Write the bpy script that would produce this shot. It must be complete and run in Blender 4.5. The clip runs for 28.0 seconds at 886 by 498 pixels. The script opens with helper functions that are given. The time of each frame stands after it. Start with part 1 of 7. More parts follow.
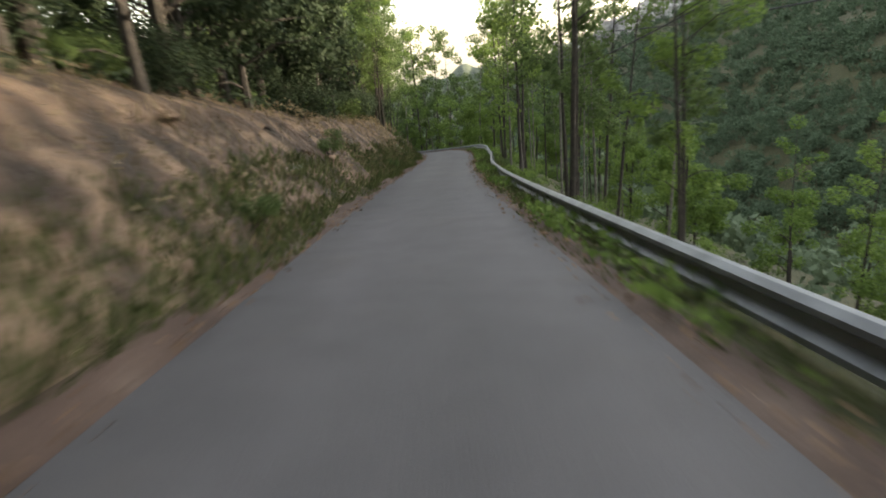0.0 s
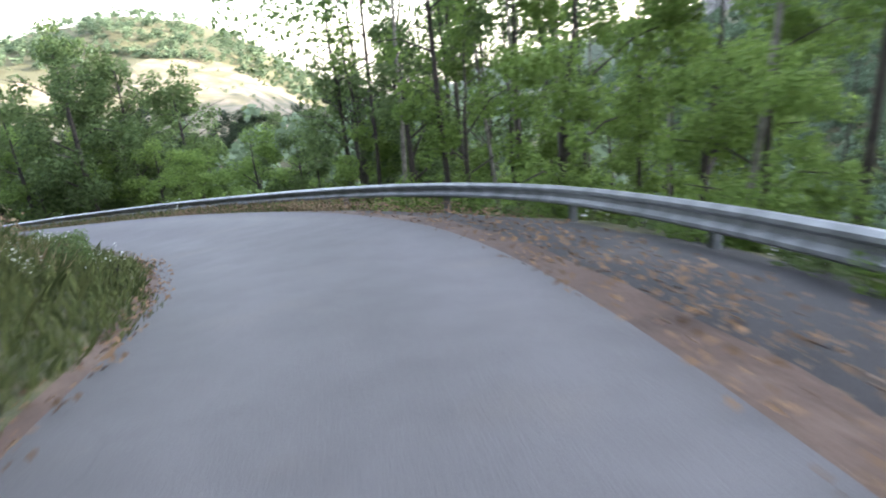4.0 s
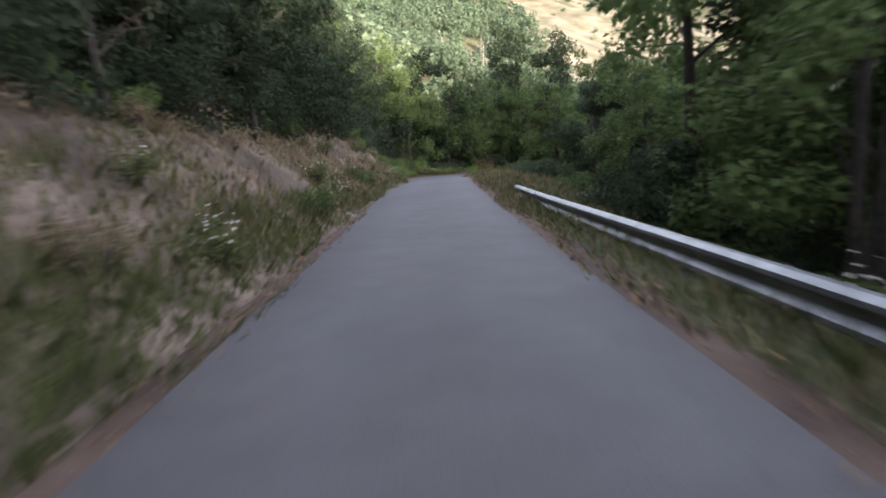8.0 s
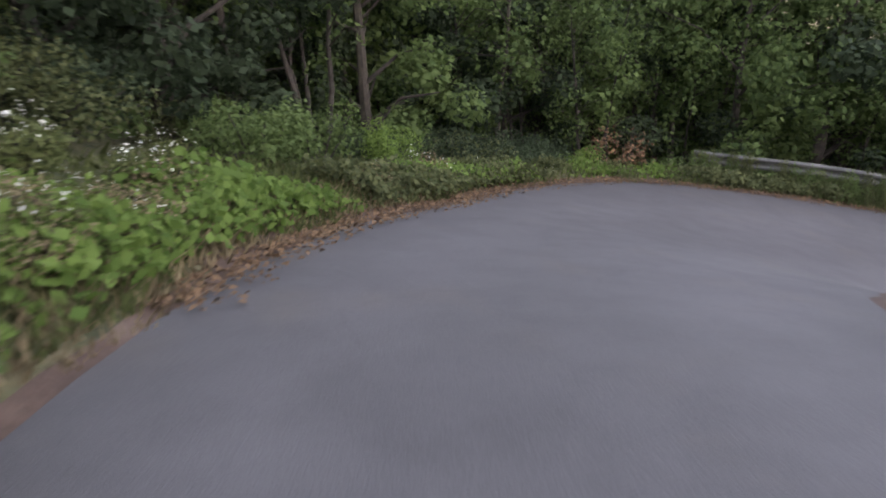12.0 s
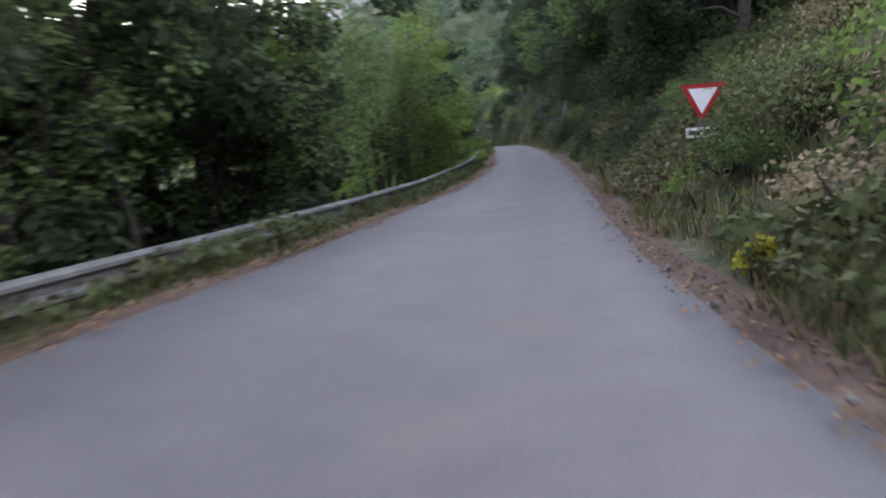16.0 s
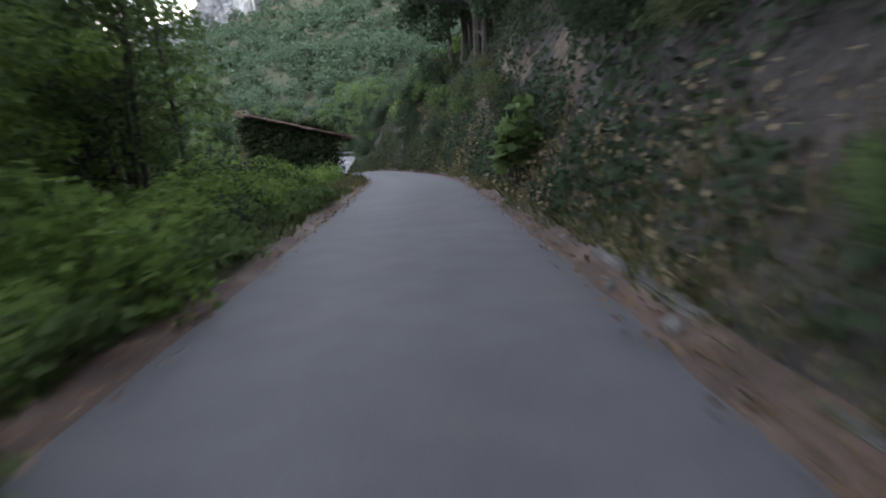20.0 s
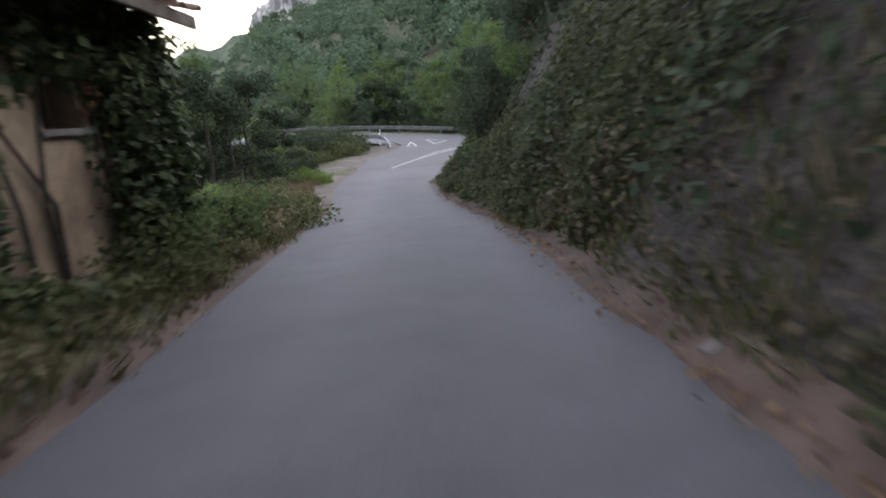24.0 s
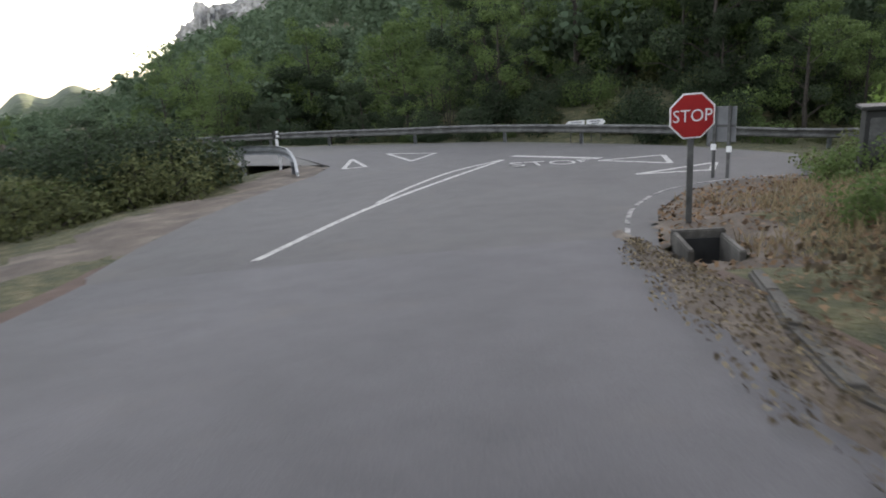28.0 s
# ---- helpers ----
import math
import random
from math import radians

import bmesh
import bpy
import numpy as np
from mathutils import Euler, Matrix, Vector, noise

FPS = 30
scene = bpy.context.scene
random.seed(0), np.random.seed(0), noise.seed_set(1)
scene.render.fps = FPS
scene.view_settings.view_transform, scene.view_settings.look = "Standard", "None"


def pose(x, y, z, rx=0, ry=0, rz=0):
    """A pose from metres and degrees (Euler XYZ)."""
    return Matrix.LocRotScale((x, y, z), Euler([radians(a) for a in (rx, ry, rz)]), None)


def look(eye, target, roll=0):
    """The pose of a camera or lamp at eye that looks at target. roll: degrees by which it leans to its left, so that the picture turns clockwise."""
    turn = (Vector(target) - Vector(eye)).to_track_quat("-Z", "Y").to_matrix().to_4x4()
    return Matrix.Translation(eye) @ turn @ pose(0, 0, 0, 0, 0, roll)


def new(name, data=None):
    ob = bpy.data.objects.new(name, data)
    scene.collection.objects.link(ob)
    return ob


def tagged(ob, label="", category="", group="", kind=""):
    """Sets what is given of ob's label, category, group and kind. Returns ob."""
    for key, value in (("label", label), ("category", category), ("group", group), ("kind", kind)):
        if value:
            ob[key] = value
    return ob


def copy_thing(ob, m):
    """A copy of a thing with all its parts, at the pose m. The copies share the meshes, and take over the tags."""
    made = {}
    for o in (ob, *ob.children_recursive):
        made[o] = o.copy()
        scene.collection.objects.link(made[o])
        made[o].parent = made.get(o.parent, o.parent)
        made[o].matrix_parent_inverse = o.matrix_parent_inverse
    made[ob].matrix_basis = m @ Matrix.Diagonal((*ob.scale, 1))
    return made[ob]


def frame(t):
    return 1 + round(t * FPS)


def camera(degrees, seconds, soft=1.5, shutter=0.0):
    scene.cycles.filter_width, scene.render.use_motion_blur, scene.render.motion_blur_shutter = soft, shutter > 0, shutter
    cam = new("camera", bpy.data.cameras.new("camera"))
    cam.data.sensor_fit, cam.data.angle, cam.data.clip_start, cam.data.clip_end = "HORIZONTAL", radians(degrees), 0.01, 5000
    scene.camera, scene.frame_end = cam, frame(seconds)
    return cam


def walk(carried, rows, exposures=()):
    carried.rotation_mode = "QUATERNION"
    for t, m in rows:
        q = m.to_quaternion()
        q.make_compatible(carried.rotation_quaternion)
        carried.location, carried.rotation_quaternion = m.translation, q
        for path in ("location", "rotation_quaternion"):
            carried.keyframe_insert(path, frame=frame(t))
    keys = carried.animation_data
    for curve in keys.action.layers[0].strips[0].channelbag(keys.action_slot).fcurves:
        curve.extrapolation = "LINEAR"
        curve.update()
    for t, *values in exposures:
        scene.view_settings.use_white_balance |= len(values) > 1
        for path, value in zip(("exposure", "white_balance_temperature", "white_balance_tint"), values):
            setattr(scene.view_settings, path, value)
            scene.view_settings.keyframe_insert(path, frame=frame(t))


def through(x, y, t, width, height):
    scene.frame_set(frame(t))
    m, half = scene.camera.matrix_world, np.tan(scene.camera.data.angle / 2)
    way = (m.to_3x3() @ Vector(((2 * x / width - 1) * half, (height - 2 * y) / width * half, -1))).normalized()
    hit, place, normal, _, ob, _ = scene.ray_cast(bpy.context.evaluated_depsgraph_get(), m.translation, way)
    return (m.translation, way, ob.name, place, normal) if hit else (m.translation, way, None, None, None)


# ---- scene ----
cam = camera(69.5, 28.0, soft=1.8, shutter=0.36)
PATH = [
    (0.0, (-0.00, -0.00, -0.45), (-0.385, 9.505, -3.534), -5.03),
    (0.5, (-0.38, 8.55, -1.74), (-0.581, 18.067, -4.793), -4.42),
    (1.0, (-0.59, 16.29, -2.92), (-0.528, 25.818, -5.954), -3.63),
    (1.5, (-0.66, 23.12, -3.94), (-0.351, 32.651, -6.964), -3.63),
    (2.0, (-0.59, 28.94, -4.74), (-0.151, 38.466, -7.736), -4.33),
    (2.5, (-0.42, 33.74, -5.35), (0.024, 43.294, -8.279), -4.40),
    (3.0, (-0.40, 38.07, -5.84), (-0.247, 47.616, -8.816), -4.34),
    (3.5, (-0.65, 42.22, -6.34), (-1.180, 51.705, -9.455), -4.65),
    (4.0, (-1.34, 46.26, -6.91), (-2.931, 55.588, -10.158), -5.49),
    (4.5, (-2.58, 50.14, -7.50), (-5.560, 59.103, -10.796), -6.38),
    (5.0, (-4.39, 53.60, -8.22), (-8.938, 61.952, -11.324), -6.13),
    (5.5, (-6.63, 56.23, -8.81), (-12.716, 63.557, -11.850), -4.89),
    (6.0, (-9.82, 58.81, -9.45), (-17.169, 64.894, -12.451), -3.83),
    (6.5, (-13.97, 61.40, -10.16), (-22.057, 66.477, -13.124), -2.97),
    (7.0, (-18.43, 63.86, -10.94), (-26.813, 68.428, -13.920), -2.76),
    (7.5, (-23.42, 66.30, -11.82), (-31.952, 70.565, -14.814), -4.05),
    (8.0, (-29.03, 68.92, -12.78), (-37.612, 73.077, -15.795), -5.15),
    (8.5, (-34.98, 71.69, -13.84), (-43.511, 75.914, -16.909), -4.95),
    (9.0, (-40.70, 74.42, -14.88), (-49.153, 78.719, -18.051), -3.70),
    (9.5, (-46.11, 76.97, -15.83), (-54.515, 81.319, -19.070), -2.93),
    (10.0, (-51.11, 79.40, -16.73), (-59.469, 83.752, -20.079), -2.21),
    (10.5, (-55.61, 81.68, -17.58), (-63.981, 85.969, -20.977), -1.28),
    (11.0, (-59.60, 83.65, -18.41), (-67.973, 87.893, -21.843), -0.42),
    (11.5, (-63.00, 85.20, -19.19), (-71.438, 89.284, -22.684), -0.48),
    (12.0, (-65.72, 86.42, -19.71), (-74.179, 90.462, -23.193), -1.89),
    (12.5, (-67.82, 87.49, -20.10), (-76.086, 91.909, -23.577), -3.09),
    (13.0, (-69.47, 88.65, -20.44), (-77.162, 93.982, -23.963), -3.49),
    (13.5, (-70.83, 90.11, -20.80), (-77.360, 96.784, -24.392), -3.56),
    (14.0, (-71.87, 91.94, -21.36), (-76.574, 100.021, -24.900), -4.20),
    (14.5, (-72.33, 93.83, -21.91), (-74.791, 102.931, -25.251), -5.04),
    (15.0, (-72.22, 95.65, -22.33), (-71.918, 105.181, -25.345), -6.12),
    (15.5, (-71.33, 98.11, -22.74), (-68.111, 107.085, -25.747), -4.94),
    (16.0, (-69.51, 101.03, -23.47), (-64.039, 108.810, -26.558), -5.15),
    (16.5, (-67.22, 103.67, -24.10), (-60.709, 110.659, -27.049), -6.55),
    (17.0, (-64.44, 106.54, -24.69), (-57.669, 113.303, -27.588), -6.63),
    (17.5, (-61.30, 109.65, -25.32), (-54.481, 116.381, -28.179), -6.17),
    (18.0, (-57.96, 112.89, -26.03), (-51.185, 119.643, -28.928), -5.97),
    (18.5, (-54.39, 116.51, -26.77), (-47.718, 123.384, -29.640), -5.76),
    (19.0, (-50.71, 120.59, -27.53), (-44.184, 127.614, -30.375), -5.38),
    (19.5, (-46.76, 125.10, -28.35), (-40.393, 132.218, -31.311), -4.62),
    (20.0, (-42.70, 129.88, -29.17), (-36.441, 137.073, -32.189), -3.62),
    (20.5, (-38.76, 134.56, -30.01), (-32.558, 141.783, -33.066), -3.14),
    (21.0, (-35.07, 139.05, -30.86), (-28.927, 146.337, -33.900), -3.61),
    (21.5, (-31.70, 143.24, -31.61), (-25.710, 150.633, -34.697), -4.18),
    (22.0, (-28.69, 147.26, -32.42), (-22.931, 154.818, -35.546), -4.43),
    (22.5, (-25.96, 151.20, -33.22), (-20.502, 158.970, -36.350), -4.46),
    (23.0, (-23.48, 155.14, -33.98), (-18.349, 163.133, -37.099), -4.37),
    (23.5, (-21.21, 159.10, -34.73), (-16.402, 167.303, -37.838), -4.18),
    (24.0, (-19.11, 163.07, -35.44), (-14.616, 171.413, -38.636), -3.98),
    (24.5, (-17.20, 166.91, -36.15), (-12.996, 175.376, -39.424), -4.19),
    (25.0, (-15.45, 170.64, -36.85), (-11.436, 179.169, -40.175), -4.48),
    (25.5, (-13.76, 174.44, -37.64), (-9.835, 183.011, -40.981), -4.30),
    (26.0, (-12.04, 178.38, -38.50), (-8.126, 186.975, -41.775), -4.40),
    (26.5, (-10.27, 182.14, -39.25), (-6.268, 190.707, -42.502), -4.42),
    (27.0, (-8.55, 185.37, -39.82), (-4.247, 193.839, -42.944), -4.56),
    (27.5, (-6.95, 188.03, -40.28), (-2.169, 196.302, -43.236), -4.46),
    (28.0, (-5.58, 190.12, -40.65), (-0.380, 198.172, -43.498), -4.90),
]
BRIGHTNESS = [
    (0, 2.3, 7700, 10), (1, 3.0, 7600, 9), (2, 3.1, 7300, 11), (4.5, 3.55, 6300, 15), (5.5, 3.55, 6250, 16), (6.2, 3.15, 6400, 19), (7, 2.9, 6500, 19), (8, 2.8, 6800, 21), (9, 2.6, 6600, 14),
    (11, 2.75, 6850, 19), (13.5, 3.25, 7400, 23), (15, 3.1, 7200, 22), (16, 3.35, 6800, 22), (17, 3.0, 6900, 18), (18, 2.75, 7000, 15), (19, 2.85, 7100, 17), (20, 3.05, 6800, 17), (21.5, 2.75, 6800, 16), (24, 2.8, 7100, 19), (26, 2.15, 7300, 17), (28, 2.35, 7500, 14)]
walk(cam, [(t, look(eye, target, roll)) for t, eye, target, roll in PATH], BRIGHTNESS)

# ---- light: the low sun stands behind the eastern ridge; the lane lies in open shade, the slopes beyond it in sun ----
world = bpy.data.worlds.new("sky")
scene.world = world
world.use_nodes = True
wn, wl_ = world.node_tree.nodes, world.node_tree.links
sky = wn.new("ShaderNodeTexSky")
sky.sky_type = "NISHITA"
sky.sun_disc = False
SUN_HIGH, SUN_BEARING = radians(13), radians(-82)
sky.sun_elevation, sky.sun_rotation = SUN_HIGH, -SUN_BEARING
sky.air_density, sky.dust_density, sky.ozone_density = 1.0, 0.8, 2.0
haze = wn.new("ShaderNodeHueSaturation")
haze.inputs["Saturation"].default_value = 0.5
wl_.new(sky.outputs[0], haze.inputs["Color"])
wl_.new(haze.outputs[0], wn["Background"].inputs[0])
wn["Background"].inputs[1].default_value = 0.17
sun = new("sun", bpy.data.lights.new("sun", "SUN"))
sun.data.energy, sun.data.angle, sun.data.color = 3.8, radians(0.6), (1.0, 0.9, 0.74)
sun.matrix_world = look((-math.sin(SUN_BEARING) * math.cos(SUN_HIGH), math.cos(SUN_BEARING) * math.cos(SUN_HIGH), math.sin(SUN_HIGH)), (0, 0, 0))

# ---- materials ----
def base(name, rough=0.9, metal=0.0):
    m = bpy.data.materials.new(name)
    m.use_nodes = True
    nt = m.node_tree
    b = nt.nodes["Principled BSDF"]
    b.inputs["Roughness"].default_value, b.inputs["Metallic"].default_value = rough, metal
    return m, nt, b


def noise_tex(nt, scale, detail=4.0, coord="Object"):
    tc = nt.nodes.new("ShaderNodeTexCoord")
    n = nt.nodes.new("ShaderNodeTexNoise")
    n.inputs["Scale"].default_value, n.inputs["Detail"].default_value = scale, detail
    nt.links.new(tc.outputs[coord], n.inputs["Vector"])
    return n.outputs["Fac"]


def ramp(nt, fac, stops):
    r = nt.nodes.new("ShaderNodeValToRGB")
    while len(r.color_ramp.elements) < len(stops):
        r.color_ramp.elements.new(0.5)
    for e, (p, c) in zip(r.color_ramp.elements, stops):
        e.position, e.color = p, (*c, 1)
    nt.links.new(fac, r.inputs[0])
    return r.outputs[0]


def mix(nt, fac, a, b, blend="MIX"):
    m = nt.nodes.new("ShaderNodeMix")
    m.data_type, m.blend_type = "RGBA", blend
    for sock, v in ((m.inputs[0], fac), (m.inputs[6], a), (m.inputs[7], b)):
        if hasattr(v, "links"):
            nt.links.new(v, sock)
        else:
            sock.default_value = v if isinstance(v, float) else (*v, 1)
    return m.outputs[2]


def bump(nt, b, fac, strength, dist):
    n = nt.nodes.new("ShaderNodeBump")
    n.inputs["Strength"].default_value, n.inputs["Distance"].default_value = strength, dist
    nt.links.new(fac, n.inputs["Height"])
    nt.links.new(n.outputs[0], b.inputs["Normal"])


def mottled(name, stops, scale, rough=0.9, metal=0.0, fine=None, relief=0.0, dist=0.02):
    """A surface whose colour runs through stops over noise at one scale, with a finer grain on top."""
    m, nt, b = base(name, rough, metal)
    col = ramp(nt, noise_tex(nt, scale), stops)
    if fine:
        f = noise_tex(nt, fine, 3)
        col = mix(nt, 0.35, col, ramp(nt, f, [(0.3, (0.25,) * 3), (0.7, (1.0,) * 3)]), "MULTIPLY")
        if relief:
            bump(nt, b, f, relief, dist)
    nt.links.new(col, b.inputs["Base Color"])
    return m


def leafy(name, dark, light, spread=0.5, through=0.35):
    """Leaves: each leaf takes a tone of its own, each plant another, and light shines through."""
    m, nt, b = base(name, 0.75)
    b.inputs["Specular IOR Level"].default_value = 0.2
    geo, info = nt.nodes.new("ShaderNodeNewGeometry"), nt.nodes.new("ShaderNodeObjectInfo")
    a = nt.nodes.new("ShaderNodeMath")
    a.operation = "MULTIPLY_ADD"
    a.inputs[1].default_value = spread
    nt.links.new(geo.outputs["Random Per Island"], a.inputs[0])
    s = nt.nodes.new("ShaderNodeMath")
    s.operation = "MULTIPLY"
    s.inputs[1].default_value = 1 - spread
    nt.links.new(info.outputs["Random"], s.inputs[0])
    nt.links.new(s.outputs[0], a.inputs[2])
    col = ramp(nt, a.outputs[0], [(0.0, dark), (1.0, light)])
    nt.links.new(col, b.inputs["Base Color"])
    t = nt.nodes.new("ShaderNodeBsdfTranslucent")
    nt.links.new(col, t.inputs[0])
    mx = nt.nodes.new("ShaderNodeMixShader")
    mx.inputs[0].default_value = through
    nt.links.new(b.outputs[0], mx.inputs[1])
    nt.links.new(t.outputs[0], mx.inputs[2])
    nt.links.new(mx.outputs[0], nt.nodes["Material Output"].inputs[0])
    return m


def ground_material():
    """Bare earth and rock where it is steep, dry grass and moss where it is flat."""
    m, nt, b = base("hillside_soil", 0.95)
    geo, sep = nt.nodes.new("ShaderNodeNewGeometry"), nt.nodes.new("ShaderNodeSeparateXYZ")
    nt.links.new(geo.outputs["Normal"], sep.inputs[0])
    n1, n2, n3 = noise_tex(nt, 0.5, 6), noise_tex(nt, 3.0, 6), noise_tex(nt, 14.0, 4)
    soil = ramp(nt, n2, [(0.3, (0.04, 0.028, 0.02)), (0.5, (0.085, 0.06, 0.042)), (0.66, (0.15, 0.11, 0.08))])
    green = ramp(nt, n2, [(0.3, (0.03, 0.038, 0.014)), (0.55, (0.075, 0.075, 0.03)), (0.7, (0.14, 0.115, 0.06))])
    add = nt.nodes.new("ShaderNodeMath")
    add.operation = "MULTIPLY_ADD"
    add.inputs[1].default_value = 0.5
    nt.links.new(n1, add.inputs[0])
    nt.links.new(sep.outputs[2], add.inputs[2])
    f = ramp(nt, add.outputs[0], [(0.86, (0, 0, 0)), (1.0, (1, 1, 1))])
    col = mix(nt, f, soil, green)
    col = mix(nt, 0.5, col, ramp(nt, n3, [(0.3, (0.3,) * 3), (0.65, (1.0,) * 3)]), "MULTIPLY")
    nt.links.new(col, b.inputs["Base Color"])
    bump(nt, b, n3, 0.8, 0.08)
    return m


def asphalt_material(name, tone, speck=0.5, tracks=0.0):
    """Worn asphalt; tracks: how much paler the wheels have rubbed it, along the lane."""
    m, nt, b = base(name, 0.82)
    big, mid, fine = noise_tex(nt, 0.35, 5), noise_tex(nt, 2.2, 5), noise_tex(nt, 90, 2)
    col = ramp(nt, big, [(0.3, tuple(0.9 * c for c in tone)), (0.7, tuple(1.1 * c for c in tone))])
    col = mix(nt, 0.35, col, ramp(nt, mid, [(0.35, (0.65,) * 3), (0.6, (1.05,) * 3)]), "MULTIPLY")
    dust = noise_tex(nt, 0.9, 6)
    col = mix(nt, ramp(nt, dust, [(0.58, (0, 0, 0)), (0.75, (0.35,) * 3)]), col, (0.13, 0.112, 0.098))
    col = mix(nt, speck, col, ramp(nt, fine, [(0.35, (0.45,) * 3), (0.7, (1.0,) * 3)]), "MULTIPLY")
    crack = nt.nodes.new("ShaderNodeTexVoronoi")
    crack.feature = "DISTANCE_TO_EDGE"
    crack.inputs["Scale"].default_value = 0.55
    tc, wob = nt.nodes.new("ShaderNodeTexCoord"), nt.nodes.new("ShaderNodeTexNoise")
    wob.inputs["Scale"].default_value = 1.7
    wmix = nt.nodes.new("ShaderNodeMix")
    wmix.data_type, wmix.inputs[0].default_value = "RGBA", 0.35
    nt.links.new(tc.outputs["Object"], wob.inputs["Vector"])
    nt.links.new(tc.outputs["Object"], wmix.inputs[6])
    nt.links.new(wob.outputs["Color"], wmix.inputs[7])
    nt.links.new(wmix.outputs[2], crack.inputs["Vector"])
    lines = ramp(nt, crack.outputs["Distance"], [(0.0, (1, 1, 1)), (0.006, (0, 0, 0))])
    worn = ramp(nt, noise_tex(nt, 0.22, 3), [(0.5, (0, 0, 0)), (0.62, (0.25,) * 3)])
    col = mix(nt, mix(nt, 1.0, lines, worn, "MULTIPLY"), col, tuple(0.4 * c for c in tone))
    if tracks:
        at = nt.nodes.new("ShaderNodeAttribute")
        at.attribute_name = "across"
        sway = nt.nodes.new("ShaderNodeMath")
        sway.operation, sway.inputs[1].default_value = "MULTIPLY_ADD", 0.16
        nt.links.new(noise_tex(nt, 0.5, 3), sway.inputs[0])
        nt.links.new(at.outputs["Fac"], sway.inputs[2])
        grey = [(0.0, 0.8), (0.16, 0.95), (0.3, 1.16), (0.42, 1.0), (0.54, 0.93), (0.64, 1.04), (0.78, 1.17), (0.9, 0.98), (1.0, 0.78)]
        col = mix(nt, tracks, col, ramp(nt, sway.outputs[0], [(p, (g,) * 3) for p, g in grey]), "MULTIPLY")
    nt.links.new(col, b.inputs["Base Color"])
    bump(nt, b, fine, 0.4, 0.01)
    return m


SOIL = ground_material()
ASPHALT = asphalt_material("worn_asphalt", (0.098, 0.094, 0.1), tracks=0.8)
ASPHALT_MOUTH = asphalt_material("junction_asphalt", (0.1, 0.096, 0.096))
ASPHALT_MAIN = asphalt_material("main_road_asphalt", (0.11, 0.106, 0.1))
ASPHALT_SEAM = asphalt_material("asphalt_seam", (0.06, 0.058, 0.06))
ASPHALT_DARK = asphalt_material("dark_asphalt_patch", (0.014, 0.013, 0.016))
DUST = mottled("grey_brown_road_dust", [(0.3, (0.06, 0.046, 0.036)), (0.55, (0.11, 0.086, 0.066)), (0.75, (0.19, 0.155, 0.125))], 1.6, fine=24, relief=0.6)
DIRT = mottled("reddish_roadside_dirt", [(0.3, (0.05, 0.028, 0.02)), (0.55, (0.09, 0.055, 0.04)), (0.75, (0.15, 0.105, 0.08))], 1.3, fine=20, relief=0.6)
EARTH = mottled("ochre_earth_cut", [(0.36, (0.045, 0.03, 0.02)), (0.48, (0.1, 0.064, 0.042)), (0.62, (0.25, 0.165, 0.107))], 1.0, fine=5, relief=1.0, dist=0.22)
PINK = mottled("pinkish_crumbling_bank", [(0.34, (0.055, 0.038, 0.028)), (0.5, (0.12, 0.085, 0.062)), (0.64, (0.21, 0.155, 0.118))], 0.8, fine=7, relief=0.9, dist=0.1)
ROCK = mottled("dark_weathered_rock", [(0.3, (0.018, 0.014, 0.011)), (0.55, (0.042, 0.032, 0.026)), (0.75, (0.085, 0.066, 0.054))], 0.9, fine=5, relief=1.0, dist=0.2)
CLEARING = mottled("dry_cleared_hillside", [(0.3, (0.06, 0.06, 0.03)), (0.48, (0.13, 0.115, 0.06)), (0.68, (0.24, 0.19, 0.14))], 0.12, fine=1.2, relief=0.25, dist=0.1)
FAR_SLOPE = mottled("distant_wooded_slope", [(0.3, (0.035, 0.05, 0.03)), (0.55, (0.06, 0.08, 0.045)), (0.75, (0.1, 0.115, 0.065))], 0.03, fine=0.12, relief=0.8, dist=4.0)
LIMESTONE = mottled("pale_limestone", [(0.35, (0.2, 0.2, 0.2)), (0.6, (0.5, 0.48, 0.46))], 0.08, fine=0.6)
CONCRETE = mottled("stained_concrete", [(0.3, (0.09, 0.082, 0.074)), (0.7, (0.24, 0.225, 0.21))], 2.0, fine=25, relief=0.4)
KERB_GREY = mottled("weathered_kerb", [(0.3, (0.05, 0.046, 0.04)), (0.55, (0.1, 0.093, 0.082)), (0.8, (0.18, 0.168, 0.15))], 2.5, fine=30, relief=0.4)
STEEL = mottled("galvanised_steel", [(0.3, (0.16, 0.168, 0.178)), (0.7, (0.32, 0.335, 0.35))], 3.0, rough=0.5, metal=0.6, fine=30)
STEEL_OLD = mottled("dull_weathered_steel", [(0.3, (0.06, 0.06, 0.057)), (0.7, (0.16, 0.16, 0.155))], 3.0, rough=0.8, metal=0.1, fine=20)
BARK = mottled("grey_brown_bark", [(0.3, (0.024, 0.02, 0.016)), (0.7, (0.075, 0.062, 0.05))], 6, fine=30, relief=0.8)
BARK_PALE = mottled("pale_bark", [(0.3, (0.11, 0.1, 0.085)), (0.7, (0.3, 0.28, 0.24))], 6, fine=30, relief=0.8)
LEAF = leafy("broad_leaves", (0.05, 0.085, 0.028), (0.15, 0.21, 0.075), 0.6, 0.45)
# dark foliage, lowered further so the wood's shade sits in the colour
LEAF_DARK = leafy("dark_leaves_shade_tone", (0.02, 0.034, 0.018), (0.062, 0.088, 0.046), 0.6, 0.4)
# young foliage, raised so that sunlight is part of its colour
LEAF_LIGHT = leafy("young_leaves_sun_tone", (0.08, 0.14, 0.03), (0.24, 0.34, 0.09), 0.6, 0.5)
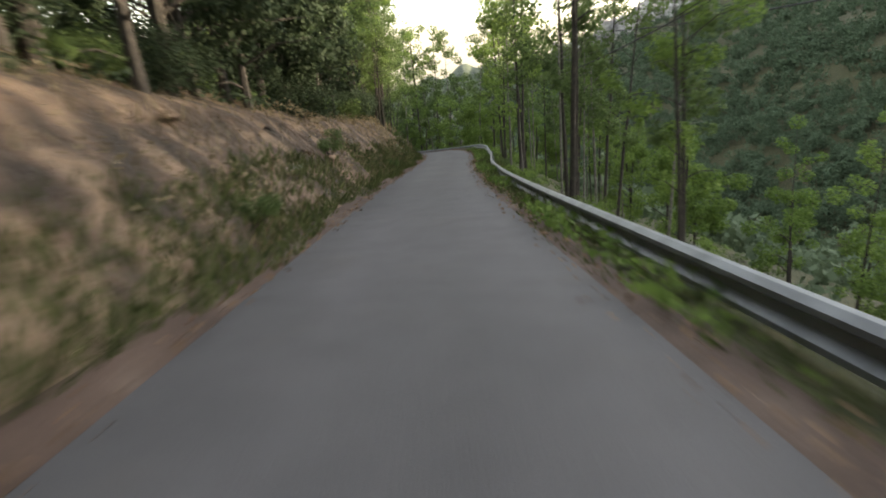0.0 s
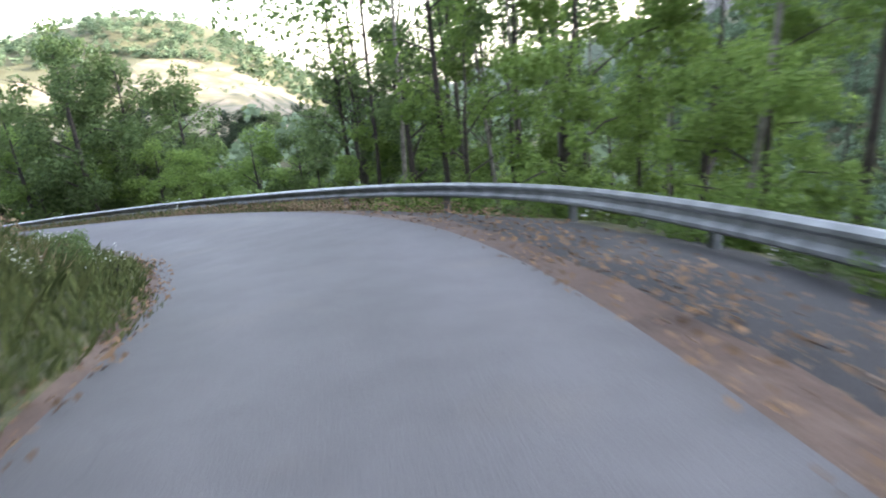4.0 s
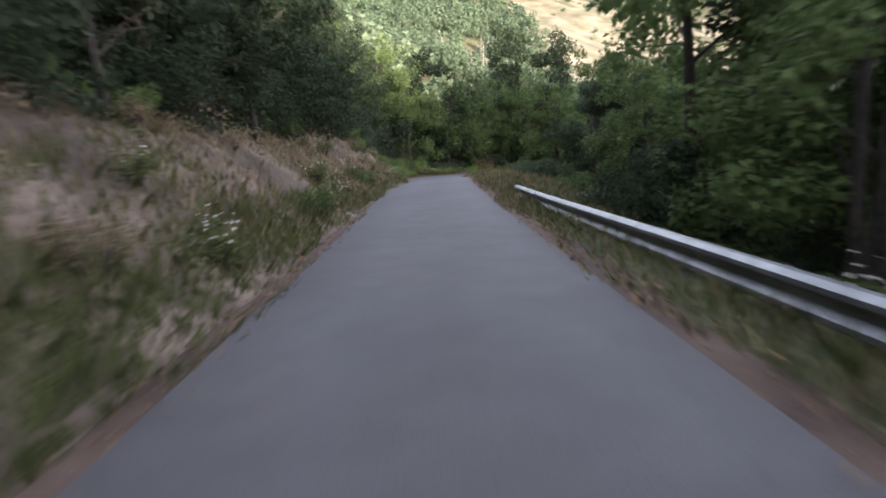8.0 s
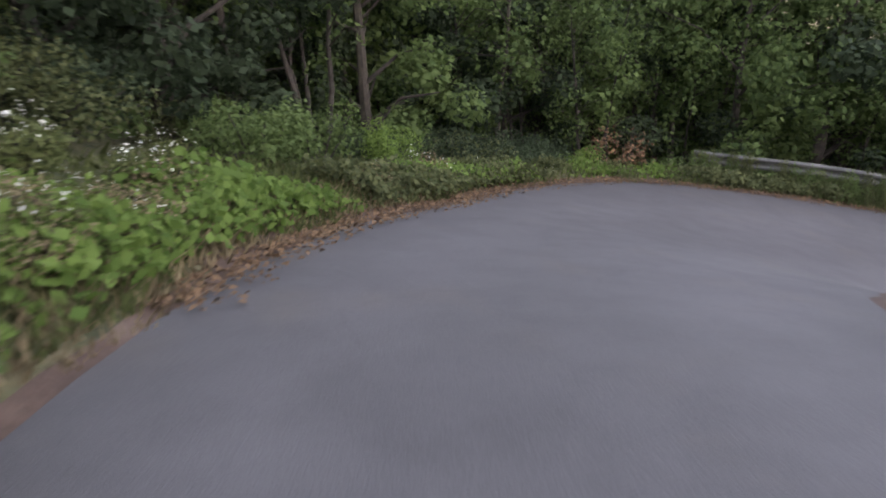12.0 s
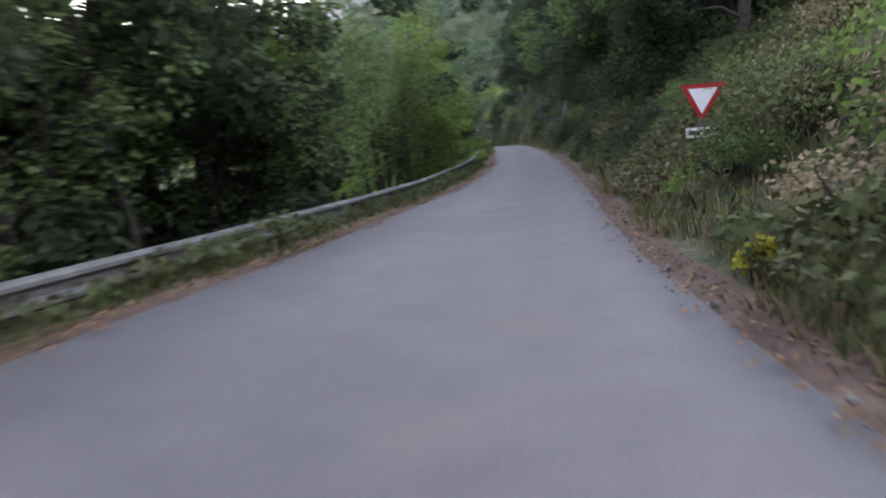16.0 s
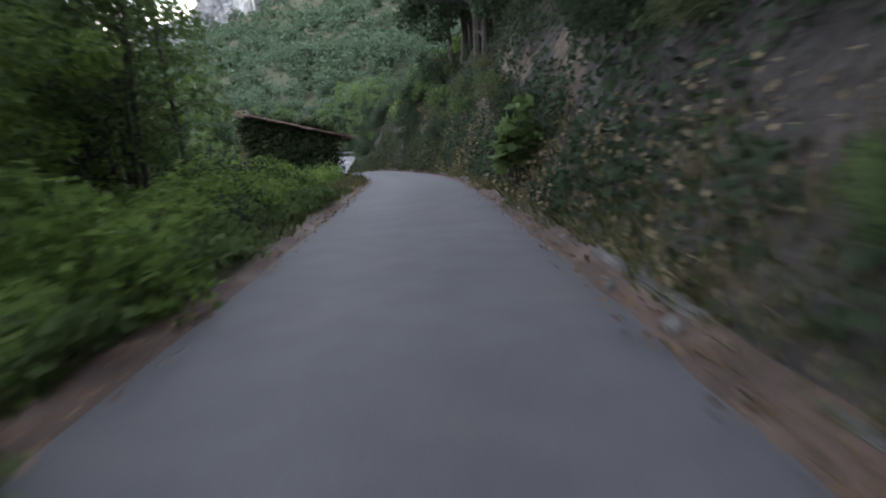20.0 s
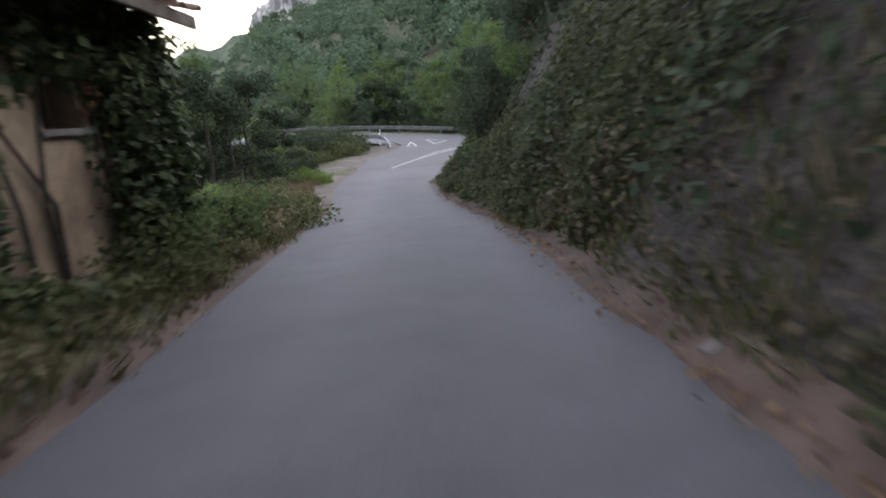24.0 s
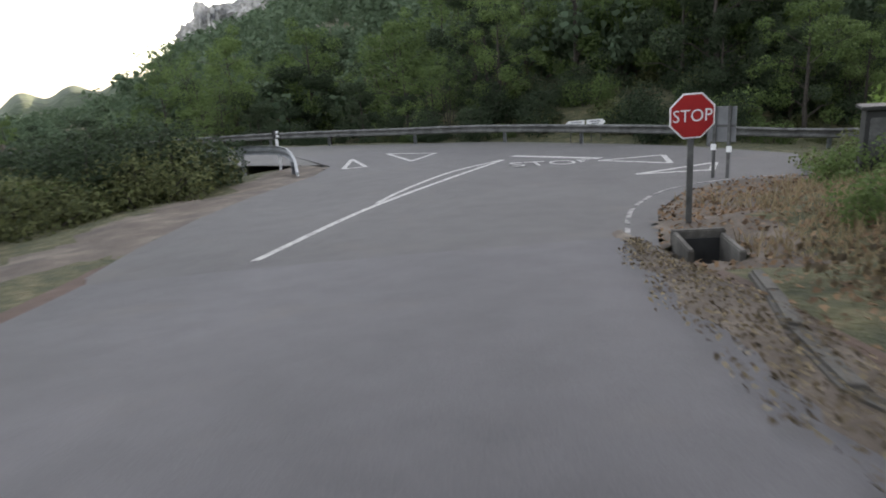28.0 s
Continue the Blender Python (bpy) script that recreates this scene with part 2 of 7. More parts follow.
# paler, bluer leaf tone: some distance haze is mixed into the colour
LEAF_HAZED = leafy("far_leaves_haze_tint", (0.06, 0.095, 0.055), (0.16, 0.21, 0.125), 0.35, 0.35)
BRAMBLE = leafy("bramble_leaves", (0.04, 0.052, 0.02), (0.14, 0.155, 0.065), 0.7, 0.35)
# same bramble, darkened: the shade of the rock cut is in the colour
BRAMBLE_SHADED = leafy("bramble_leaves_shade_tone", (0.018, 0.024, 0.011), (0.075, 0.085, 0.036), 0.7, 0.3)
WITHERED = leafy("withered_brown_leaves", (0.035, 0.026, 0.015), (0.12, 0.09, 0.052), 0.8, 0.2)
IVY = leafy("ivy_leaves", (0.02, 0.035, 0.015), (0.08, 0.11, 0.045), 0.8, 0.2)
GRASS = leafy("green_grass", (0.045, 0.064, 0.021), (0.14, 0.16, 0.06), 0.8)
DRY = leafy("dry_grass", (0.11, 0.086, 0.05), (0.34, 0.27, 0.165), 0.8)
LITTER = leafy("fallen_leaves", (0.06, 0.036, 0.02), (0.24, 0.15, 0.085), 0.9, 0.1)
PETAL = leafy("white_petals", (0.6, 0.6, 0.55), (0.85, 0.85, 0.8), 0.9)
YELLOW = leafy("yellow_leaves", (0.2, 0.21, 0.02), (0.4, 0.38, 0.05), 0.9)
PAINT = mottled("worn_white_road_paint", [(0.3, (0.16, 0.155, 0.15)), (0.5, (0.46, 0.45, 0.43))], 9, fine=40)
PAINT_FADED = mottled("faded_road_paint", [(0.4, (0.11, 0.107, 0.108)), (0.58, (0.3, 0.29, 0.28))], 7, fine=40)
WHITE = mottled("white_sign_sheet", [(0.3, (0.7, 0.7, 0.7)), (0.7, (0.82, 0.82, 0.82))], 3, rough=0.5)
RED = mottled("red_sign_sheet", [(0.3, (0.3, 0.012, 0.015)), (0.7, (0.42, 0.02, 0.02))], 3, rough=0.5)
# black paint; also fills the ruin's openings and the culvert as shade
BLACK = mottled("black_paint_and_shade", [(0.3, (0.012, 0.012, 0.012)), (0.7, (0.03, 0.03, 0.03))], 3, rough=0.6)
GREY = mottled("dull_grey_sheet", [(0.3, (0.12, 0.125, 0.13)), (0.7, (0.22, 0.225, 0.23))], 3, rough=0.55, metal=0.3)
PLASTER = mottled("crumbling_ochre_plaster", [(0.3, (0.13, 0.09, 0.06)), (0.5, (0.27, 0.2, 0.135)), (0.7, (0.4, 0.32, 0.23))], 1.2, fine=9, relief=0.6)
BRICK = mottled("bare_red_brick", [(0.3, (0.2, 0.08, 0.045)), (0.7, (0.36, 0.16, 0.09))], 3, fine=20, relief=0.5)
TILE = mottled("old_clay_roof_tiles", [(0.3, (0.13, 0.085, 0.07)), (0.55, (0.28, 0.18, 0.14)), (0.75, (0.42, 0.31, 0.26))], 2.5, fine=18, relief=0.5)
WOOD = mottled("old_grey_wood", [(0.3, (0.07, 0.055, 0.045)), (0.7, (0.2, 0.165, 0.135))], 5, fine=40, relief=0.5)
TARP = mottled("grey_plastic_sheeting", [(0.38, (0.01, 0.01, 0.013)), (0.56, (0.09, 0.092, 0.1)), (0.72, (0.22, 0.225, 0.24))], 2.2, rough=0.35, fine=9, relief=0.8, dist=0.05)

# ---- the plan: the lane's centre line, one point for each second of the drive from -1 s on ----
ROAD = [(0.81, -18.99, 1.21), (-0.01, -0.18, -1.63), (-0.58, 16.12, -4.09), (-0.6, 28.77, -5.92), (-0.4, 37.91, -7.018), (-1.33, 46.07, -8.082), (-4.34, 53.43, -9.4), (-9.68, 58.72, -10.63), (-18.27, 63.81, -12.12), (-28.89, 68.84, -13.96), (-40.53, 74.34, -16.05), (-50.91, 79.34, -17.9), (-59.37, 83.62, -19.57), (-65.5, 86.37, -20.88), (-69.27, 88.53, -21.6), (-71.75, 91.74, -22.52), (-72.26, 95.49, -23.5), (-69.62, 100.89, -24.65), (-64.58, 106.46, -25.87), (-58.09, 112.8, -27.21), (-50.83, 120.5, -28.71), (-42.8, 129.75, -30.35), (-35.16, 138.91, -32.04), (-28.8, 147.12, -33.6), (-23.58, 154.99, -35.16), (-19.19, 162.9, -36.62), (-15.54, 170.45, -38.02), (-12.13, 178.2, -39.67), (-8.64, 185.21, -41.0), (-5.67, 190.0, -41.83), (-1.1, 197.4, -43.08), (4.0, 205.0, -43.58)]
# the junction: its asphalt plane and what stands round it
J_YAW, J_PLANE = -32, (-36.571, -0.0434, -0.0335)
J_STOP, J_BACK, J_DIR, J_MARK = (2.05, 195.5, -43.3), (6.3, 197.8, -43.5), (13.06, 208.0, -44.16), (2.1, 212.1, -43.85)
J_POLE, J_BOX, J_CULVERT = (-6.0, 230.0, -47.6), (-5.0, 222.5, -45.7), (1.0, 194.5, -43.1)
J_LINE, J_LINE2 = [(-3.23, 198.49), (-0.44, 200.77), (2.75, 202.86), (6.5, 205.1)], [(0.2, 201.35), (1.61, 202.56), (4.0, 204.18), (6.5, 205.15)]
J_STOPLINE, J_WORD = [(7.39, 205.7), (7.7, 204.1), (7.98, 202.6)], (6.5, 202.95)
J_EDGE = [(-0.6, 193.9), (-0.2, 194.5), (0.77, 195.49), (2.64, 196.98), (4.6, 197.74), (6.19, 197.52), (7.28, 196.86)]
J_TRIANGLES = [[(2.68, 208.15), (3.37, 207.97), (4.27, 210.8)], [(5.99, 211.3), (6.9, 209.4), (4.98, 207.9)], [(7.56, 202.25), (9.3, 201.5), (7.9, 200.2)], [(5.9, 199.6), (7.22, 198.6), (8.4, 199.3)]]
HOUSE, HOUSE_LONG, HOUSE_FALL = (-18.2, 171.7, -38.2, 61.9), 21.4, 0.117
WIDE_L = [1.75, 1.75, 1.75, 1.75, 1.75, 1.75, 1.7, 1.5, 1.55, 1.55, 1.65, 1.7, 1.65, 1.65, 2.1, 2.75, 4.6, 3.9, 2.75, 2.0, 1.7, 1.75, 1.75, 1.7, 1.75, 1.8, 1.75, 1.85, 2.8, 3.7, 4.4, 3.4]
WIDE_R = [1.22, 1.22, 1.22, 1.1, 1.1, 1.3, 1.75, 1.85, 1.45, 1.37, 1.45, 1.6, 1.8, 1.9, 2.5, 3.1, 2.7, 1.6, 1.3, 1.15, 1.27, 1.25, 1.25, 1.28, 1.3, 1.3, 1.3, 1.3, 1.25, 1.65, 2.6, 3.0]
# how far the ground lies above (+) or below (-) the lane, at these distances beyond its edge
REACH = [0.0, 0.5, 1.2, 2.5, 5.0, 12.0, 30.0]
LEFT = {-1: (0, .12, .8, 2.2, 3.1, 5, 11), 2.9: (0, .1, .85, 2.3, 3.4, 5, 10), 3.6: (0, .1, .7, 2.0, 3.0, 4.8, 10), 4.1: (0, .1, .4, 1.0, 2.0, 4, 9), 6: (0, .15, .5, 1.2, 2.4, 6, 14), 7.5: (0, .15, .6, 2.0, 3.2, 6, 14),
        9.4: (0, .15, .7, 1.9, 3.3, 6.5, 14), 10.3: (0, .15, .85, 2.3, 4.2, 7.5, 16), 11: (0, .15, .9, 2.5, 4.6, 8, 17), 12.1: (0, .12, .8, 2.4, 4.4, 7, 13), 12.9: (0, .12, .4, 1.0, 2.0, 4, 8), 13.5: (0, .1, .25, .5, .8, 1, 0), 14.5: (0, .05, .1, 0, -.6, -3, -9), 16: (0, 0, 0, -.7, -2.2, -6, -14), 20: (0, 0, 0, -.7, -2.2, -6, -13),
        21: (0, 0, 0, -.2, -.6, -2, -6), 24: (0, .05, .1, .1, -.3, -1.5, -4), 26: (0, 0, .05, 0, -.3, -.8, -2), 29: (0, 0, 0, -.2, -.9, -2.2, -4), 31: (0, 0, -.1, -.5, -1.4, -2.8, -4)}
RIGHT = {-1: (0, -.1, -.3, -1.3, -3.4, -8, -19), 3.5: (0, -.1, -.25, -.8, -2.4, -7, -16), 4.5: (0, 0, -.05, -.4, -1.2, -4, -11), 5.6: (0, -.1, -.3, -.7, -1.4, -4, -11), 6.5: (0, -.06, -.25, -.6, -1.5, -4, -10), 9: (0, -.06, -.2, -.6, -1.4, -3, -6),
         10: (0, .05, .05, -.1, -.6, -2, -4), 13: (0, .05, .08, .05, -.1, -1, -2), 15: (0, .05, .15, .4, .8, 2, 3), 16: (0, .1, .4, 1.2, 2.6, 5, 9), 18.5: (0, .15, .8, 2.4, 4.2, 7, 12),
         20: (0, .15, .9, 3.4, 6.2, 9, 14), 22.5: (0, .25, 2.0, 5.5, 8, 11, 16), 25.5: (0, .25, 1.7, 4.4, 6.5, 9, 15), 26.4: (0, .15, 1.2, 3.4, 5, 7, 12), 27.3: (0, 0, .08, .8, 2.0, 3.6, 5), 28.2: (0, 0, -.05, 0, .3, .8, 1), 31: (0, 0, 0, 0, -.1, -.2, -.6)}


def spline(points, step):
    """Points every step metres along a smooth line through the given ones, with their running index."""
    p = np.array(points, float)
    p = np.vstack([2 * p[0] - p[1], p, 2 * p[-1] - p[-2]])
    out, key = [], []
    for i in range(1, len(p) - 2):
        n = max(2, int(np.linalg.norm(p[i + 1] - p[i]) / step))
        for j in range(n):
            u = j / n
            out.append(0.5 * (2 * p[i] + (p[i + 1] - p[i - 1]) * u + (2 * p[i - 1] - 5 * p[i] + 4 * p[i + 1] - p[i + 2]) * u * u + (3 * p[i] - p[i - 1] - 3 * p[i + 1] + p[i + 2]) * u ** 3))
            key.append(i - 1 + u)
    out.append(p[-2])
    key.append(len(p) - 3.0)
    return np.array(out), np.array(key)


def sideways(line):
    """The level direction to the right of a line at each of its points."""
    d = np.gradient(line[:, :2], axis=0)
    d /= np.linalg.norm(d, axis=1)[:, None]
    return np.stack([d[:, 1], -d[:, 0], 0 * d[:, 0]], 1)


LINE, RUN = spline(ROAD, 0.8)
SIDE = sideways(LINE)
SEC = RUN - 1.0
EDGE_L, EDGE_R = np.interp(RUN, range(len(WIDE_L)), WIDE_L), np.interp(RUN, range(len(WIDE_R)), WIDE_R)


def profile(table, sec):
    ts = sorted(table)
    rows = np.array([table[t] for t in ts], float)
    return np.stack([np.interp(sec, ts, rows[:, j]) for j in range(rows.shape[1])], -1)


PROF_L, PROF_R = profile(LEFT, SEC), profile(RIGHT, SEC)


def fbm(x, y, scale, seed=0):
    """Cheap smooth noise about zero, from a few turned sine waves."""
    r = np.random.RandomState(seed)
    out = 0 * x
    for k in range(9):
        a, f, ph = r.rand() * 6.283, (1.0 + 0.75 * k) / scale, r.rand(2) * 6.283
        out = out + np.sin((x * math.cos(a) + y * math.sin(a)) * f + ph[0] + 1.3 * np.sin((y * math.cos(a) - x * math.sin(a)) * f * 0.7 + ph[1])) / (1.0 + 0.75 * k)
    return out * 0.4


# the skyline all round, seen from the middle of the place: bearing to the left of north, height of the ridge, how near its foot comes
RIDGE = [(-180, 80, 60), (-140, 75, 95), (-110, 92, 95), (-70, 92, 98), (-45, 58, 108), (-30, 12, 114), (-20.5, -14, 118), (-18, -20, 120), (-14, -30, 122), (-12, -42, 130), (-7, -53, 140), (0, -55, 150), (12, -52, 150), (18, -36, 120), (25, 2, 90), (35, 16, 70), (45, 5, 66), (55, 10, 66), (62, 24, 70), (80, 45, 80), (120, 70, 60), (180, 80, 60)]
FLOOR = [(-180, 5), (-140, -30), (-110, -44), (-70, -46), (-25, -45), (0, -46), (20, -46), (40, -38), (62, -34), (85, -20), (120, -5), (180, 5)]


def far_ground(x, y):
    """The valley floor and the hillsides that close it."""
    dx, dy = x + 30, y - 110
    r, b = np.hypot(dx, dy), np.degrees(np.arctan2(-dx, dy))
    rb = np.array(RIDGE, float)
    top, foot = np.interp(b, rb[:, 0], rb[:, 1]), np.interp(b, rb[:, 0], rb[:, 2])
    low = np.interp(b, [f[0] for f in FLOOR], [f[1] for f in FLOOR])
    u = np.clip((r - foot) / (400 - foot), 0, 1)
    z = low + (top - low) * (0.75 * u + 0.25 * u * u)
    rise = np.clip(u * 4, 0, 1) * np.clip((top - low) / 50, 0, 1)
    z = z + rise * (fbm(x, y, 55, 3) * 7 + fbm(x, y, 17, 4) * 2)
    ridge = np.interp(b, [-14, -10, -7, -3, 0, 3, 6, 12], [112, 114, 112, 108, 92, 80, 60, 40]) + 6 * np.sin(b * 1.9)
    z = z + ridge * np.exp(-((r - 960) / 140) ** 2)
    return z + np.where(r > 400, -np.clip(r - 425, 0, 300) * 0.3 - np.clip(r - 1200, 0, None) * 0.06, 0)


RAIL_FAR = [(-32, 237, -43.6), (-14, 231.5, -43.9), (-2, 226.3, -44.1), (3.2, 222.5, -44.16), (6, 219, -44.16), (8.3, 214.9, -44.14), (10.4, 211.2, -44.12), (12.3, 206.3, -44.16), (13.6, 203, -44.25), (16.5, 200.5, -44.6), (22, 198, -45), (34, 195, -45.8)]
far_line, _k = spline(RAIL_FAR, 1.0)
far_side = sideways(far_line)
main_mid = far_line + far_side * 3.3 + np.array((0, 0, 0.15))


def ground_z(x, y):
    x, y = np.asarray(x, float).ravel(), np.asarray(y, float).ravel()
    out = np.empty(len(x))
    reach = np.array(REACH)
    for c in range(0, len(x), 4000):
        qx, qy = x[c:c + 4000], y[c:c + 4000]
        dx, dy = qx[:, None] - LINE[:, 0], qy[:, None] - LINE[:, 1]
        d = np.sqrt(dx * dx + dy * dy)
        near = d.min(1)
        z = far_ground(qx, qy)
        k = np.where(near < 75)[0]
        if len(k):
            dd = d[k]
            w = (dd + 0.4) ** -7
            right = dx[k] * SIDE[:, 0] + dy[k] * SIDE[:, 1] > 0
            e = np.clip(dd - np.where(right, EDGE_R, EDGE_L), 0, 30)
            j = np.clip(np.searchsorted(reach, e, side="right") - 1, 0, len(reach) - 2)
            n = np.arange(len(LINE))
            a = np.where(right, PROF_R[n, j], PROF_L[n, j])
            b = np.where(right, PROF_R[n, j + 1], PROF_L[n, j + 1])
            zz = LINE[:, 2] + a + (b - a) * (e - reach[j]) / (reach[j + 1] - reach[j])
            zn = (w * zz).sum(1) / w.sum(1)
            f = np.clip((near[k] - 22) / 45, 0, 1)
            f = f * f * (3 - 2 * f)
            z[k] = zn * (1 - f) + z[k] * f
        # the main road and the junction are cut level into the slope
        dm = np.hypot(qx[:, None] - main_mid[:, 0], qy[:, None] - main_mid[:, 1])
        i = dm.argmin(1)
        f = np.clip((dm.min(1) - 4.0) / 7, 0, 1)
        z = np.where(f < 1, (main_mid[i, 2] - 0.12) * (1 - f * f * (3 - 2 * f)) + z * f * f * (3 - 2 * f), z)
        f = np.clip((np.hypot(qx - 4, qy - 203.5) - 8) / 6, 0, 1)
        z = np.where(f < 1, (J_PLANE[0] + J_PLANE[1] * qx + J_PLANE[2] * qy - 0.1) * (1 - f) + z * f, z)
        out[c:c + 4000] = z
    return out


def at_lane(sec, off):
    """A place on the ground: off metres to the right (+) or left (-) of the lane's centre line at that second of the drive."""
    i = int(np.argmin(np.abs(SEC - sec)))
    p = LINE[i] + SIDE[i] * off
    return float(p[0]), float(p[1]), float(ground_z(p[0], p[1])[0])


def lane_z(sec):
    return float(np.interp(sec, SEC, LINE[:, 2]))


# ---- helpers for meshes ----
def mesh(name, verts, faces, mat, smooth=False):
    me = bpy.data.meshes.new(name)
    if isinstance(faces, np.ndarray):
        v, f = np.asarray(verts, dtype=np.float32), np.asarray(faces, dtype=np.int32)
        me.vertices.add(len(v))
        me.vertices.foreach_set("co", v.ravel())
        me.loops.add(f.size)
        me.loops.foreach_set("vertex_index", f.ravel())
        me.polygons.add(len(f))
        me.polygons.foreach_set("loop_start", np.arange(0, f.size, f.shape[1], dtype=np.int32))
        me.update(calc_edges=True)
    else:
        me.from_pydata([tuple(map(float, v)) for v in verts], [], [tuple(map(int, f)) for f in faces])
    for m in (mat if isinstance(mat, (list, tuple)) else [mat]):
        me.materials.append(m)
    if smooth:
        me.shade_smooth()
    return me


def part(name, bm, mat, parent=None, label="", smooth=False):
    """Links a bmesh as one mesh object, under a thing or a part."""
    me = bpy.data.meshes.new(name)
    bmesh.ops.recalc_face_normals(bm, faces=bm.faces)
    bm.to_mesh(me)
    bm.free()
    for m in (mat if isinstance(mat, (list, tuple)) else [mat]):
        me.materials.append(m)
    if smooth:
        me.shade_smooth()
    ob = new(name, me)
    ob.parent = parent
    return tagged(ob, label)


def holder(name, m, label, category, group="", kind=""):
    ob = new(name)
    ob.matrix_world = m
    return tagged(ob, label, category, group, kind)


def box(bm, size, at=(0, 0, 0), rot=None, bevel=0.0):
    r = bmesh.ops.create_cube(bm, size=1.0, matrix=Matrix.Translation(at) @ (rot or Matrix()) @ Matrix.Diagonal((*size, 1)))
    if bevel:
        es = list({e for v in r["verts"] for e in v.link_edges})
        bmesh.ops.bevel(bm, geom=es, offset=bevel, segments=2, affect="EDGES")


def tube(bm, path, radii, sides=8, caps=True):
    rings = []
    n = len(path)
    for i, p in enumerate(path):
        p = Vector(p)
        d = (Vector(path[min(i + 1, n - 1)]) - Vector(path[max(i - 1, 0)])).normalized()
        a = d.orthogonal().normalized() if i == 0 else (ax - d * ax.dot(d)).normalized()
        ax = a
        b = d.cross(a)
        r = radii[i] if hasattr(radii, "__len__") else radii
        rings.append([bm.verts.new(p + (a * math.cos(6.2832 * k / sides) + b * math.sin(6.2832 * k / sides)) * r) for k in range(sides)])
    for u, v in zip(rings, rings[1:]):
        for k in range(sides):
            bm.faces.new((u[k], u[(k + 1) % sides], v[(k + 1) % sides], v[k]))
    if caps:
        bm.faces.new(rings[0][::-1])
        bm.faces.new(rings[-1])


def strip(name, rows, mat, label, kind="structure", category="", smooth=True):
    """A sheet from rows of points, all rows equally long."""
    n = len(rows[0])
    verts = [p for r in rows for p in r]
    faces = [(i * n + j, i * n + j + 1, (i + 1) * n + j + 1, (i + 1) * n + j) for i in range(len(rows) - 1) for j in range(n - 1)]
    ob = new(name, mesh(name, verts, faces, mat, smooth))
    return tagged(ob, label, category or name.replace("_", " "), "", kind)


# ---- the ground, one sheet to the horizon ----
def build_ground():
    def axis(lo, hi, fine, far_lo, far_hi):
        a = list(np.arange(lo, hi, fine))
        s, v = fine, hi
        while v < far_hi:
            a.append(v)
            s *= 1.12
            v += s
        a.append(far_hi)
        s, v = fine, lo
        while v > far_lo:
            s *= 1.12
            v -= s
            a.insert(0, max(v, far_lo))
        return np.array(a)
    xs, ys = axis(-100, 30, 0.9, -1500, 1500), axis(-24, 236, 0.9, -900, 2200)
    gx, gy = np.meshgrid(xs, ys)
    z = ground_z(gx, gy)
    fx, fy = gx.ravel(), gy.ravel()
    d2 = np.full(len(fx), 1e9)
    k = np.where((fx > -110) & (fx < 45) & (fy > -40) & (fy < 250))[0]
    for c in range(0, len(k), 4000):
        kk = k[c:c + 4000]
        dx, dy = fx[kk][:, None] - LINE[:, 0], fy[kk][:, None] - LINE[:, 1]
        w = np.where(dx * SIDE[:, 0] + dy * SIDE[:, 1] > 0, EDGE_R, EDGE_L)
        d2[kk] = (np.sqrt(dx * dx + dy * dy) - w).min(1)
    rough = np.clip((d2 - 1.5) / 4, 0, 1)
    junction = np.clip((np.hypot(fx - 5, fy - 205) - 14) / 6, 0, 1)
    z = z + rough * junction * np.minimum(1, 1.0) * (fbm(fx, fy, 3.0, 7) * 0.3 + fbm(fx, fy, 0.9, 8) * 0.08) 
    g2 = z.reshape(gx.shape)
    slope = np.hypot(np.gradient(g2, xs, axis=1), np.gradient(g2, ys, axis=0)).ravel()
    corner = (fx > -2) & (fx < 16) & (fy > 186) & (fy < 199)
    z = z - np.where(corner, 0.25, 0) - np.where(d2 < 0.2, 0.2, np.clip((7.2 - d2) / 1.5, 0, 1) * (0.12 + 0.75 * np.clip(slope * 1.2, 0, 1)) + 0.03)
    nx, ny = len(xs), len(ys)
    idx = np.arange(nx * ny).reshape(ny, nx)
    faces = np.stack([idx[:-1, :-1], idx[:-1, 1:], idx[1:, 1:], idx[1:, :-1]], -1).reshape(-1, 4)
    me = bpy.data.meshes.new("ground")
    me.from_pydata(np.stack([fx, fy, z], 1).tolist(), [], faces.tolist())
    me.materials.append(SOIL)
    me.materials.append(CLEARING)
    me.materials.append(FAR_SLOPE)
    q = np.stack([fx, fy], 1)[faces].mean(1)
    bearing, away = np.degrees(np.arctan2(-q[:, 0] - 30, q[:, 1] - 110)), np.hypot(q[:, 0] + 30, q[:, 1] - 110)
    wander = fbm(q[:, 0], q[:, 1], 24, 12) * 14
    me.polygons.foreach_set("material_index", np.where(away > 560, 2, ((bearing > 14 + wander * 0.6) & (bearing < 66 + wander * 0.5) & (away > 78 + wander) & (away < 300 + wander * 3)).astype(int)).tolist())
    me.shade_smooth()
    tagged(new("ground", me), "steep wooded valley ground of earth, dry grass and rock", "ground", "", "structure")


build_ground()


def lane_rows(cols, lift, a=-99, b=99, sink=0.0):
    """Rows of points across the lane; cols runs from -1 (left edge) to 1 (right edge)."""
    rows = []
    for i in range(len(LINE)):
        if a <= SEC[i] <= b:
            row = []
            for c in cols:
                off = c * (EDGE_R[i] if c > 0 else EDGE_L[i])
                p = LINE[i] + SIDE[i] * off
                row.append((p[0], p[1], p[2] + lift - sink * c * c))
            rows.append(row)
    return rows


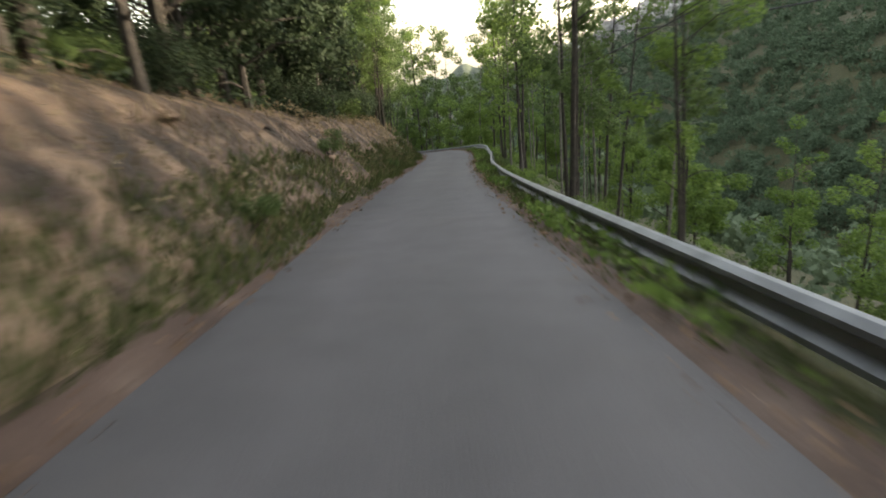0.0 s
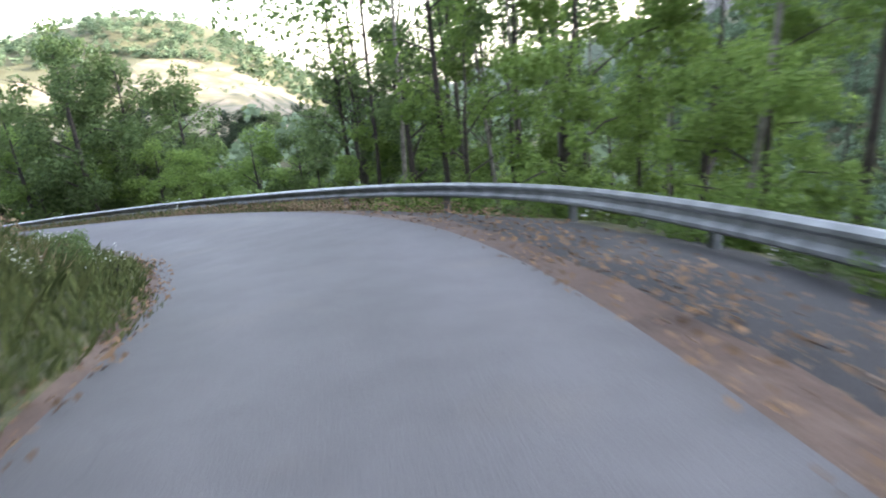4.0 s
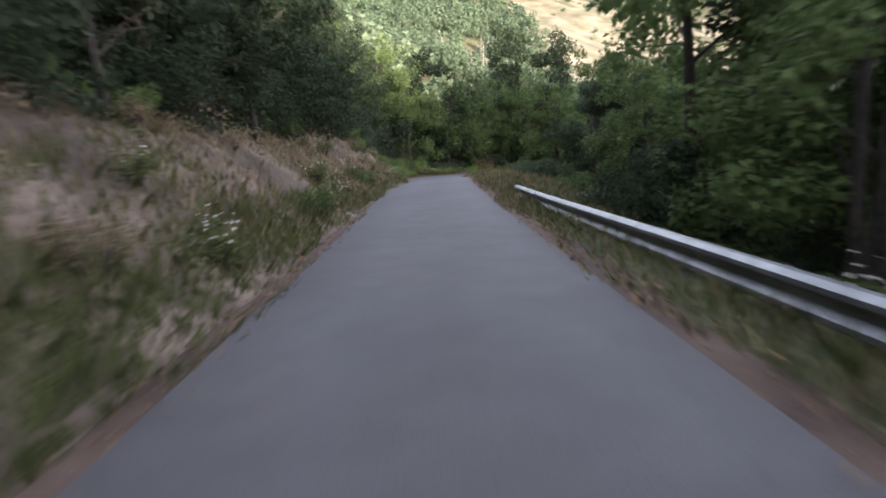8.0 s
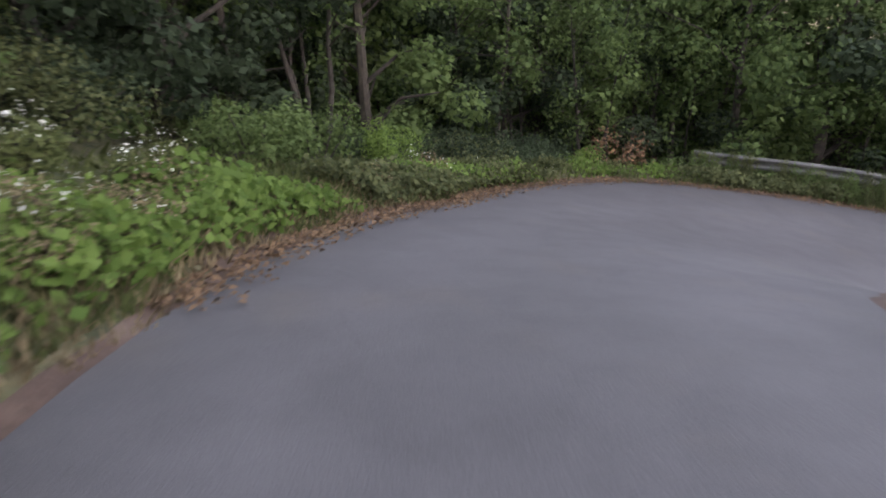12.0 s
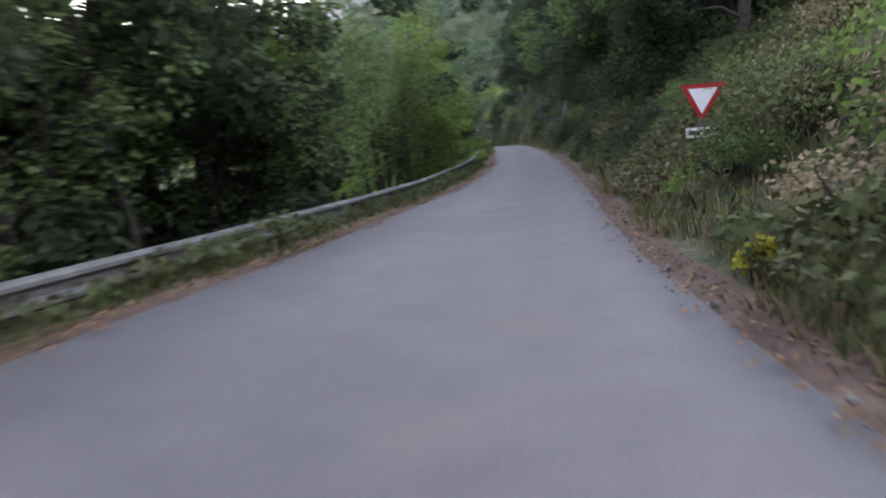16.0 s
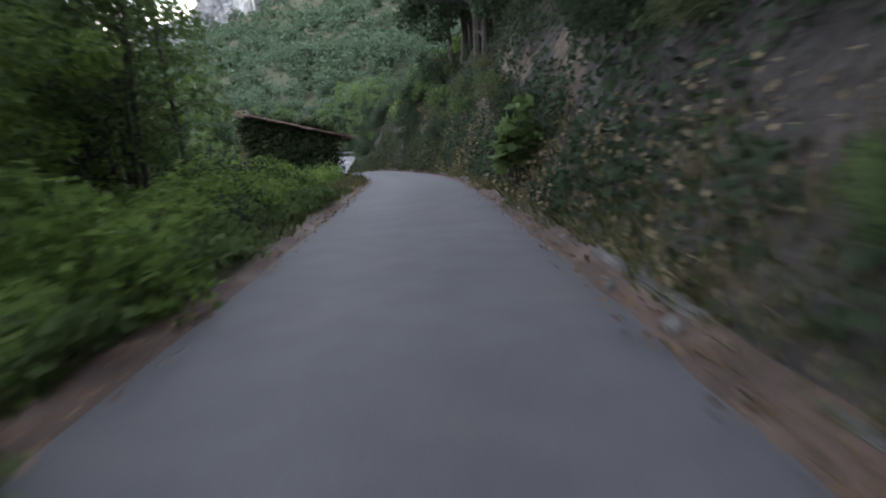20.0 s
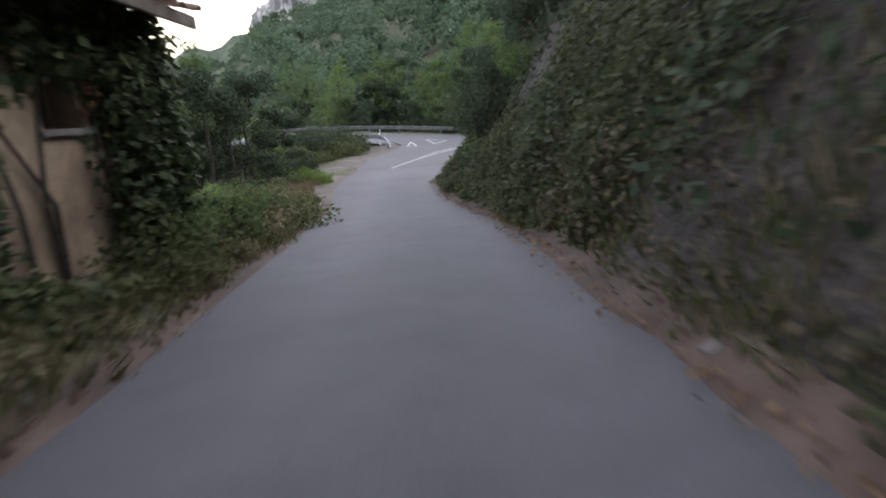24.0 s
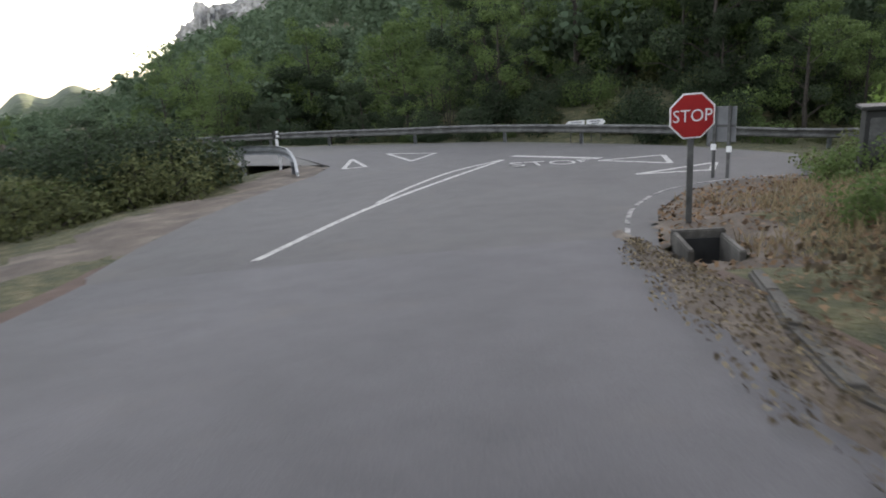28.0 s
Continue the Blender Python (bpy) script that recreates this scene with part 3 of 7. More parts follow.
LANE_END = 28.9
LANE_COLS = [-1, -0.75, -0.4, 0, 0.4, 0.75, 1]
lane = strip("road", lane_rows(LANE_COLS, 0.03, b=LANE_END, sink=0.03), ASPHALT, "narrow worn grey asphalt lane winding downhill")
lane_u = lane.data.attributes.new("across", "FLOAT", "POINT")
lane_u.data.foreach_set("value", [0.5 + 0.42 * c - 0.08 for _ in range(len(lane.data.vertices) // 7) for c in LANE_COLS])


def bank(name, sgn, label, mats, pick, reach=7.0, seed=1):
    """The verge and the slope beside the lane, with the relief of earth, stones and roots."""
    fine_i = np.arange(0, len(LINE) - 0.5, 0.5)
    every = np.arange(len(LINE))
    def finer(v):
        return np.stack([np.interp(fine_i, every, v[:, j]) for j in range(v.shape[1])], 1) if v.ndim > 1 else np.interp(fine_i, every, v)
    table, edge, line, side, secs = finer(PROF_R if sgn > 0 else PROF_L), finer(EDGE_R if sgn > 0 else EDGE_L), finer(LINE), finer(SIDE), finer(SEC)
    edge = edge + fbm(np.arange(len(edge)) * 0.4, 0 * edge, 1.1, seed + 5) * 0.12
    heading = np.unwrap(np.arctan2(np.gradient(line[:, 1]), np.gradient(line[:, 0])))
    step = np.linalg.norm(np.gradient(line[:, :2], axis=0), axis=1)
    bend = np.convolve(np.gradient(heading) / step, np.ones(17) / 17, "same") * sgn * -1
    ds = np.concatenate([np.linspace(-0.25, 2.6, 16), np.linspace(2.9, reach, 12)])
    verts, fine = [], []
    n = len(ds)
    for i in range(len(line)):
        lim = min(reach, max(1.2, 0.8 / max(bend[i], 1e-3) - edge[i])) if bend[i] > 0.02 else reach
        for j, d in enumerate(ds):
            e = d if d < 0 else d * lim / reach
            p = line[i] + side[i] * sgn * (edge[i] + e)
            z = p[2] + np.interp(max(e, 0), REACH, table[i])
            steep = (np.interp(max(e, 0) + 0.4, REACH, table[i]) - np.interp(max(e - 0.4, 0), REACH, table[i])) / 0.8
            fine.append((steep, e, i, j, lim))
            verts.append((p[0], p[1], z))
    v = np.array(verts)
    st = np.clip(np.abs([f[0] for f in fine]), 0, 2.5)
    e = np.array([f[1] for f in fine])
    grow = np.clip(e / (0.7 if sgn < 0 else 2.2), 0, 1) * (1.0 if sgn < 0 else 0.7)
    along = np.repeat(np.cumsum(step), n)
    rel = fbm(along, v[:, 2] * 1.4 + e, 1.6, seed) * 0.34 + fbm(along, v[:, 2] * 2 + e * 2, 0.5, seed + 1) * 0.16
    rel = rel * grow * (0.25 + np.clip(st, 0, 1.4))
    if sgn > 0:
        rel = np.where((np.repeat(secs, n) > 3.8) & (np.repeat(secs, n) < 5.8) & (e < 2.7), rel * 0.1, rel)
    out = np.repeat(side, n, 0) * sgn
    v = v + out * (rel * 0.8 * np.clip(st, 0, 1.5))[:, None]
    v[:, 2] += rel * 0.45 - 0.02 * (e < 0.01) + 0.02 * grow
    last = np.array([f[3] for f in fine]) == n - 1
    v[last, 2] -= 0.7
    faces, mi = [], []
    for i in range(len(line) - 1):
        if secs[i] > (28.6 if sgn > 0 else 29.2):
            break
        for j in range(n - 1):
            a = i * n + j
            q = (a, a + 1, a + n + 1, a + n)
            faces.append(q if sgn < 0 else q[::-1])
            mi.append(pick(secs[i], e[a], st[a], rel[a]))
    me = mesh(name, v, faces, mats, True)
    me.polygons.foreach_set("material_index", mi)
    return tagged(new(name, me), label, "bank", "", "structure")


def pick_left(sec, e, st, rel):
    if e < (0.1 if 4 < sec < 13 else 0.3):
        return 1
    return 2 if sec < 3.3 else 3 if 7.4 < sec < 12.3 else 0


def pick_right(sec, e, st, rel):
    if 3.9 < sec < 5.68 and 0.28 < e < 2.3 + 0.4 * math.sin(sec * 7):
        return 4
    if e < (0.9 if 4.2 < sec < 6.2 else 0.14 if 20 < sec < 26.6 else 0.3):
        return 1
    return 3 if 19 < sec < 26.6 else 0


bank("bank_left", -1, "roadside bank of bare ochre earth and dry grass", [SOIL, DIRT, EARTH, PINK], pick_left, seed=21)
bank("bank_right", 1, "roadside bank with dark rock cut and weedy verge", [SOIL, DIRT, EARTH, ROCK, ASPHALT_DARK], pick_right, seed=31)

# ---- the main road, bending round the junction ----
rows = []
for p, s in zip(far_line, far_side):
    rows.append([tuple(p + s * o + np.array((0, 0, 0.04 + 0.045 * o))) for o in (-0.2, 0.8, 2.4, 4.0, 5.6, 6.8)])
strip("main_road", rows, ASPHALT_MAIN, "grey asphalt main road curving past the junction")
APRON = [(-5.3, 199.2), (-4.3, 200.9), (-2.9, 202.9), (-1.2, 204.9), (1.4, 207.4), (2.8, 209.4), (3.6, 214.5), (7.5, 213.5), (10.3, 207.0), (11.6, 202.5), (10.8, 198.6), (7.5, 196.6), (6.1, 197.2), (4.6, 197.4), (2.8, 196.6), (1.0, 195.2), (-0.2, 194.0), (-1.4, 192.6), (-7.0, 195.9)]
bm = bmesh.new()
top = [bm.verts.new((x, y, J_PLANE[0] + J_PLANE[1] * x + J_PLANE[2] * y + 0.012)) for x, y in APRON]
low = [bm.verts.new((x, y, J_PLANE[0] + J_PLANE[1] * x + J_PLANE[2] * y - 0.4)) for x, y in APRON]
bm.faces.new(top)
for i in range(len(APRON)):
    bm.faces.new((top[i - 1], top[i], low[i], low[i - 1]))
tagged(part("junction_apron", bm, ASPHALT_MOUTH), "worn asphalt mouth of the lane at the junction", "road", "", "structure")


# ---- the weedy corner beside the lane's mouth ----
def inside(poly, x, y):
    hit_ = False
    for (ax, ay), (bx, by) in zip(poly, poly[1:] + poly[:1]):
        if (ay > y) != (by > y) and x < (bx - ax) * (y - ay) / (by - ay) + ax:
            hit_ = not hit_
    return hit_


CORNER = [(-1.5, 192.4), (-0.25, 194.0), (1.0, 195.2), (2.8, 196.6), (4.6, 197.4), (6.1, 197.2), (7.5, 196.6), (9.0, 196.9), (14.5, 196.2), (13, 188), (5, 187), (0.5, 189.2)]


def corner_z(x, y):
    """The corner's ground: level with the asphalt at its edge, a low mound behind."""
    d = np.sqrt([(x - ax) ** 2 + (y - ay) ** 2 for ax, ay in CORNER[:9]]).min(0)
    return J_PLANE[0] + J_PLANE[1] * x + J_PLANE[2] * y + 0.0 + 0.42 * np.clip((d - 0.9) / 3, 0, 1) + 0.05 * fbm(x, y, 0.8, 51) + 0.02 * fbm(x, y, 0.25, 52)


def corner_verge():
    xs, ys = np.arange(-2, 15, 0.2), np.arange(186.6, 198, 0.2)
    gx, gy = np.meshgrid(xs, ys)
    z = corner_z(gx.ravel(), gy.ravel())
    n = len(xs)
    faces, mi = [], []
    for r in range(len(ys) - 1):
        for c in range(n - 1):
            x, y = xs[c] + 0.1, ys[r] + 0.1
            if inside(CORNER, x, y) and math.hypot(x - J_CULVERT[0], y - J_CULVERT[1]) > 0.44:
                a = r * n + c
                faces.append((a, a + 1, a + n + 1, a + n))
                d = min(math.hypot(x - ax, y - ay) for ax, ay in CORNER[:9])
                mi.append(0 if d < 1.7 else 1)
    me = mesh("corner_verge", np.stack([gx.ravel(), gy.ravel(), z], 1), faces, [DUST, SOIL], True)
    me.polygons.foreach_set("material_index", mi)
    tagged(new("corner_verge", me), "low weedy mound of dirt and dry grass in the junction corner", "verge", "", "structure")


corner_verge()


SHOULDER = [(-7.0, 195.9), (-5.3, 199.2), (-4.3, 200.9), (-2.9, 202.9), (-1.2, 204.9), (1.4, 207.4), (2.9, 209.6), (2.4, 212.6), (-2.5, 216.8), (-10, 220.6), (-22, 224.5), (-26, 212), (-14, 198)]


def shoulder_z(x, y):
    d = np.sqrt([(x - ax) ** 2 + (y - ay) ** 2 for ax, ay in SHOULDER[:7]]).min(0)
    return J_PLANE[0] + J_PLANE[1] * x + J_PLANE[2] * y - 0.03 - 0.09 * np.clip(d - 1.5, 0, 7) + (0.05 * fbm(x, y, 0.9, 61) + 0.12 * fbm(x, y, 3.0, 62)) * np.clip(d / 3, 0, 1)


def stand_z(x, y):
    """The top of whatever ground lies at a place near the junction."""
    z = float(ground_z(x, y)[0])
    a, b = np.array([float(x)]), np.array([float(y)])
    if inside(SHOULDER, x, y):
        z = max(z, float(shoulder_z(a, b)[0]))
    if inside(CORNER, x, y):
        z = max(z, float(corner_z(a, b)[0]))
    return z


def shoulder():
    """The dirt shoulder and the low rough ground between the lane's mouth and the main road."""
    xs, ys = np.arange(-26, 3.2, 0.35), np.arange(195.5, 225, 0.35)
    gx, gy = [v.ravel() for v in np.meshgrid(xs, ys)]
    d = np.sqrt([(gx - ax) ** 2 + (gy - ay) ** 2 for ax, ay in SHOULDER[:7]]).min(0)
    z = shoulder_z(gx, gy)
    n = len(xs)
    faces, mi = [], []
    for r in range(len(ys) - 1):
        for c in range(n - 1):
            if inside(SHOULDER, xs[c] + 0.17, ys[r] + 0.17):
                a = r * n + c
                faces.append((a, a + 1, a + n + 1, a + n))
                mi.append(0 if d[a] < 2.4 else 1)
    me = mesh("shoulder", np.stack([gx, gy, z], 1), faces, [DUST, SOIL], True)
    me.polygons.foreach_set("material_index", mi)
    tagged(new("shoulder", me), "pale dirt shoulder beside the mouth of the lane", "shoulder", "", "structure")


shoulder()

# ---- guard rails ----
def w_beam(name, line, sgn, mat, parent, label=""):
    """A pressed steel beam with its two ribs, along a line; sgn: the side on which the traffic is."""
    shape = [(0.0, 0.155), (0.03, 0.15), (0.08, 0.115), (0.08, 0.075), (0.015, 0.03), (0.015, -0.03), (0.08, -0.075), (0.08, -0.115), (0.03, -0.15), (0.0, -0.155)]
    shape = shape + [(a - 0.012, b) for a, b in shape[::-1]]
    side = sideways(line)
    n = len(shape)
    verts = [p + s * sgn * a + np.array((0, 0, b)) for p, s in zip(line, side) for a, b in shape]
    faces = [(i * n + j, i * n + (j + 1) % n, (i + 1) * n + (j + 1) % n, (i + 1) * n + j) for i in range(len(line) - 1) for j in range(n)]
    faces += [tuple(range(n)), tuple((len(line) - 1) * n + j for j in range(n - 1, -1, -1))]
    ob = new(name, mesh(name, verts, faces, mat))
    ob.parent = parent
    return tagged(ob, label)


def post_mesh(tall=1.25):
    bm = bmesh.new()
    box(bm, (0.012, 0.1, tall), (-0.045, 0, -tall / 2), bevel=0.003)
    box(bm, (0.1, 0.012, tall), (0, -0.05, -tall / 2), bevel=0.003)
    box(bm, (0.1, 0.012, tall), (0, 0.05, -tall / 2), bevel=0.003)
    me = bpy.data.meshes.new("post")
    bm.to_mesh(me)
    bm.free()
    me.materials.append(STEEL)
    return me


POST = post_mesh()


def guard_rail(line, sgn, label, mat=STEEL, gap=4.0, posts=True, sag=0.0):
    thing = tagged(new("guard_rail"), label, "guard rail", "guard rails")
    w_beam("beam", line, sgn, mat, thing)
    if posts:
        run = np.concatenate([[0], np.cumsum(np.linalg.norm(np.diff(line, axis=0), axis=1))])
        side = sideways(line)
        for s in np.arange(0.4, run[-1], gap):
            i = int(np.argmin(np.abs(run - s)))
            p = line[i] - side[i] * sgn * 0.06
            ob = new("post", POST)
            ob.parent = thing
            ob.matrix_world = Matrix.Translation((p[0], p[1], p[2] + 0.12)) @ pose(0, 0, 0, 0, 0, math.degrees(math.atan2(side[i][1] * sgn, side[i][0] * sgn)))
    return thing


def beside(t0, t1, off, high, sgn):
    """A line along the lane from second t0 to t1: off metres beyond its edge, high above it. off may run over the stretch."""
    at = np.linspace(t0, t1, max(4, int(np.sum((SEC >= t0) & (SEC <= t1)))))
    u = np.linspace(0, 1, len(at))
    o = np.interp(u, np.linspace(0, 1, len(off)), off) if hasattr(off, "__len__") else off
    line, side = [np.stack([np.interp(at, SEC, v[:, j]) for j in range(3)], 1) for v in (LINE, SIDE)]
    p = line + side * ((np.interp(at, SEC, EDGE_R if sgn > 0 else EDGE_L) + o) * sgn)[:, None]
    p[:, 2] += np.interp(u, np.linspace(0, 1, len(high)), high) if hasattr(high, "__len__") else high
    return p


guard_rail(beside(-1, 9.35, (0.75, 0.75, 0.8, 0.95, 1.05, 1.8, 2.7, 2.3, 1.25, 1.05, 0.8), (0.1, 0.08, 0.04, 0.0, 0.08, 0.1, -0.13, -0.12, 0.05, 0.05, 0.06), 1), -1, "galvanised steel guard rail along the outer edge of the lane")
old_start = beside(16.3, 16.5, 0.5, 0.34, -1)[0]
hairpin_rail = spline([(-77.6, 99.4, -23.42), (-76.9, 99.9, -23.48), (-75.3, 101.2, -23.6), (-73.8, 102.8, -23.92), ((-73.8 + old_start[0]) / 2 - 0.5, (102.8 + old_start[1]) / 2 + 0.5, (-23.8 + old_start[2]) / 2), tuple(old_start)], 0.4)[0]
guard_rail(hairpin_rail, 1, "dull old guard rail round the hairpin, overgrown with brambles", STEEL_OLD)
guard_rail(beside(16.3, 19.95, (0.5, 1.0, 1.1, 1.05, 0.95, 0.9), (0.3, 0.13, 0.16, 0.2), -1), 1, "weathered guard rail above the wooded drop", STEEL_OLD)
far_rail = far_line.copy()
far_rail[:, 2] += 0.6
guard_rail(far_rail, 1, "long steel guard rail round the outside of the main road bend", STEEL_OLD)
near, _k = spline([(-24, 226, -43.0), (-10, 220, -43.2), (-3, 216.3, -43.2), (0.6, 213.6, -43.2), (1.9, 211.6, -43.2), (1.7, 209.8, -43.35), (1.1, 208.0, -43.62)], 0.5)
guard_rail(near, -1, "guard rail bent down into the ground at the junction corner")

# ---- plants ----
def leaf_cloud(rs, centres, count, size, flat=0.6, long=1.5):
    """Leaf blades as small diamonds round the given clump centres (x, y, z, radius)."""
    c = np.array(centres, float)
    w = c[:, 3] ** 2
    k = rs.choice(len(c), count, p=w / w.sum())
    d = rs.normal(size=(count, 3))
    d /= np.linalg.norm(d, axis=1)[:, None]
    p = c[k, :3] + d * (c[k, 3] * (0.45 + 0.55 * rs.rand(count) ** 0.6))[:, None] * np.array((1, 1, 0.8))
    up = rs.normal(size=(count, 3)) * flat + d * 0.7 + np.array((0, 0, 0.6))
    up /= np.linalg.norm(up, axis=1)[:, None]
    a = np.cross(up, rs.normal(size=(count, 3)))
    a /= np.linalg.norm(a, axis=1)[:, None]
    b = np.cross(up, a)
    s = (size * (0.6 + 0.8 * rs.rand(count)))[:, None]
    v = np.stack([p - a * s * long * 0.5, p - b * s * 0.5 - up * s * 0.12, p + a * s * long * 0.5, p + b * s * 0.5 - up * s * 0.12], 1).reshape(-1, 3)
    i = np.arange(count)[:, None] * 4
    return v, np.hstack([i, i + 1, i + 2, i + 3])


def tree(name, seed, tall, girth, crown_from, spread, leaves, size, leaf, bark, label, lean=0.05, stems=1, thin=0.5):
    """A tapered trunk with limbs, and a crown of leaf clumps with gaps between them. Stands at the origin."""
    rs = np.random.RandomState(seed)
    thing = tagged(new(name), label, "tree", "trees of the valley wood")
    bm = bmesh.new()
    clumps = []
    for q in range(stems):
        a0 = rs.rand() * 6.28
        off = np.array((math.cos(a0), math.sin(a0), 0)) * (0.0 if stems == 1 else 0.35 + 0.2 * rs.rand())
        dr = off * (1.5 / tall if stems > 1 else 0) + np.array((*(rs.normal(size=2) * lean), 0))
        h = tall * (1.0 if q == 0 else 0.75 + 0.25 * rs.rand())
        line = [np.array((0, 0, -0.5)) + off]
        for i in range(1, 9):
            line.append(off + dr * (h * i / 8) + np.array((*(rs.normal(size=2) * 0.05 * girth * 4), h * i / 8)))
        g = girth / math.sqrt(stems)
        tube(bm, line, [g * (1.25 if i == 0 else 1 - 0.85 * i / 8) for i in range(9)], 7)
        n = int(5 + tall * 0.8)
        for k in range(n):
            u = crown_from + (1 - crown_from) * (k + rs.rand()) / n
            base_p = off + dr * h * u + np.array((0, 0, h * u))
            az = rs.rand() * 6.283
            reach = spread * (0.35 + 0.65 * math.sin(math.pi * min(1, 0.15 + (u - crown_from) / (1 - crown_from) * 0.85))) * (0.6 + 0.6 * rs.rand())
            tip = base_p + np.array((math.cos(az) * reach, math.sin(az) * reach, reach * (0.15 + 0.5 * rs.rand())))
            mid = (base_p + tip) / 2 + np.array((0, 0, 0.12 * reach))
            r0 = g * (1 - 0.8 * u) * 0.45
            tube(bm, [base_p, mid, tip], [r0, r0 * 0.6, r0 * 0.2], 5)
            for f in (0.55, 0.8, 1.0):
                if rs.rand() < thin + 0.35:
                    clumps.append((*(base_p + (tip - base_p) * f + rs.normal(size=3) * 0.15 * spread), spread * (0.16 + 0.16 * rs.rand())))
        clumps.append((*(off + dr * h + np.array((0, 0, h))), spread * 0.3))
    part("trunk", bm, bark, thing)
    v, f = leaf_cloud(rs, clumps, leaves, size)
    ob = new("crown", mesh("crown", v, f, leaf))
    ob.parent = thing
    return thing


def bush(name, seed, wide, tall, leaves, size, leaf, label, stems=7, category="bush", flower=None):
    rs = np.random.RandomState(seed)
    thing = tagged(new(name), label, category, "roadside bushes")
    bm = bmesh.new()
    clumps = []
    for k in range(stems):
        az, r = rs.rand() * 6.283, wide * 0.5 * rs.rand() ** 0.5
        top = np.array((math.cos(az) * r, math.sin(az) * r, tall * (0.45 + 0.5 * rs.rand()) * (1 - 0.5 * (r / wide * 2) ** 2)))
        tube(bm, [np.array((top[0] * 0.25, top[1] * 0.25, -0.25)), top * (0.7, 0.7, 0.5), top], [0.02, 0.014, 0.006], 4)
        clumps.append((*(top * (1, 1, 0.85)), wide * (0.15 + 0.14 * rs.rand())))
        clumps.append((*(top * (0.9, 0.9, 0.4)), wide * (0.15 + 0.14 * rs.rand())))
    part("woody_stem", bm, BARK, thing)
    v, f = leaf_cloud(rs, clumps, leaves, size)
    v[:, 2] = np.maximum(v[:, 2], -0.15)
    ob = new("foliage", mesh("foliage", v, f, leaf))
    ob.parent = thing
    if flower:
        v, f = leaf_cloud(rs, [(c[0], c[1], c[2] + 0.25, c[3]) for c in clumps[::2]], flower, 0.045, 0.3, 1.0)
        ob = new("blossom", mesh("blossom", v, f, PETAL))
        ob.parent = thing
    return thing


TREES = {
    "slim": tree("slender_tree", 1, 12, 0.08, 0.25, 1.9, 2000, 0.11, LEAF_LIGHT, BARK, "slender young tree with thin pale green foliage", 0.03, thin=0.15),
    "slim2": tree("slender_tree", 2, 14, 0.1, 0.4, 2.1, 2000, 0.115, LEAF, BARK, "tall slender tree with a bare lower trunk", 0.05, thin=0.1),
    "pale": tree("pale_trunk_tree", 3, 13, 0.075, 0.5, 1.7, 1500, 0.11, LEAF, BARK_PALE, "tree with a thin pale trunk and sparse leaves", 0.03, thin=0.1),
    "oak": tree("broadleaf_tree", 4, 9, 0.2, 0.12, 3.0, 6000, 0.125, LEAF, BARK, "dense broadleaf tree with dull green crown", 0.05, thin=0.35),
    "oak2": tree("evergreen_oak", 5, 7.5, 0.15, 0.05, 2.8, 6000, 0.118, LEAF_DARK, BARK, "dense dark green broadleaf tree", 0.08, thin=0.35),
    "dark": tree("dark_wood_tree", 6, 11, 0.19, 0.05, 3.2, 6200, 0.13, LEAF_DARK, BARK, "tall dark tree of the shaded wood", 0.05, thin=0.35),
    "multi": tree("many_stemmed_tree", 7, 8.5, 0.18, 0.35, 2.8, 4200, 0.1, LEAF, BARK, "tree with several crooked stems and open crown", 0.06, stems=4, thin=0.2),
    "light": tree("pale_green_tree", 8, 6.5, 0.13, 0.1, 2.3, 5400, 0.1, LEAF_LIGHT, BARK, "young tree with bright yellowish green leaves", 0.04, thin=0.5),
}
BUSHES = {
    "bramble": bush("bramble_bush", 11, 2.0, 0.95, 2500, 0.05, BRAMBLE, "tangled green bramble bush", 14),
    "fern": bush("green_bush", 12, 1.5, 1.1, 2300, 0.051, LEAF, "leafy green bush on the verge", 10),
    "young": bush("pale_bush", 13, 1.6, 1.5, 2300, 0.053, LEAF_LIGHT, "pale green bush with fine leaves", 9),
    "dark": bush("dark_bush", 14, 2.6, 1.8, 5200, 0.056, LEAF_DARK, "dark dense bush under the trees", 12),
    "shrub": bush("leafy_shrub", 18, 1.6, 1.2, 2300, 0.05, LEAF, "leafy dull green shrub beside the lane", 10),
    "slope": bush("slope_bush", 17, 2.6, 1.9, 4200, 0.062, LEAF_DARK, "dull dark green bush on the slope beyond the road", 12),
    "weeds": bush("flowering_weeds", 15, 1.2, 0.6, 800, 0.045, GRASS, "green weeds with small white flower heads", 10, "weeds", 34),
    "straw": bush("dry_weeds", 16, 1.2, 0.75, 800, 0.04, DRY, "dry straw-coloured weeds", 12, "weeds"),
}


def put(thing, x, y, z, size, turn, lean=0.0):
    s = Matrix.Diagonal((size, size, size, 1))
    ob = copy_thing(thing, Matrix())
    ob.matrix_basis = pose(x, y, z, lean, lean * 0.5, turn) @ s
    return ob


SOWN = random.Random(5)


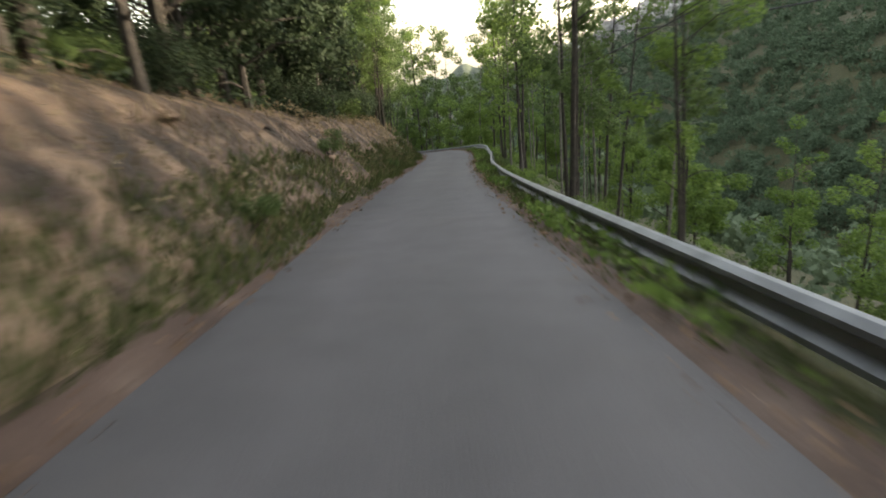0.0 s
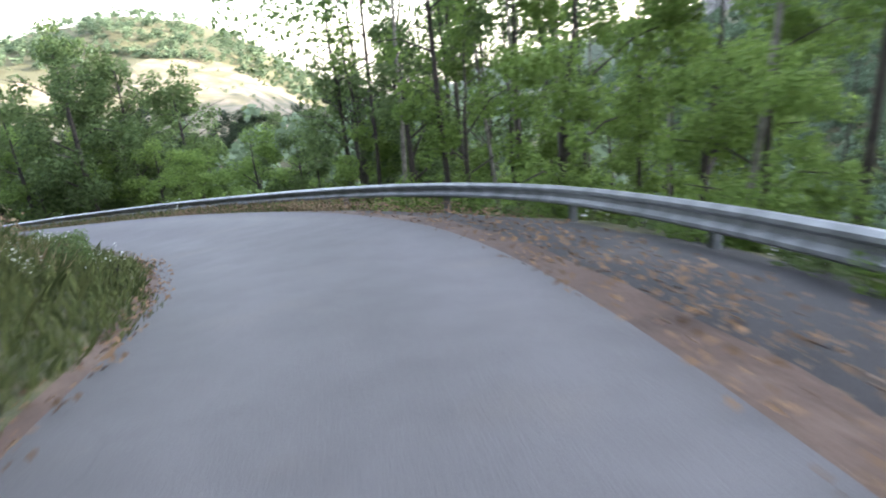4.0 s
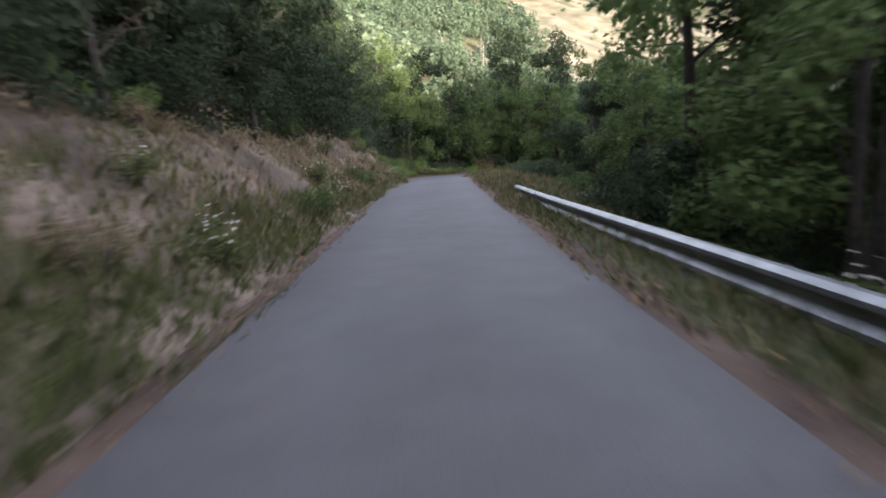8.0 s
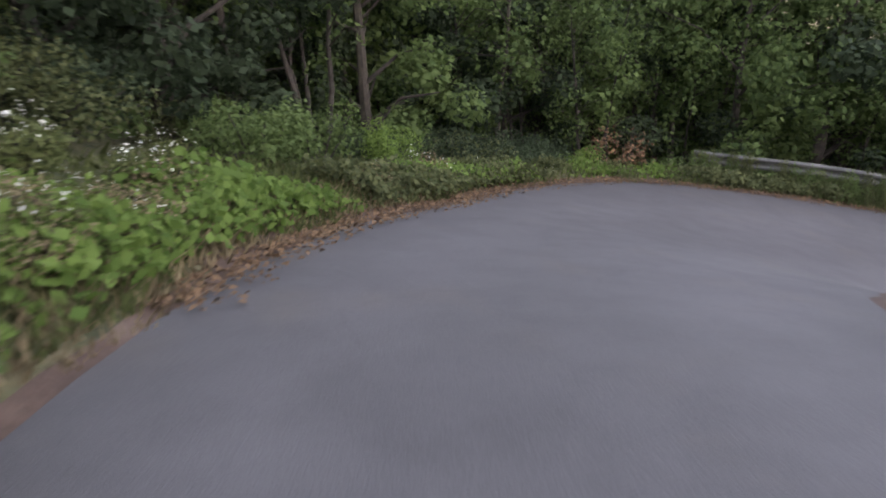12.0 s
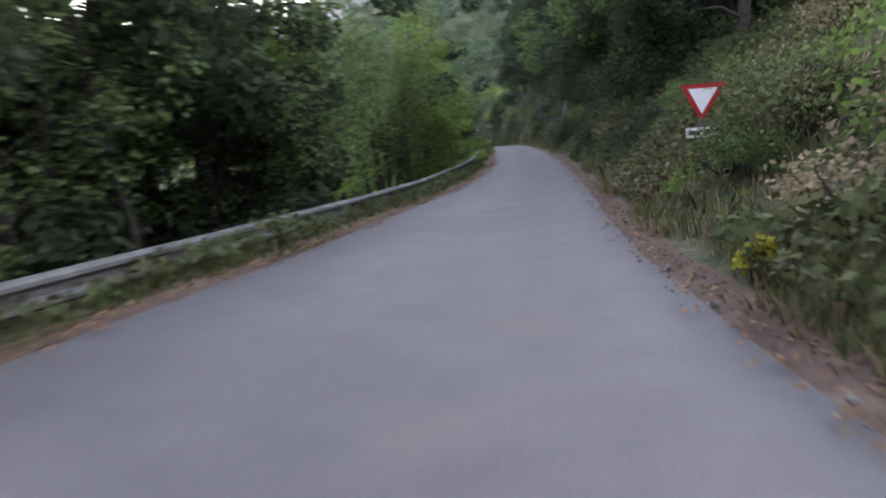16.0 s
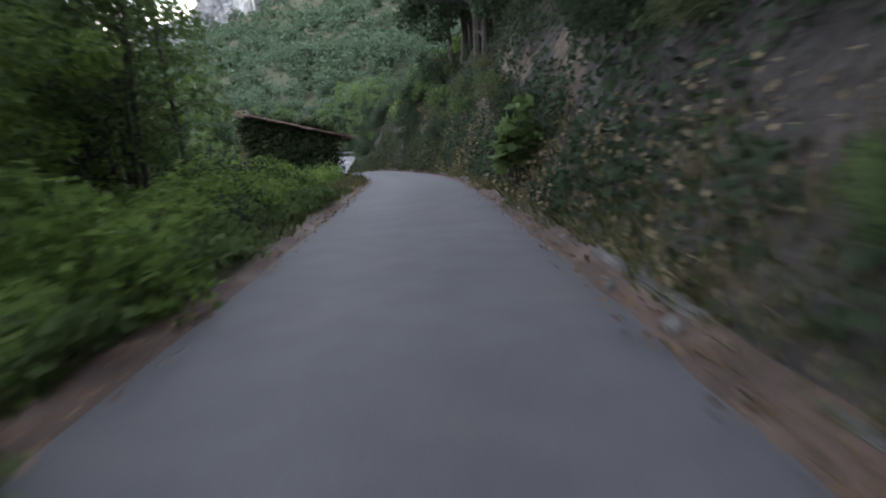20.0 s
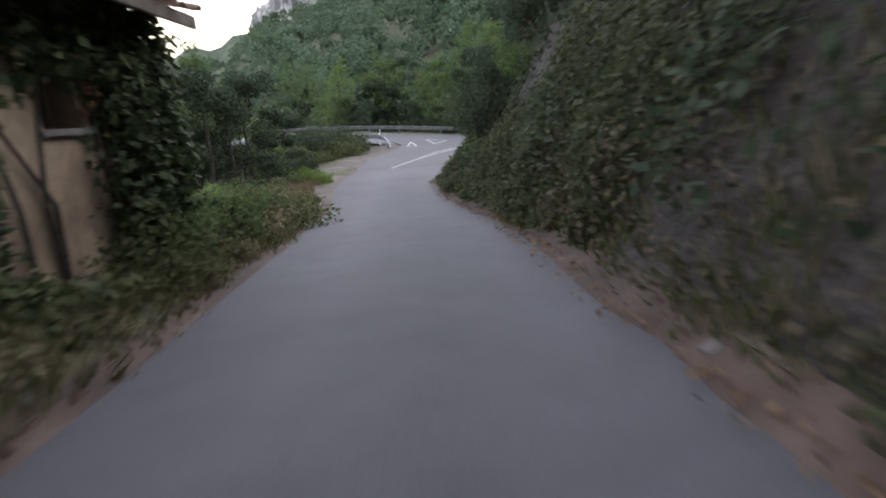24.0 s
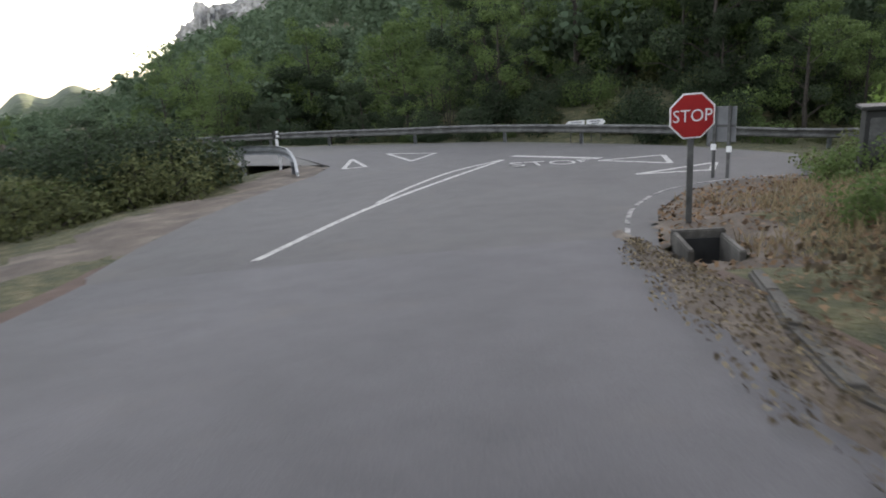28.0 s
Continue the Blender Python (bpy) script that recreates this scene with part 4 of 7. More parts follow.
def sow(kinds, t0, t1, side, near, far, count, small=0.8, big=1.2, sink=0.1):
    """Scatters copies of things along a stretch of the lane, from near to far metres beyond its edge (side -1: left, 1: right)."""
    for _ in range(count):
        sec = SOWN.uniform(t0, t1)
        i = int(np.argmin(np.abs(SEC - sec)))
        o = (EDGE_R if side > 0 else EDGE_L)[i] + near + (far - near) * SOWN.random() ** 1.3
        p = LINE[i] + SIDE[i] * side * o
        if (np.hypot(LINE[:, 0] - p[0], LINE[:, 1] - p[1]) - np.where((p[0] - LINE[:, 0]) * SIDE[:, 0] + (p[1] - LINE[:, 1]) * SIDE[:, 1] > 0, EDGE_R, EDGE_L)).min() < near * 0.85:
            continue
        if np.hypot(far_line[:, 0] - p[0], far_line[:, 1] - p[1]).min() < 7.5:
            continue
        hl = math.cos(radians(HOUSE[3])), math.sin(radians(HOUSE[3]))
        lx, ly = (p[0] - HOUSE[0]) * hl[0] + (p[1] - HOUSE[1]) * hl[1], -(p[0] - HOUSE[0]) * hl[1] + (p[1] - HOUSE[1]) * hl[0]
        if -HOUSE_LONG - 1.0 < lx < 2 and -0.9 < ly < 8:
            continue
        z = (stand_z(p[0], p[1]) if sec > 25.5 else float(ground_z(p[0], p[1])[0])) - sink
        put(SOWN.choice(kinds), p[0], p[1], z, SOWN.uniform(small, big), SOWN.uniform(0, 360), SOWN.uniform(-4, 4))


T, B = TREES, BUSHES
# first stretch: slim trees below the rail, wood above the cut
sow([T["slim"], T["slim2"], T["pale"]], -0.6, 3.4, 1, 1.7, 7, 26, 0.6, 0.95)
sow([T["slim"], T["light"]], 0.8, 4.0, 1, 9, 26, 9, 0.8, 1.1)
sow([B["young"], B["young"], B["fern"]], -0.5, 4.5, 1, 1.3, 4, 40, 0.4, 0.8)
sow([T["slim2"], T["dark"], T["oak2"], T["multi"]], -0.6, 3.6, -1, 3.4, 12, 46, 0.5, 0.95)
sow([B["dark"], B["fern"]], -0.6, 3.6, -1, 3.0, 7, 40, 0.7, 1.2)
sow([T["multi"], T["slim2"]], 1.6, 3.6, -1, 3.0, 6, 12, 0.5, 0.8)
sow([T["dark"], T["oak2"]], -0.5, 1.6, -1, 2.8, 5.5, 20, 0.65, 0.95)
sow([B["weeds"], B["fern"]], -0.6, 4, -1, 0.6, 2.0, 20, 0.3, 0.5)
sow([T["multi"], T["oak"], T["multi"]], 3.9, 5.4, -1, 2.3, 6, 22, 0.5, 0.78)
sow([T["multi"], T["slim2"], T["slim"]], 2.9, 4.3, -1, 2.0, 5, 16, 0.6, 0.85)
sow([T["multi"], T["slim"], T["oak"], T["multi"]], 3.6, 6.0, -1, 3.4, 14, 30, 0.6, 0.9)
# the left bend with the lay-by: low trees below, the cleared hill shows above them
sow([T["light"], T["oak"], T["light"]], 5.8, 7.6, 1, 5.5, 22, 40, 0.42, 0.66)
sow([T["dark"], T["oak2"]], 7.0, 8.6, -1, 3.0, 5.5, 12, 0.55, 0.8)
sow([T["slim"], T["slim2"], T["light"], T["pale"]], 4.5, 5.75, 1, 4.6, 14, 30, 0.6, 0.9)
sow([T["slim"], T["pale"]], 3.4, 4.6, 1, 4.0, 14, 16, 0.6, 0.9)
sow([B["young"], B["young"], B["fern"]], 3.8, 7.6, 1, 3.4, 8, 46, 0.7, 1.2)
for x, y, k, s in ((-3.6, 61.5, "slim", 1.0), (-5.2, 63.4, "pale", 1.0), (-2.0, 63.0, "slim2", 0.95), (-6.6, 66.0, "slim", 1.05), (-3.9, 67.0, "slim2", 1.05), (-8.2, 69.5, "multi", 1.3), (-0.8, 66.0, "pale", 1.1), (-4.6, 70.5, "slim2", 1.1), (-2.6, 72.0, "multi", 1.35), (-6.0, 74.0, "slim", 1.15)):
    put(T[k], x, y, float(ground_z(x, y)[0]) - 0.2, s, SOWN.uniform(0, 360))
sow([T["dark"], T["oak2"]], 5.4, 9.5, -1, 4.6, 12, 36, 0.6, 0.95)
sow([T["oak2"], T["dark"]], 5.8, 9.8, -1, 2.9, 5.0, 34, 0.4, 0.62)
sow([B["dark"]], 5.8, 9.6, -1, 3.0, 7, 50, 0.8, 1.3)
sow([B["dark"]], 9.6, 12, -1, 6.0, 9, 16, 0.8, 1.3)
sow([T["dark"], T["oak2"]], 6.4, 10.4, -1, 3.2, 6, 26, 0.5, 0.8)
sow([B["weeds"], B["weeds"], B["fern"]], 4.5, 8.0, -1, 0.5, 2.2, 46, 0.3, 0.55)
# the straight beside the second rail
sow([T["light"], T["oak"], T["light"]], 7.5, 8.35, 1, 3.8, 12, 18, 0.6, 0.95)
sow([T["oak"], T["oak2"], T["oak"]], 8.4, 9.3, 1, 3.6, 11, 18, 0.65, 1.0)
sow([B["weeds"]], 6.4, 8.6, 1, 1.5, 2.4, 20, 0.7, 1.1)
sow([T["oak2"], T["oak"], T["oak"]], 9.4, 11.6, 1, 4.8, 10, 20, 0.42, 0.62)
sow([B["fern"], B["dark"]], 8.8, 11.6, 1, 3.2, 6, 26, 0.6, 1.0)
sow([T["oak"], T["dark"], T["oak2"]], 9.0, 12.0, -1, 7.5, 18, 24, 0.6, 1.0)
sow([T["oak2"], T["oak"]], 12.4, 13.4, -1, 3.8, 8, 12, 0.5, 0.8)
sow([T["oak2"], T["dark"]], 8.6, 10.4, -1, 4.0, 8, 18, 0.6, 0.85)
sow([B["straw"], B["straw"], B["weeds"], B["fern"]], 8.0, 12.4, -1, 0.5, 3.6, 50, 0.35, 0.8)
sow([B["straw"], B["weeds"]], 9.2, 12.6, 1, 0.5, 3.0, 30, 0.3, 0.55)
# the hairpin
sow([T["dark"], T["oak2"], T["oak"]], 11.8, 13.6, -1, 6.0, 18, 24, 0.5, 0.9)
sow([B["dark"], B["fern"], B["bramble"]], 12.0, 14.2, -1, 3.0, 7, 26, 0.7, 1.2)
sow([B["weeds"], B["straw"], B["weeds"]], 12.0, 14.3, -1, 0.5, 2.2, 30, 0.4, 0.8)
sow([T["oak2"], T["oak"], T["multi"], T["multi"], T["dark"]], 13.6, 16.4, -1, 5.4, 17, 60, 0.65, 1.05)
sow([B["bramble"], B["shrub"], B["dark"], B["young"]], 14.2, 16.4, -1, 1.6, 5, 60, 0.5, 1.0)
sow([B["bramble"], B["weeds"]], 14.0, 16.4, -1, 0.5, 1.3, 34, 0.35, 0.6)
sow([B["straw"], B["weeds"], B["bramble"]], 12.6, 15.6, 1, 0.6, 4, 40, 0.4, 0.7)
# the second leg, wood below on the left, bank on the right
sow([T["multi"], T["slim2"], T["oak2"], T["multi"]], 16.2, 17.4, -1, 2.8, 10, 18, 0.6, 1.0)
sow([T["oak2"], T["multi"], T["dark"]], 16.5, 17.8, -1, 3.6, 9, 18, 0.8, 1.1)
sow([T["multi"], T["slim2"], T["slim"], T["multi"]], 17.4, 19.0, -1, 2.8, 10, 20, 0.6, 1.0)
sow([T["dark"], T["multi"], T["oak"]], 15.4, 17.3, -1, 6, 14, 20, 1.05, 1.4)
sow([T["multi"], T["oak"]], 14.2, 15.6, -1, 8, 16, 8, 1.0, 1.3)
sow([T["multi"], T["light"], T["slim"], T["light"]], 18.9, 20.7, -1, 2.6, 11, 30, 0.5, 0.9)
sow([B["bramble"], B["fern"], B["dark"]], 16.0, 18.8, -1, 1.9, 4.0, 30, 0.4, 0.8)
sow([B["young"], B["fern"], B["young"], B["dark"]], 19.95, 21.4, -1, 0.9, 4.0, 44, 0.6, 1.15)
sow([B["young"], B["fern"], B["dark"]], 18.9, 20.0, -1, 1.7, 4.5, 22, 0.6, 1.0)
sow([B["bramble"], B["straw"], B["fern"], B["bramble"]], 15.6, 19.5, 1, 0.9, 6.0, 50, 0.45, 0.9)
sow([T["dark"], T["oak2"], T["oak"]], 18.1, 20.8, 1, 1.9, 8, 44, 0.6, 0.95)
sow([T["dark"], T["oak2"]], 17.9, 19.6, 1, 1.7, 4.2, 26, 0.6, 0.95)
for sec, off, k, s in ((19.4, -4.2, "dark", 0.95), (19.1, -4.9, "slim", 0.9), (18.8, -6.0, "multi", 0.95), (19.8, -5.6, "light", 0.9), (20.1, -6.6, "slim", 0.9), (20.4, -8.0, "multi", 1.0)):
    x, y, z = at_lane(sec, off)
    put(T[k], x, y, z - 0.2, s, SOWN.uniform(0, 360))
sow([T["oak2"], T["dark"]], 20.6, 22.4, 1, 2.4, 8, 16, 0.4, 0.7)
sow([T["dark"], T["oak2"], T["oak"]], 20.4, 23.2, 1, 2.4, 5.5, 26, 0.5, 0.8)
sow([B["shrub"], B["young"]], 20.9, 22.2, -1, 1.25, 2.8, 36, 0.5, 0.8)
sow([B["shrub"], B["young"]], 20.9, 22.2, -1, 2.4, 7.5, 36, 0.8, 1.4)
sow([T["light"], T["multi"], T["slim"]], 20.5, 21.3, -1, 3.4, 9, 18, 0.6, 0.9)
sow([T["multi"], T["oak"]], 20.9, 21.9, -1, 6, 11, 8, 0.6, 0.85)
sow([B["dark"], B["bramble"], B["fern"]], 19.0, 23.0, 1, 0.7, 6.0, 30, 0.4, 0.8)
sow([T["oak"], T["light"], T["oak2"]], 20.6, 23.4, 1, 3.2, 9, 14, 0.35, 0.6)
# past the ruin to the junction
sow([B["bramble"], B["dark"], B["straw"], B["bramble"]], 22.6, 26.4, 1, 0.8, 6.0, 40, 0.5, 0.9)
sow([B["bramble"], B["fern"], B["dark"]], 25.4, 26.6, 1, 1.4, 4.5, 14, 0.5, 0.9)
sow([B["straw"], B["weeds"], B["bramble"]], 21.6, 24.4, -1, 0.4, 1.6, 34, 0.35, 0.6)
sow([B["bramble"], B["straw"], B["straw"], B["fern"]], 24.1, 26.1, -1, 1.1, 4.5, 64, 0.6, 1.1)
sow([B["young"], B["fern"], B["dark"]], 22.8, 24.8, 1, 1.3, 3.6, 24, 0.7, 1.2)
sow([B["dark"]], 18.0, 20.4, 1, 2.0, 6.0, 26, 0.9, 1.4)
sow([T["oak2"], T["oak"], T["light"]], 24.4, 26.0, -1, 5.0, 14, 9, 0.4, 0.6)
sow([T["oak2"], T["oak"], T["dark"]], 25.6, 27.6, -1, 14.0, 30, 14, 0.45, 0.7)
sow([B["bramble"], B["dark"], B["shrub"]], 27.2, 30.2, -1, 3.6, 9, 44, 0.5, 0.9)
sow([T["oak2"], T["light"]], 26.2, 27.8, 1, 6.5, 16, 10, 0.4, 0.6)
sow([B["young"], B["bramble"], B["fern"]], 27.0, 28.2, 1, 4.6, 8, 16, 0.8, 1.3)
# the slope beyond the main road
for _ in range(150):
    k = SOWN.randrange(6, len(far_line) - 2)
    off = 2.6 + 24 * SOWN.random() ** 1.2
    p = far_line[k] - far_side[k] * off
    low = off < 6
    put(SOWN.choice([T["oak"], T["oak2"], T["oak"], T["oak2"], T["multi"]]), p[0], p[1], float(ground_z(p[0], p[1])[0]) - 0.2, SOWN.uniform(0.25, 0.4) if p[0] < 5 else SOWN.uniform(0.35, 0.55) if low else SOWN.uniform(0.6, 0.95), SOWN.uniform(0, 360))
for n in range(270):
    k = SOWN.randrange(6, len(far_line) - 2)
    p = far_line[k] - far_side[k] * (SOWN.uniform(1.2, 8) if n < 130 else SOWN.uniform(3, 16))
    put(SOWN.choice([B["bramble"], B["shrub"], B["slope"], B["slope"]]), p[0], p[1], float(ground_z(p[0], p[1])[0]) - 0.15, SOWN.uniform(0.5, 1.1) if n < 130 else SOWN.uniform(0.9, 1.6), SOWN.uniform(0, 360))
# the wood that closes the hairpin's outer side
for _ in range(125):
    a, r = math.radians(SOWN.uniform(92, 262)), 8.5 + 20 * SOWN.random()
    x, y = -69.5 + r * math.cos(a), 97 + r * math.sin(a)
    gap = (np.hypot(LINE[:, 0] - x, LINE[:, 1] - y) - np.maximum(EDGE_L, EDGE_R)).min()
    if gap > 4.6:
        put(SOWN.choice([T["oak"], T["oak2"], T["multi"], T["multi"], T["dark"]]), x, y, float(ground_z(x, y)[0]) - 0.2, SOWN.uniform(0.7, 1.15), SOWN.uniform(0, 360))
    elif gap > 1.6:
        put(SOWN.choice([B["dark"], B["fern"], B["bramble"]]), x, y, float(ground_z(x, y)[0]) - 0.1, SOWN.uniform(0.6, 1.0), SOWN.uniform(0, 360))
# the brambles over the old rail, and the thicket in the corner of the main road
for sec, off in ((16.0, -5.0), (16.1, -4.6), (16.2, -4.7), (16.3, -4.2), (16.35, -4.6), (15.2, -5.4), (15.6, -5.3), (16.15, -5.6), (15.35, -5.2), (15.5, -5.3), (15.75, -5.2), (15.9, -5.1), (15.1, -5.3)):
    x, y, z = at_lane(sec, off)
    put(B["bramble"], x, y, z - 0.1, SOWN.uniform(0.8, 1.1) if sec > 15.95 else SOWN.uniform(0.4, 0.6), SOWN.uniform(0, 360))
for u in np.linspace(0.0, 0.98, 48):
    i = int(u * (len(hairpin_rail) - 1))
    x, y = hairpin_rail[i][0], hairpin_rail[i][1]
    cx, cy = -69.5 - x, 96.5 - y
    d, k = math.hypot(cx, cy), SOWN.uniform(0.12, 0.34)
    x, y = x + cx / d * k, y + cy / d * k
    z = float(ground_z(x, y)[0]) - 0.1
    over = 0.3 if SOWN.random() < (0.25 if 0.15 < u < 0.42 else 0.75) else SOWN.uniform(-0.02, 0.1)
    wide = SOWN.uniform(0.22, 0.4)
    put(SOWN.choice([B["bramble"], B["bramble"], B["fern"]]), x, y, z, 1.0, SOWN.uniform(0, 360)).matrix_basis @= Matrix.Diagonal((wide, wide, max(0.3, (hairpin_rail[i][2] + over * 0.8 - z) / 0.92), 1))
for k in range(75):
    u = SOWN.random()
    x, y = -7.5 + 6.6 * u + SOWN.uniform(-8, 0) * (1 - u * 0.6), 204.4 + 3.4 * u + SOWN.uniform(0, 8)
    put(SOWN.choice([B["bramble"], B["dark"], B["fern"], B["bramble"]]), x, y, stand_z(x, y) - 0.1, SOWN.uniform(0.8, 1.5), SOWN.uniform(0, 360))
for _ in range(26):
    x, y = SOWN.uniform(-30, -13.5), SOWN.uniform(186, 210)
    if x + 13.5 < -(y - 186) * 0.1 or x < -15:
        put(SOWN.choice([T["oak2"], T["oak"], T["multi"], T["oak2"]]), x, y, stand_z(x, y) - 0.2, SOWN.uniform(0.45, 0.75), SOWN.uniform(0, 360))
for _ in range(34):
    x, y = SOWN.uniform(-22, -13.6), SOWN.uniform(182, 206)
    put(SOWN.choice([B["bramble"], B["dark"], B["young"], B["straw"]]), x, y, stand_z(x, y) - 0.1, SOWN.uniform(0.7, 1.2), SOWN.uniform(0, 360))
for k in range(24):
    s, w = SOWN.uniform(1.4, 6.8), SOWN.uniform(1.4, 3.8)
    x, y = 0.7 - s * 0.75 + w * 0.66, 193.5 - s * 0.66 - w * 0.75
    put(SOWN.choice([B["bramble"], B["fern"], B["young"], B["dark"]]) if k % 4 or w < 1.6 else SOWN.choice([T["light"], T["oak2"]]), x, y, stand_z(x, y) - 0.1, SOWN.uniform(0.65, 1.2) if k % 4 or w < 1.6 else SOWN.uniform(0.45, 0.6), SOWN.uniform(0, 360))
for x, y, k, s in ((-12.6, 193.5, "oak2", 0.75), (-14.6, 197.0, "oak2", 0.9), (-13.2, 199.6, "oak", 0.8), (-16.2, 193.0, "oak2", 0.95), (-11.8, 199.0, "oak2", 0.62), (-15.2, 188.6, "oak2", 0.7), (-17.5, 200.0, "dark", 0.8)):
    put(T[k], x, y, stand_z(x, y) - 0.2, s, SOWN.uniform(0, 360))
put(T["oak2"], -10.2, 196.2, stand_z(-10.2, 196.2) - 0.2, 0.5, 40)
put(T["oak"], -11.6, 194.6, stand_z(-11.6, 194.6) - 0.2, 0.42, 140)
for _ in range(14):
    x, y = SOWN.uniform(-11.6, -10.0), SOWN.uniform(190.5, 196.5)
    put(SOWN.choice([B["fern"], B["young"], B["straw"], B["bramble"]]), x, y, stand_z(x, y) - 0.1, SOWN.uniform(0.5, 0.85), SOWN.uniform(0, 360))
for k in range(44):
    sec, e = SOWN.uniform(26.9, 28.1), SOWN.uniform(0.75, 2.0) if k % 3 else SOWN.uniform(1.7, 4.0)
    e += float(np.interp(sec, [27.0, 27.5, 28.1], [0.6, 0.75, 0.95]))
    x, y, _z = at_lane(sec, float(np.interp(sec, SEC, EDGE_R)) + e)
    if k % 3:
        put(SOWN.choice([B["bramble"], B["bramble"], B["fern"], B["dark"]]), x, y, stand_z(x, y) - 0.05, SOWN.uniform(0.45, 0.8) * (0.7 + 0.25 * e), SOWN.uniform(0, 360))
    else:
        put(SOWN.choice([B["young"], B["dark"], B["bramble"], T["oak2"]] if e > 2.6 else [B["dark"], B["bramble"], B["young"]]), x, y, stand_z(x, y) - 0.1, SOWN.uniform(0.45, 0.6) * (1.0 if e > 2.6 else 1.9), SOWN.uniform(0, 360))
for _ in range(10):
    u = SOWN.random()
    x, y = -4.9 + 5.2 * u + SOWN.uniform(0, 3.5), 184.2 + 5.6 * u - SOWN.uniform(0, 2.5)
    put(SOWN.choice([B["bramble"], B["fern"], B["dark"], B["young"]]), x, y, max(stand_z(x, y), float(np.interp(y, [180, 186, 192], [-40.2, -41.6, -42.6]))) - 0.1, SOWN.uniform(0.9, 1.7), SOWN.uniform(0, 360))
for _ in range(7):
    u = SOWN.random()
    x, y = -2.5 + 5.2 * u + SOWN.uniform(0, 3), 183.2 + 4.6 * u - SOWN.uniform(0, 2.5)
    put(SOWN.choice([T["oak2"], T["light"]]), x, y, stand_z(x, y) - 0.2, SOWN.uniform(0.4, 0.6), SOWN.uniform(0, 360))
for x, y, s in ((8.4, 194.6, 1.3), (7.2, 193.4, 1.1), (6.2, 192.4, 1.2), (5.4, 191.6, 1.0), (8.6, 196.2, 1.0), (4.4, 190.4, 1.1), (9.6, 195.4, 1.4), (7.9, 195.2, 0.9), (3.2, 190.0, 0.9)):
    put(SOWN.choice([B["young"], B["fern"], B["bramble"]]), x, y, stand_z(x, y) - 0.1, s, SOWN.uniform(0, 360))
# slim trunks left of the first bend, growth before the cabinet and over the end of the main road's rail
LATE = random.Random(41)
for sec, off, k, s in ((4.3, -4.4, "slim2", 0.85), (4.5, -3.7, "slim2", 0.9), (4.65, -4.6, "slim2", 1.0), (4.85, -3.9, "slim2", 0.95), (5.05, -5.0, "slim2", 1.05), (4.4, -6.2, "slim", 0.95), (4.75, -6.6, "multi", 1.1)):
    x, y, z = at_lane(sec, off)
    put(T[k], x, y, z - 0.2, s, LATE.uniform(0, 360), LATE.uniform(-4, 4))
for x, y, k, s in ((3.1, 193.3, "shrub", 0.85), (6.4, 195.2, "shrub", 0.95)):
    put(B[k], x, y, stand_z(x, y) - 0.1, s, LATE.uniform(0, 360))
for _ in range(30):
    sec = LATE.uniform(4.0, 5.7)
    x, y, z = at_lane(sec, float(np.interp(sec, SEC, EDGE_R)) + LATE.uniform(3.3, 4.8))
    put(B[LATE.choice(("young", "weeds", "straw", "young"))], x, y, z - 0.1, LATE.uniform(0.7, 1.2), LATE.uniform(0, 360))
# dark growth over the edge of the pink bank, and tall trees leaning over the rock cut
for n in range(46):
    sec = LATE.uniform(9.2, 11.0)
    x, y, z = at_lane(sec, -float(np.interp(sec, SEC, EDGE_L)) - LATE.uniform(2.5, 4.4) - max(0, sec - 10.4) * 0.8)
    put(T[LATE.choice(("dark", "oak2"))] if n % 2 else B["dark"], x, y, z - 0.2, LATE.uniform(0.45, 0.65) if n % 2 else LATE.uniform(0.8, 1.2), LATE.uniform(0, 360))
for n in range(40):
    sec = LATE.uniform(18.3, 23.2)
    x, y, z = at_lane(sec, float(np.interp(sec, SEC, EDGE_R)) + LATE.uniform(2.0, 4.6))
    put(T[LATE.choice(("dark", "dark", "oak2"))], x, y, z - 0.3, LATE.uniform(0.85, 1.15), LATE.uniform(0, 360), LATE.uniform(-5, 5))
for _ in range(4):
    sec = LATE.uniform(17.3, 17.8)
    x, y, z = at_lane(sec, -float(np.interp(sec, SEC, EDGE_L)) - LATE.uniform(3.4, 6.5))
    put(T["dark"], x, y, z - 0.2, LATE.uniform(0.9, 1.15), LATE.uniform(0, 360), LATE.uniform(-4, 4))
# small growth on the pink bank, through the end of the old rail, and the mound beyond the ruin
for t0, t1, side, near, far, count, kinds, small, big in ((10.1, 11.2, -1, 1.6, 3.2, 14, ("dark", "fern"), 0.35, 0.6), (19.2, 20.0, -1, 0.55, 1.15, 14, ("bramble", "fern", "young"), 0.35, 0.55),
                                                          (24.7, 25.7, -1, 0.7, 2.6, 16, ("bramble", "shrub", "straw"), 0.7, 1.05), (24.0, 25.2, -1, 0.3, 0.9, 12, ("straw", "bramble"), 0.3, 0.5)):
    for _ in range(count):
        sec = LATE.uniform(t0, t1)
        x, y, z = at_lane(sec, side * (float(np.interp(sec, SEC, EDGE_R if side > 0 else EDGE_L)) + LATE.uniform(near, far)))
        put(B[LATE.choice(kinds)], x, y, z - 0.08, LATE.uniform(small, big), LATE.uniform(0, 360))
for _ in range(26):
    x, y = LATE.uniform(-6, -1.2), LATE.uniform(208.8, 213)
    put(B[LATE.choice(("dark", "shrub", "bramble", "shrub"))], x, y, stand_z(x, y) - 0.1, LATE.uniform(1.1, 1.7), LATE.uniform(0, 360))
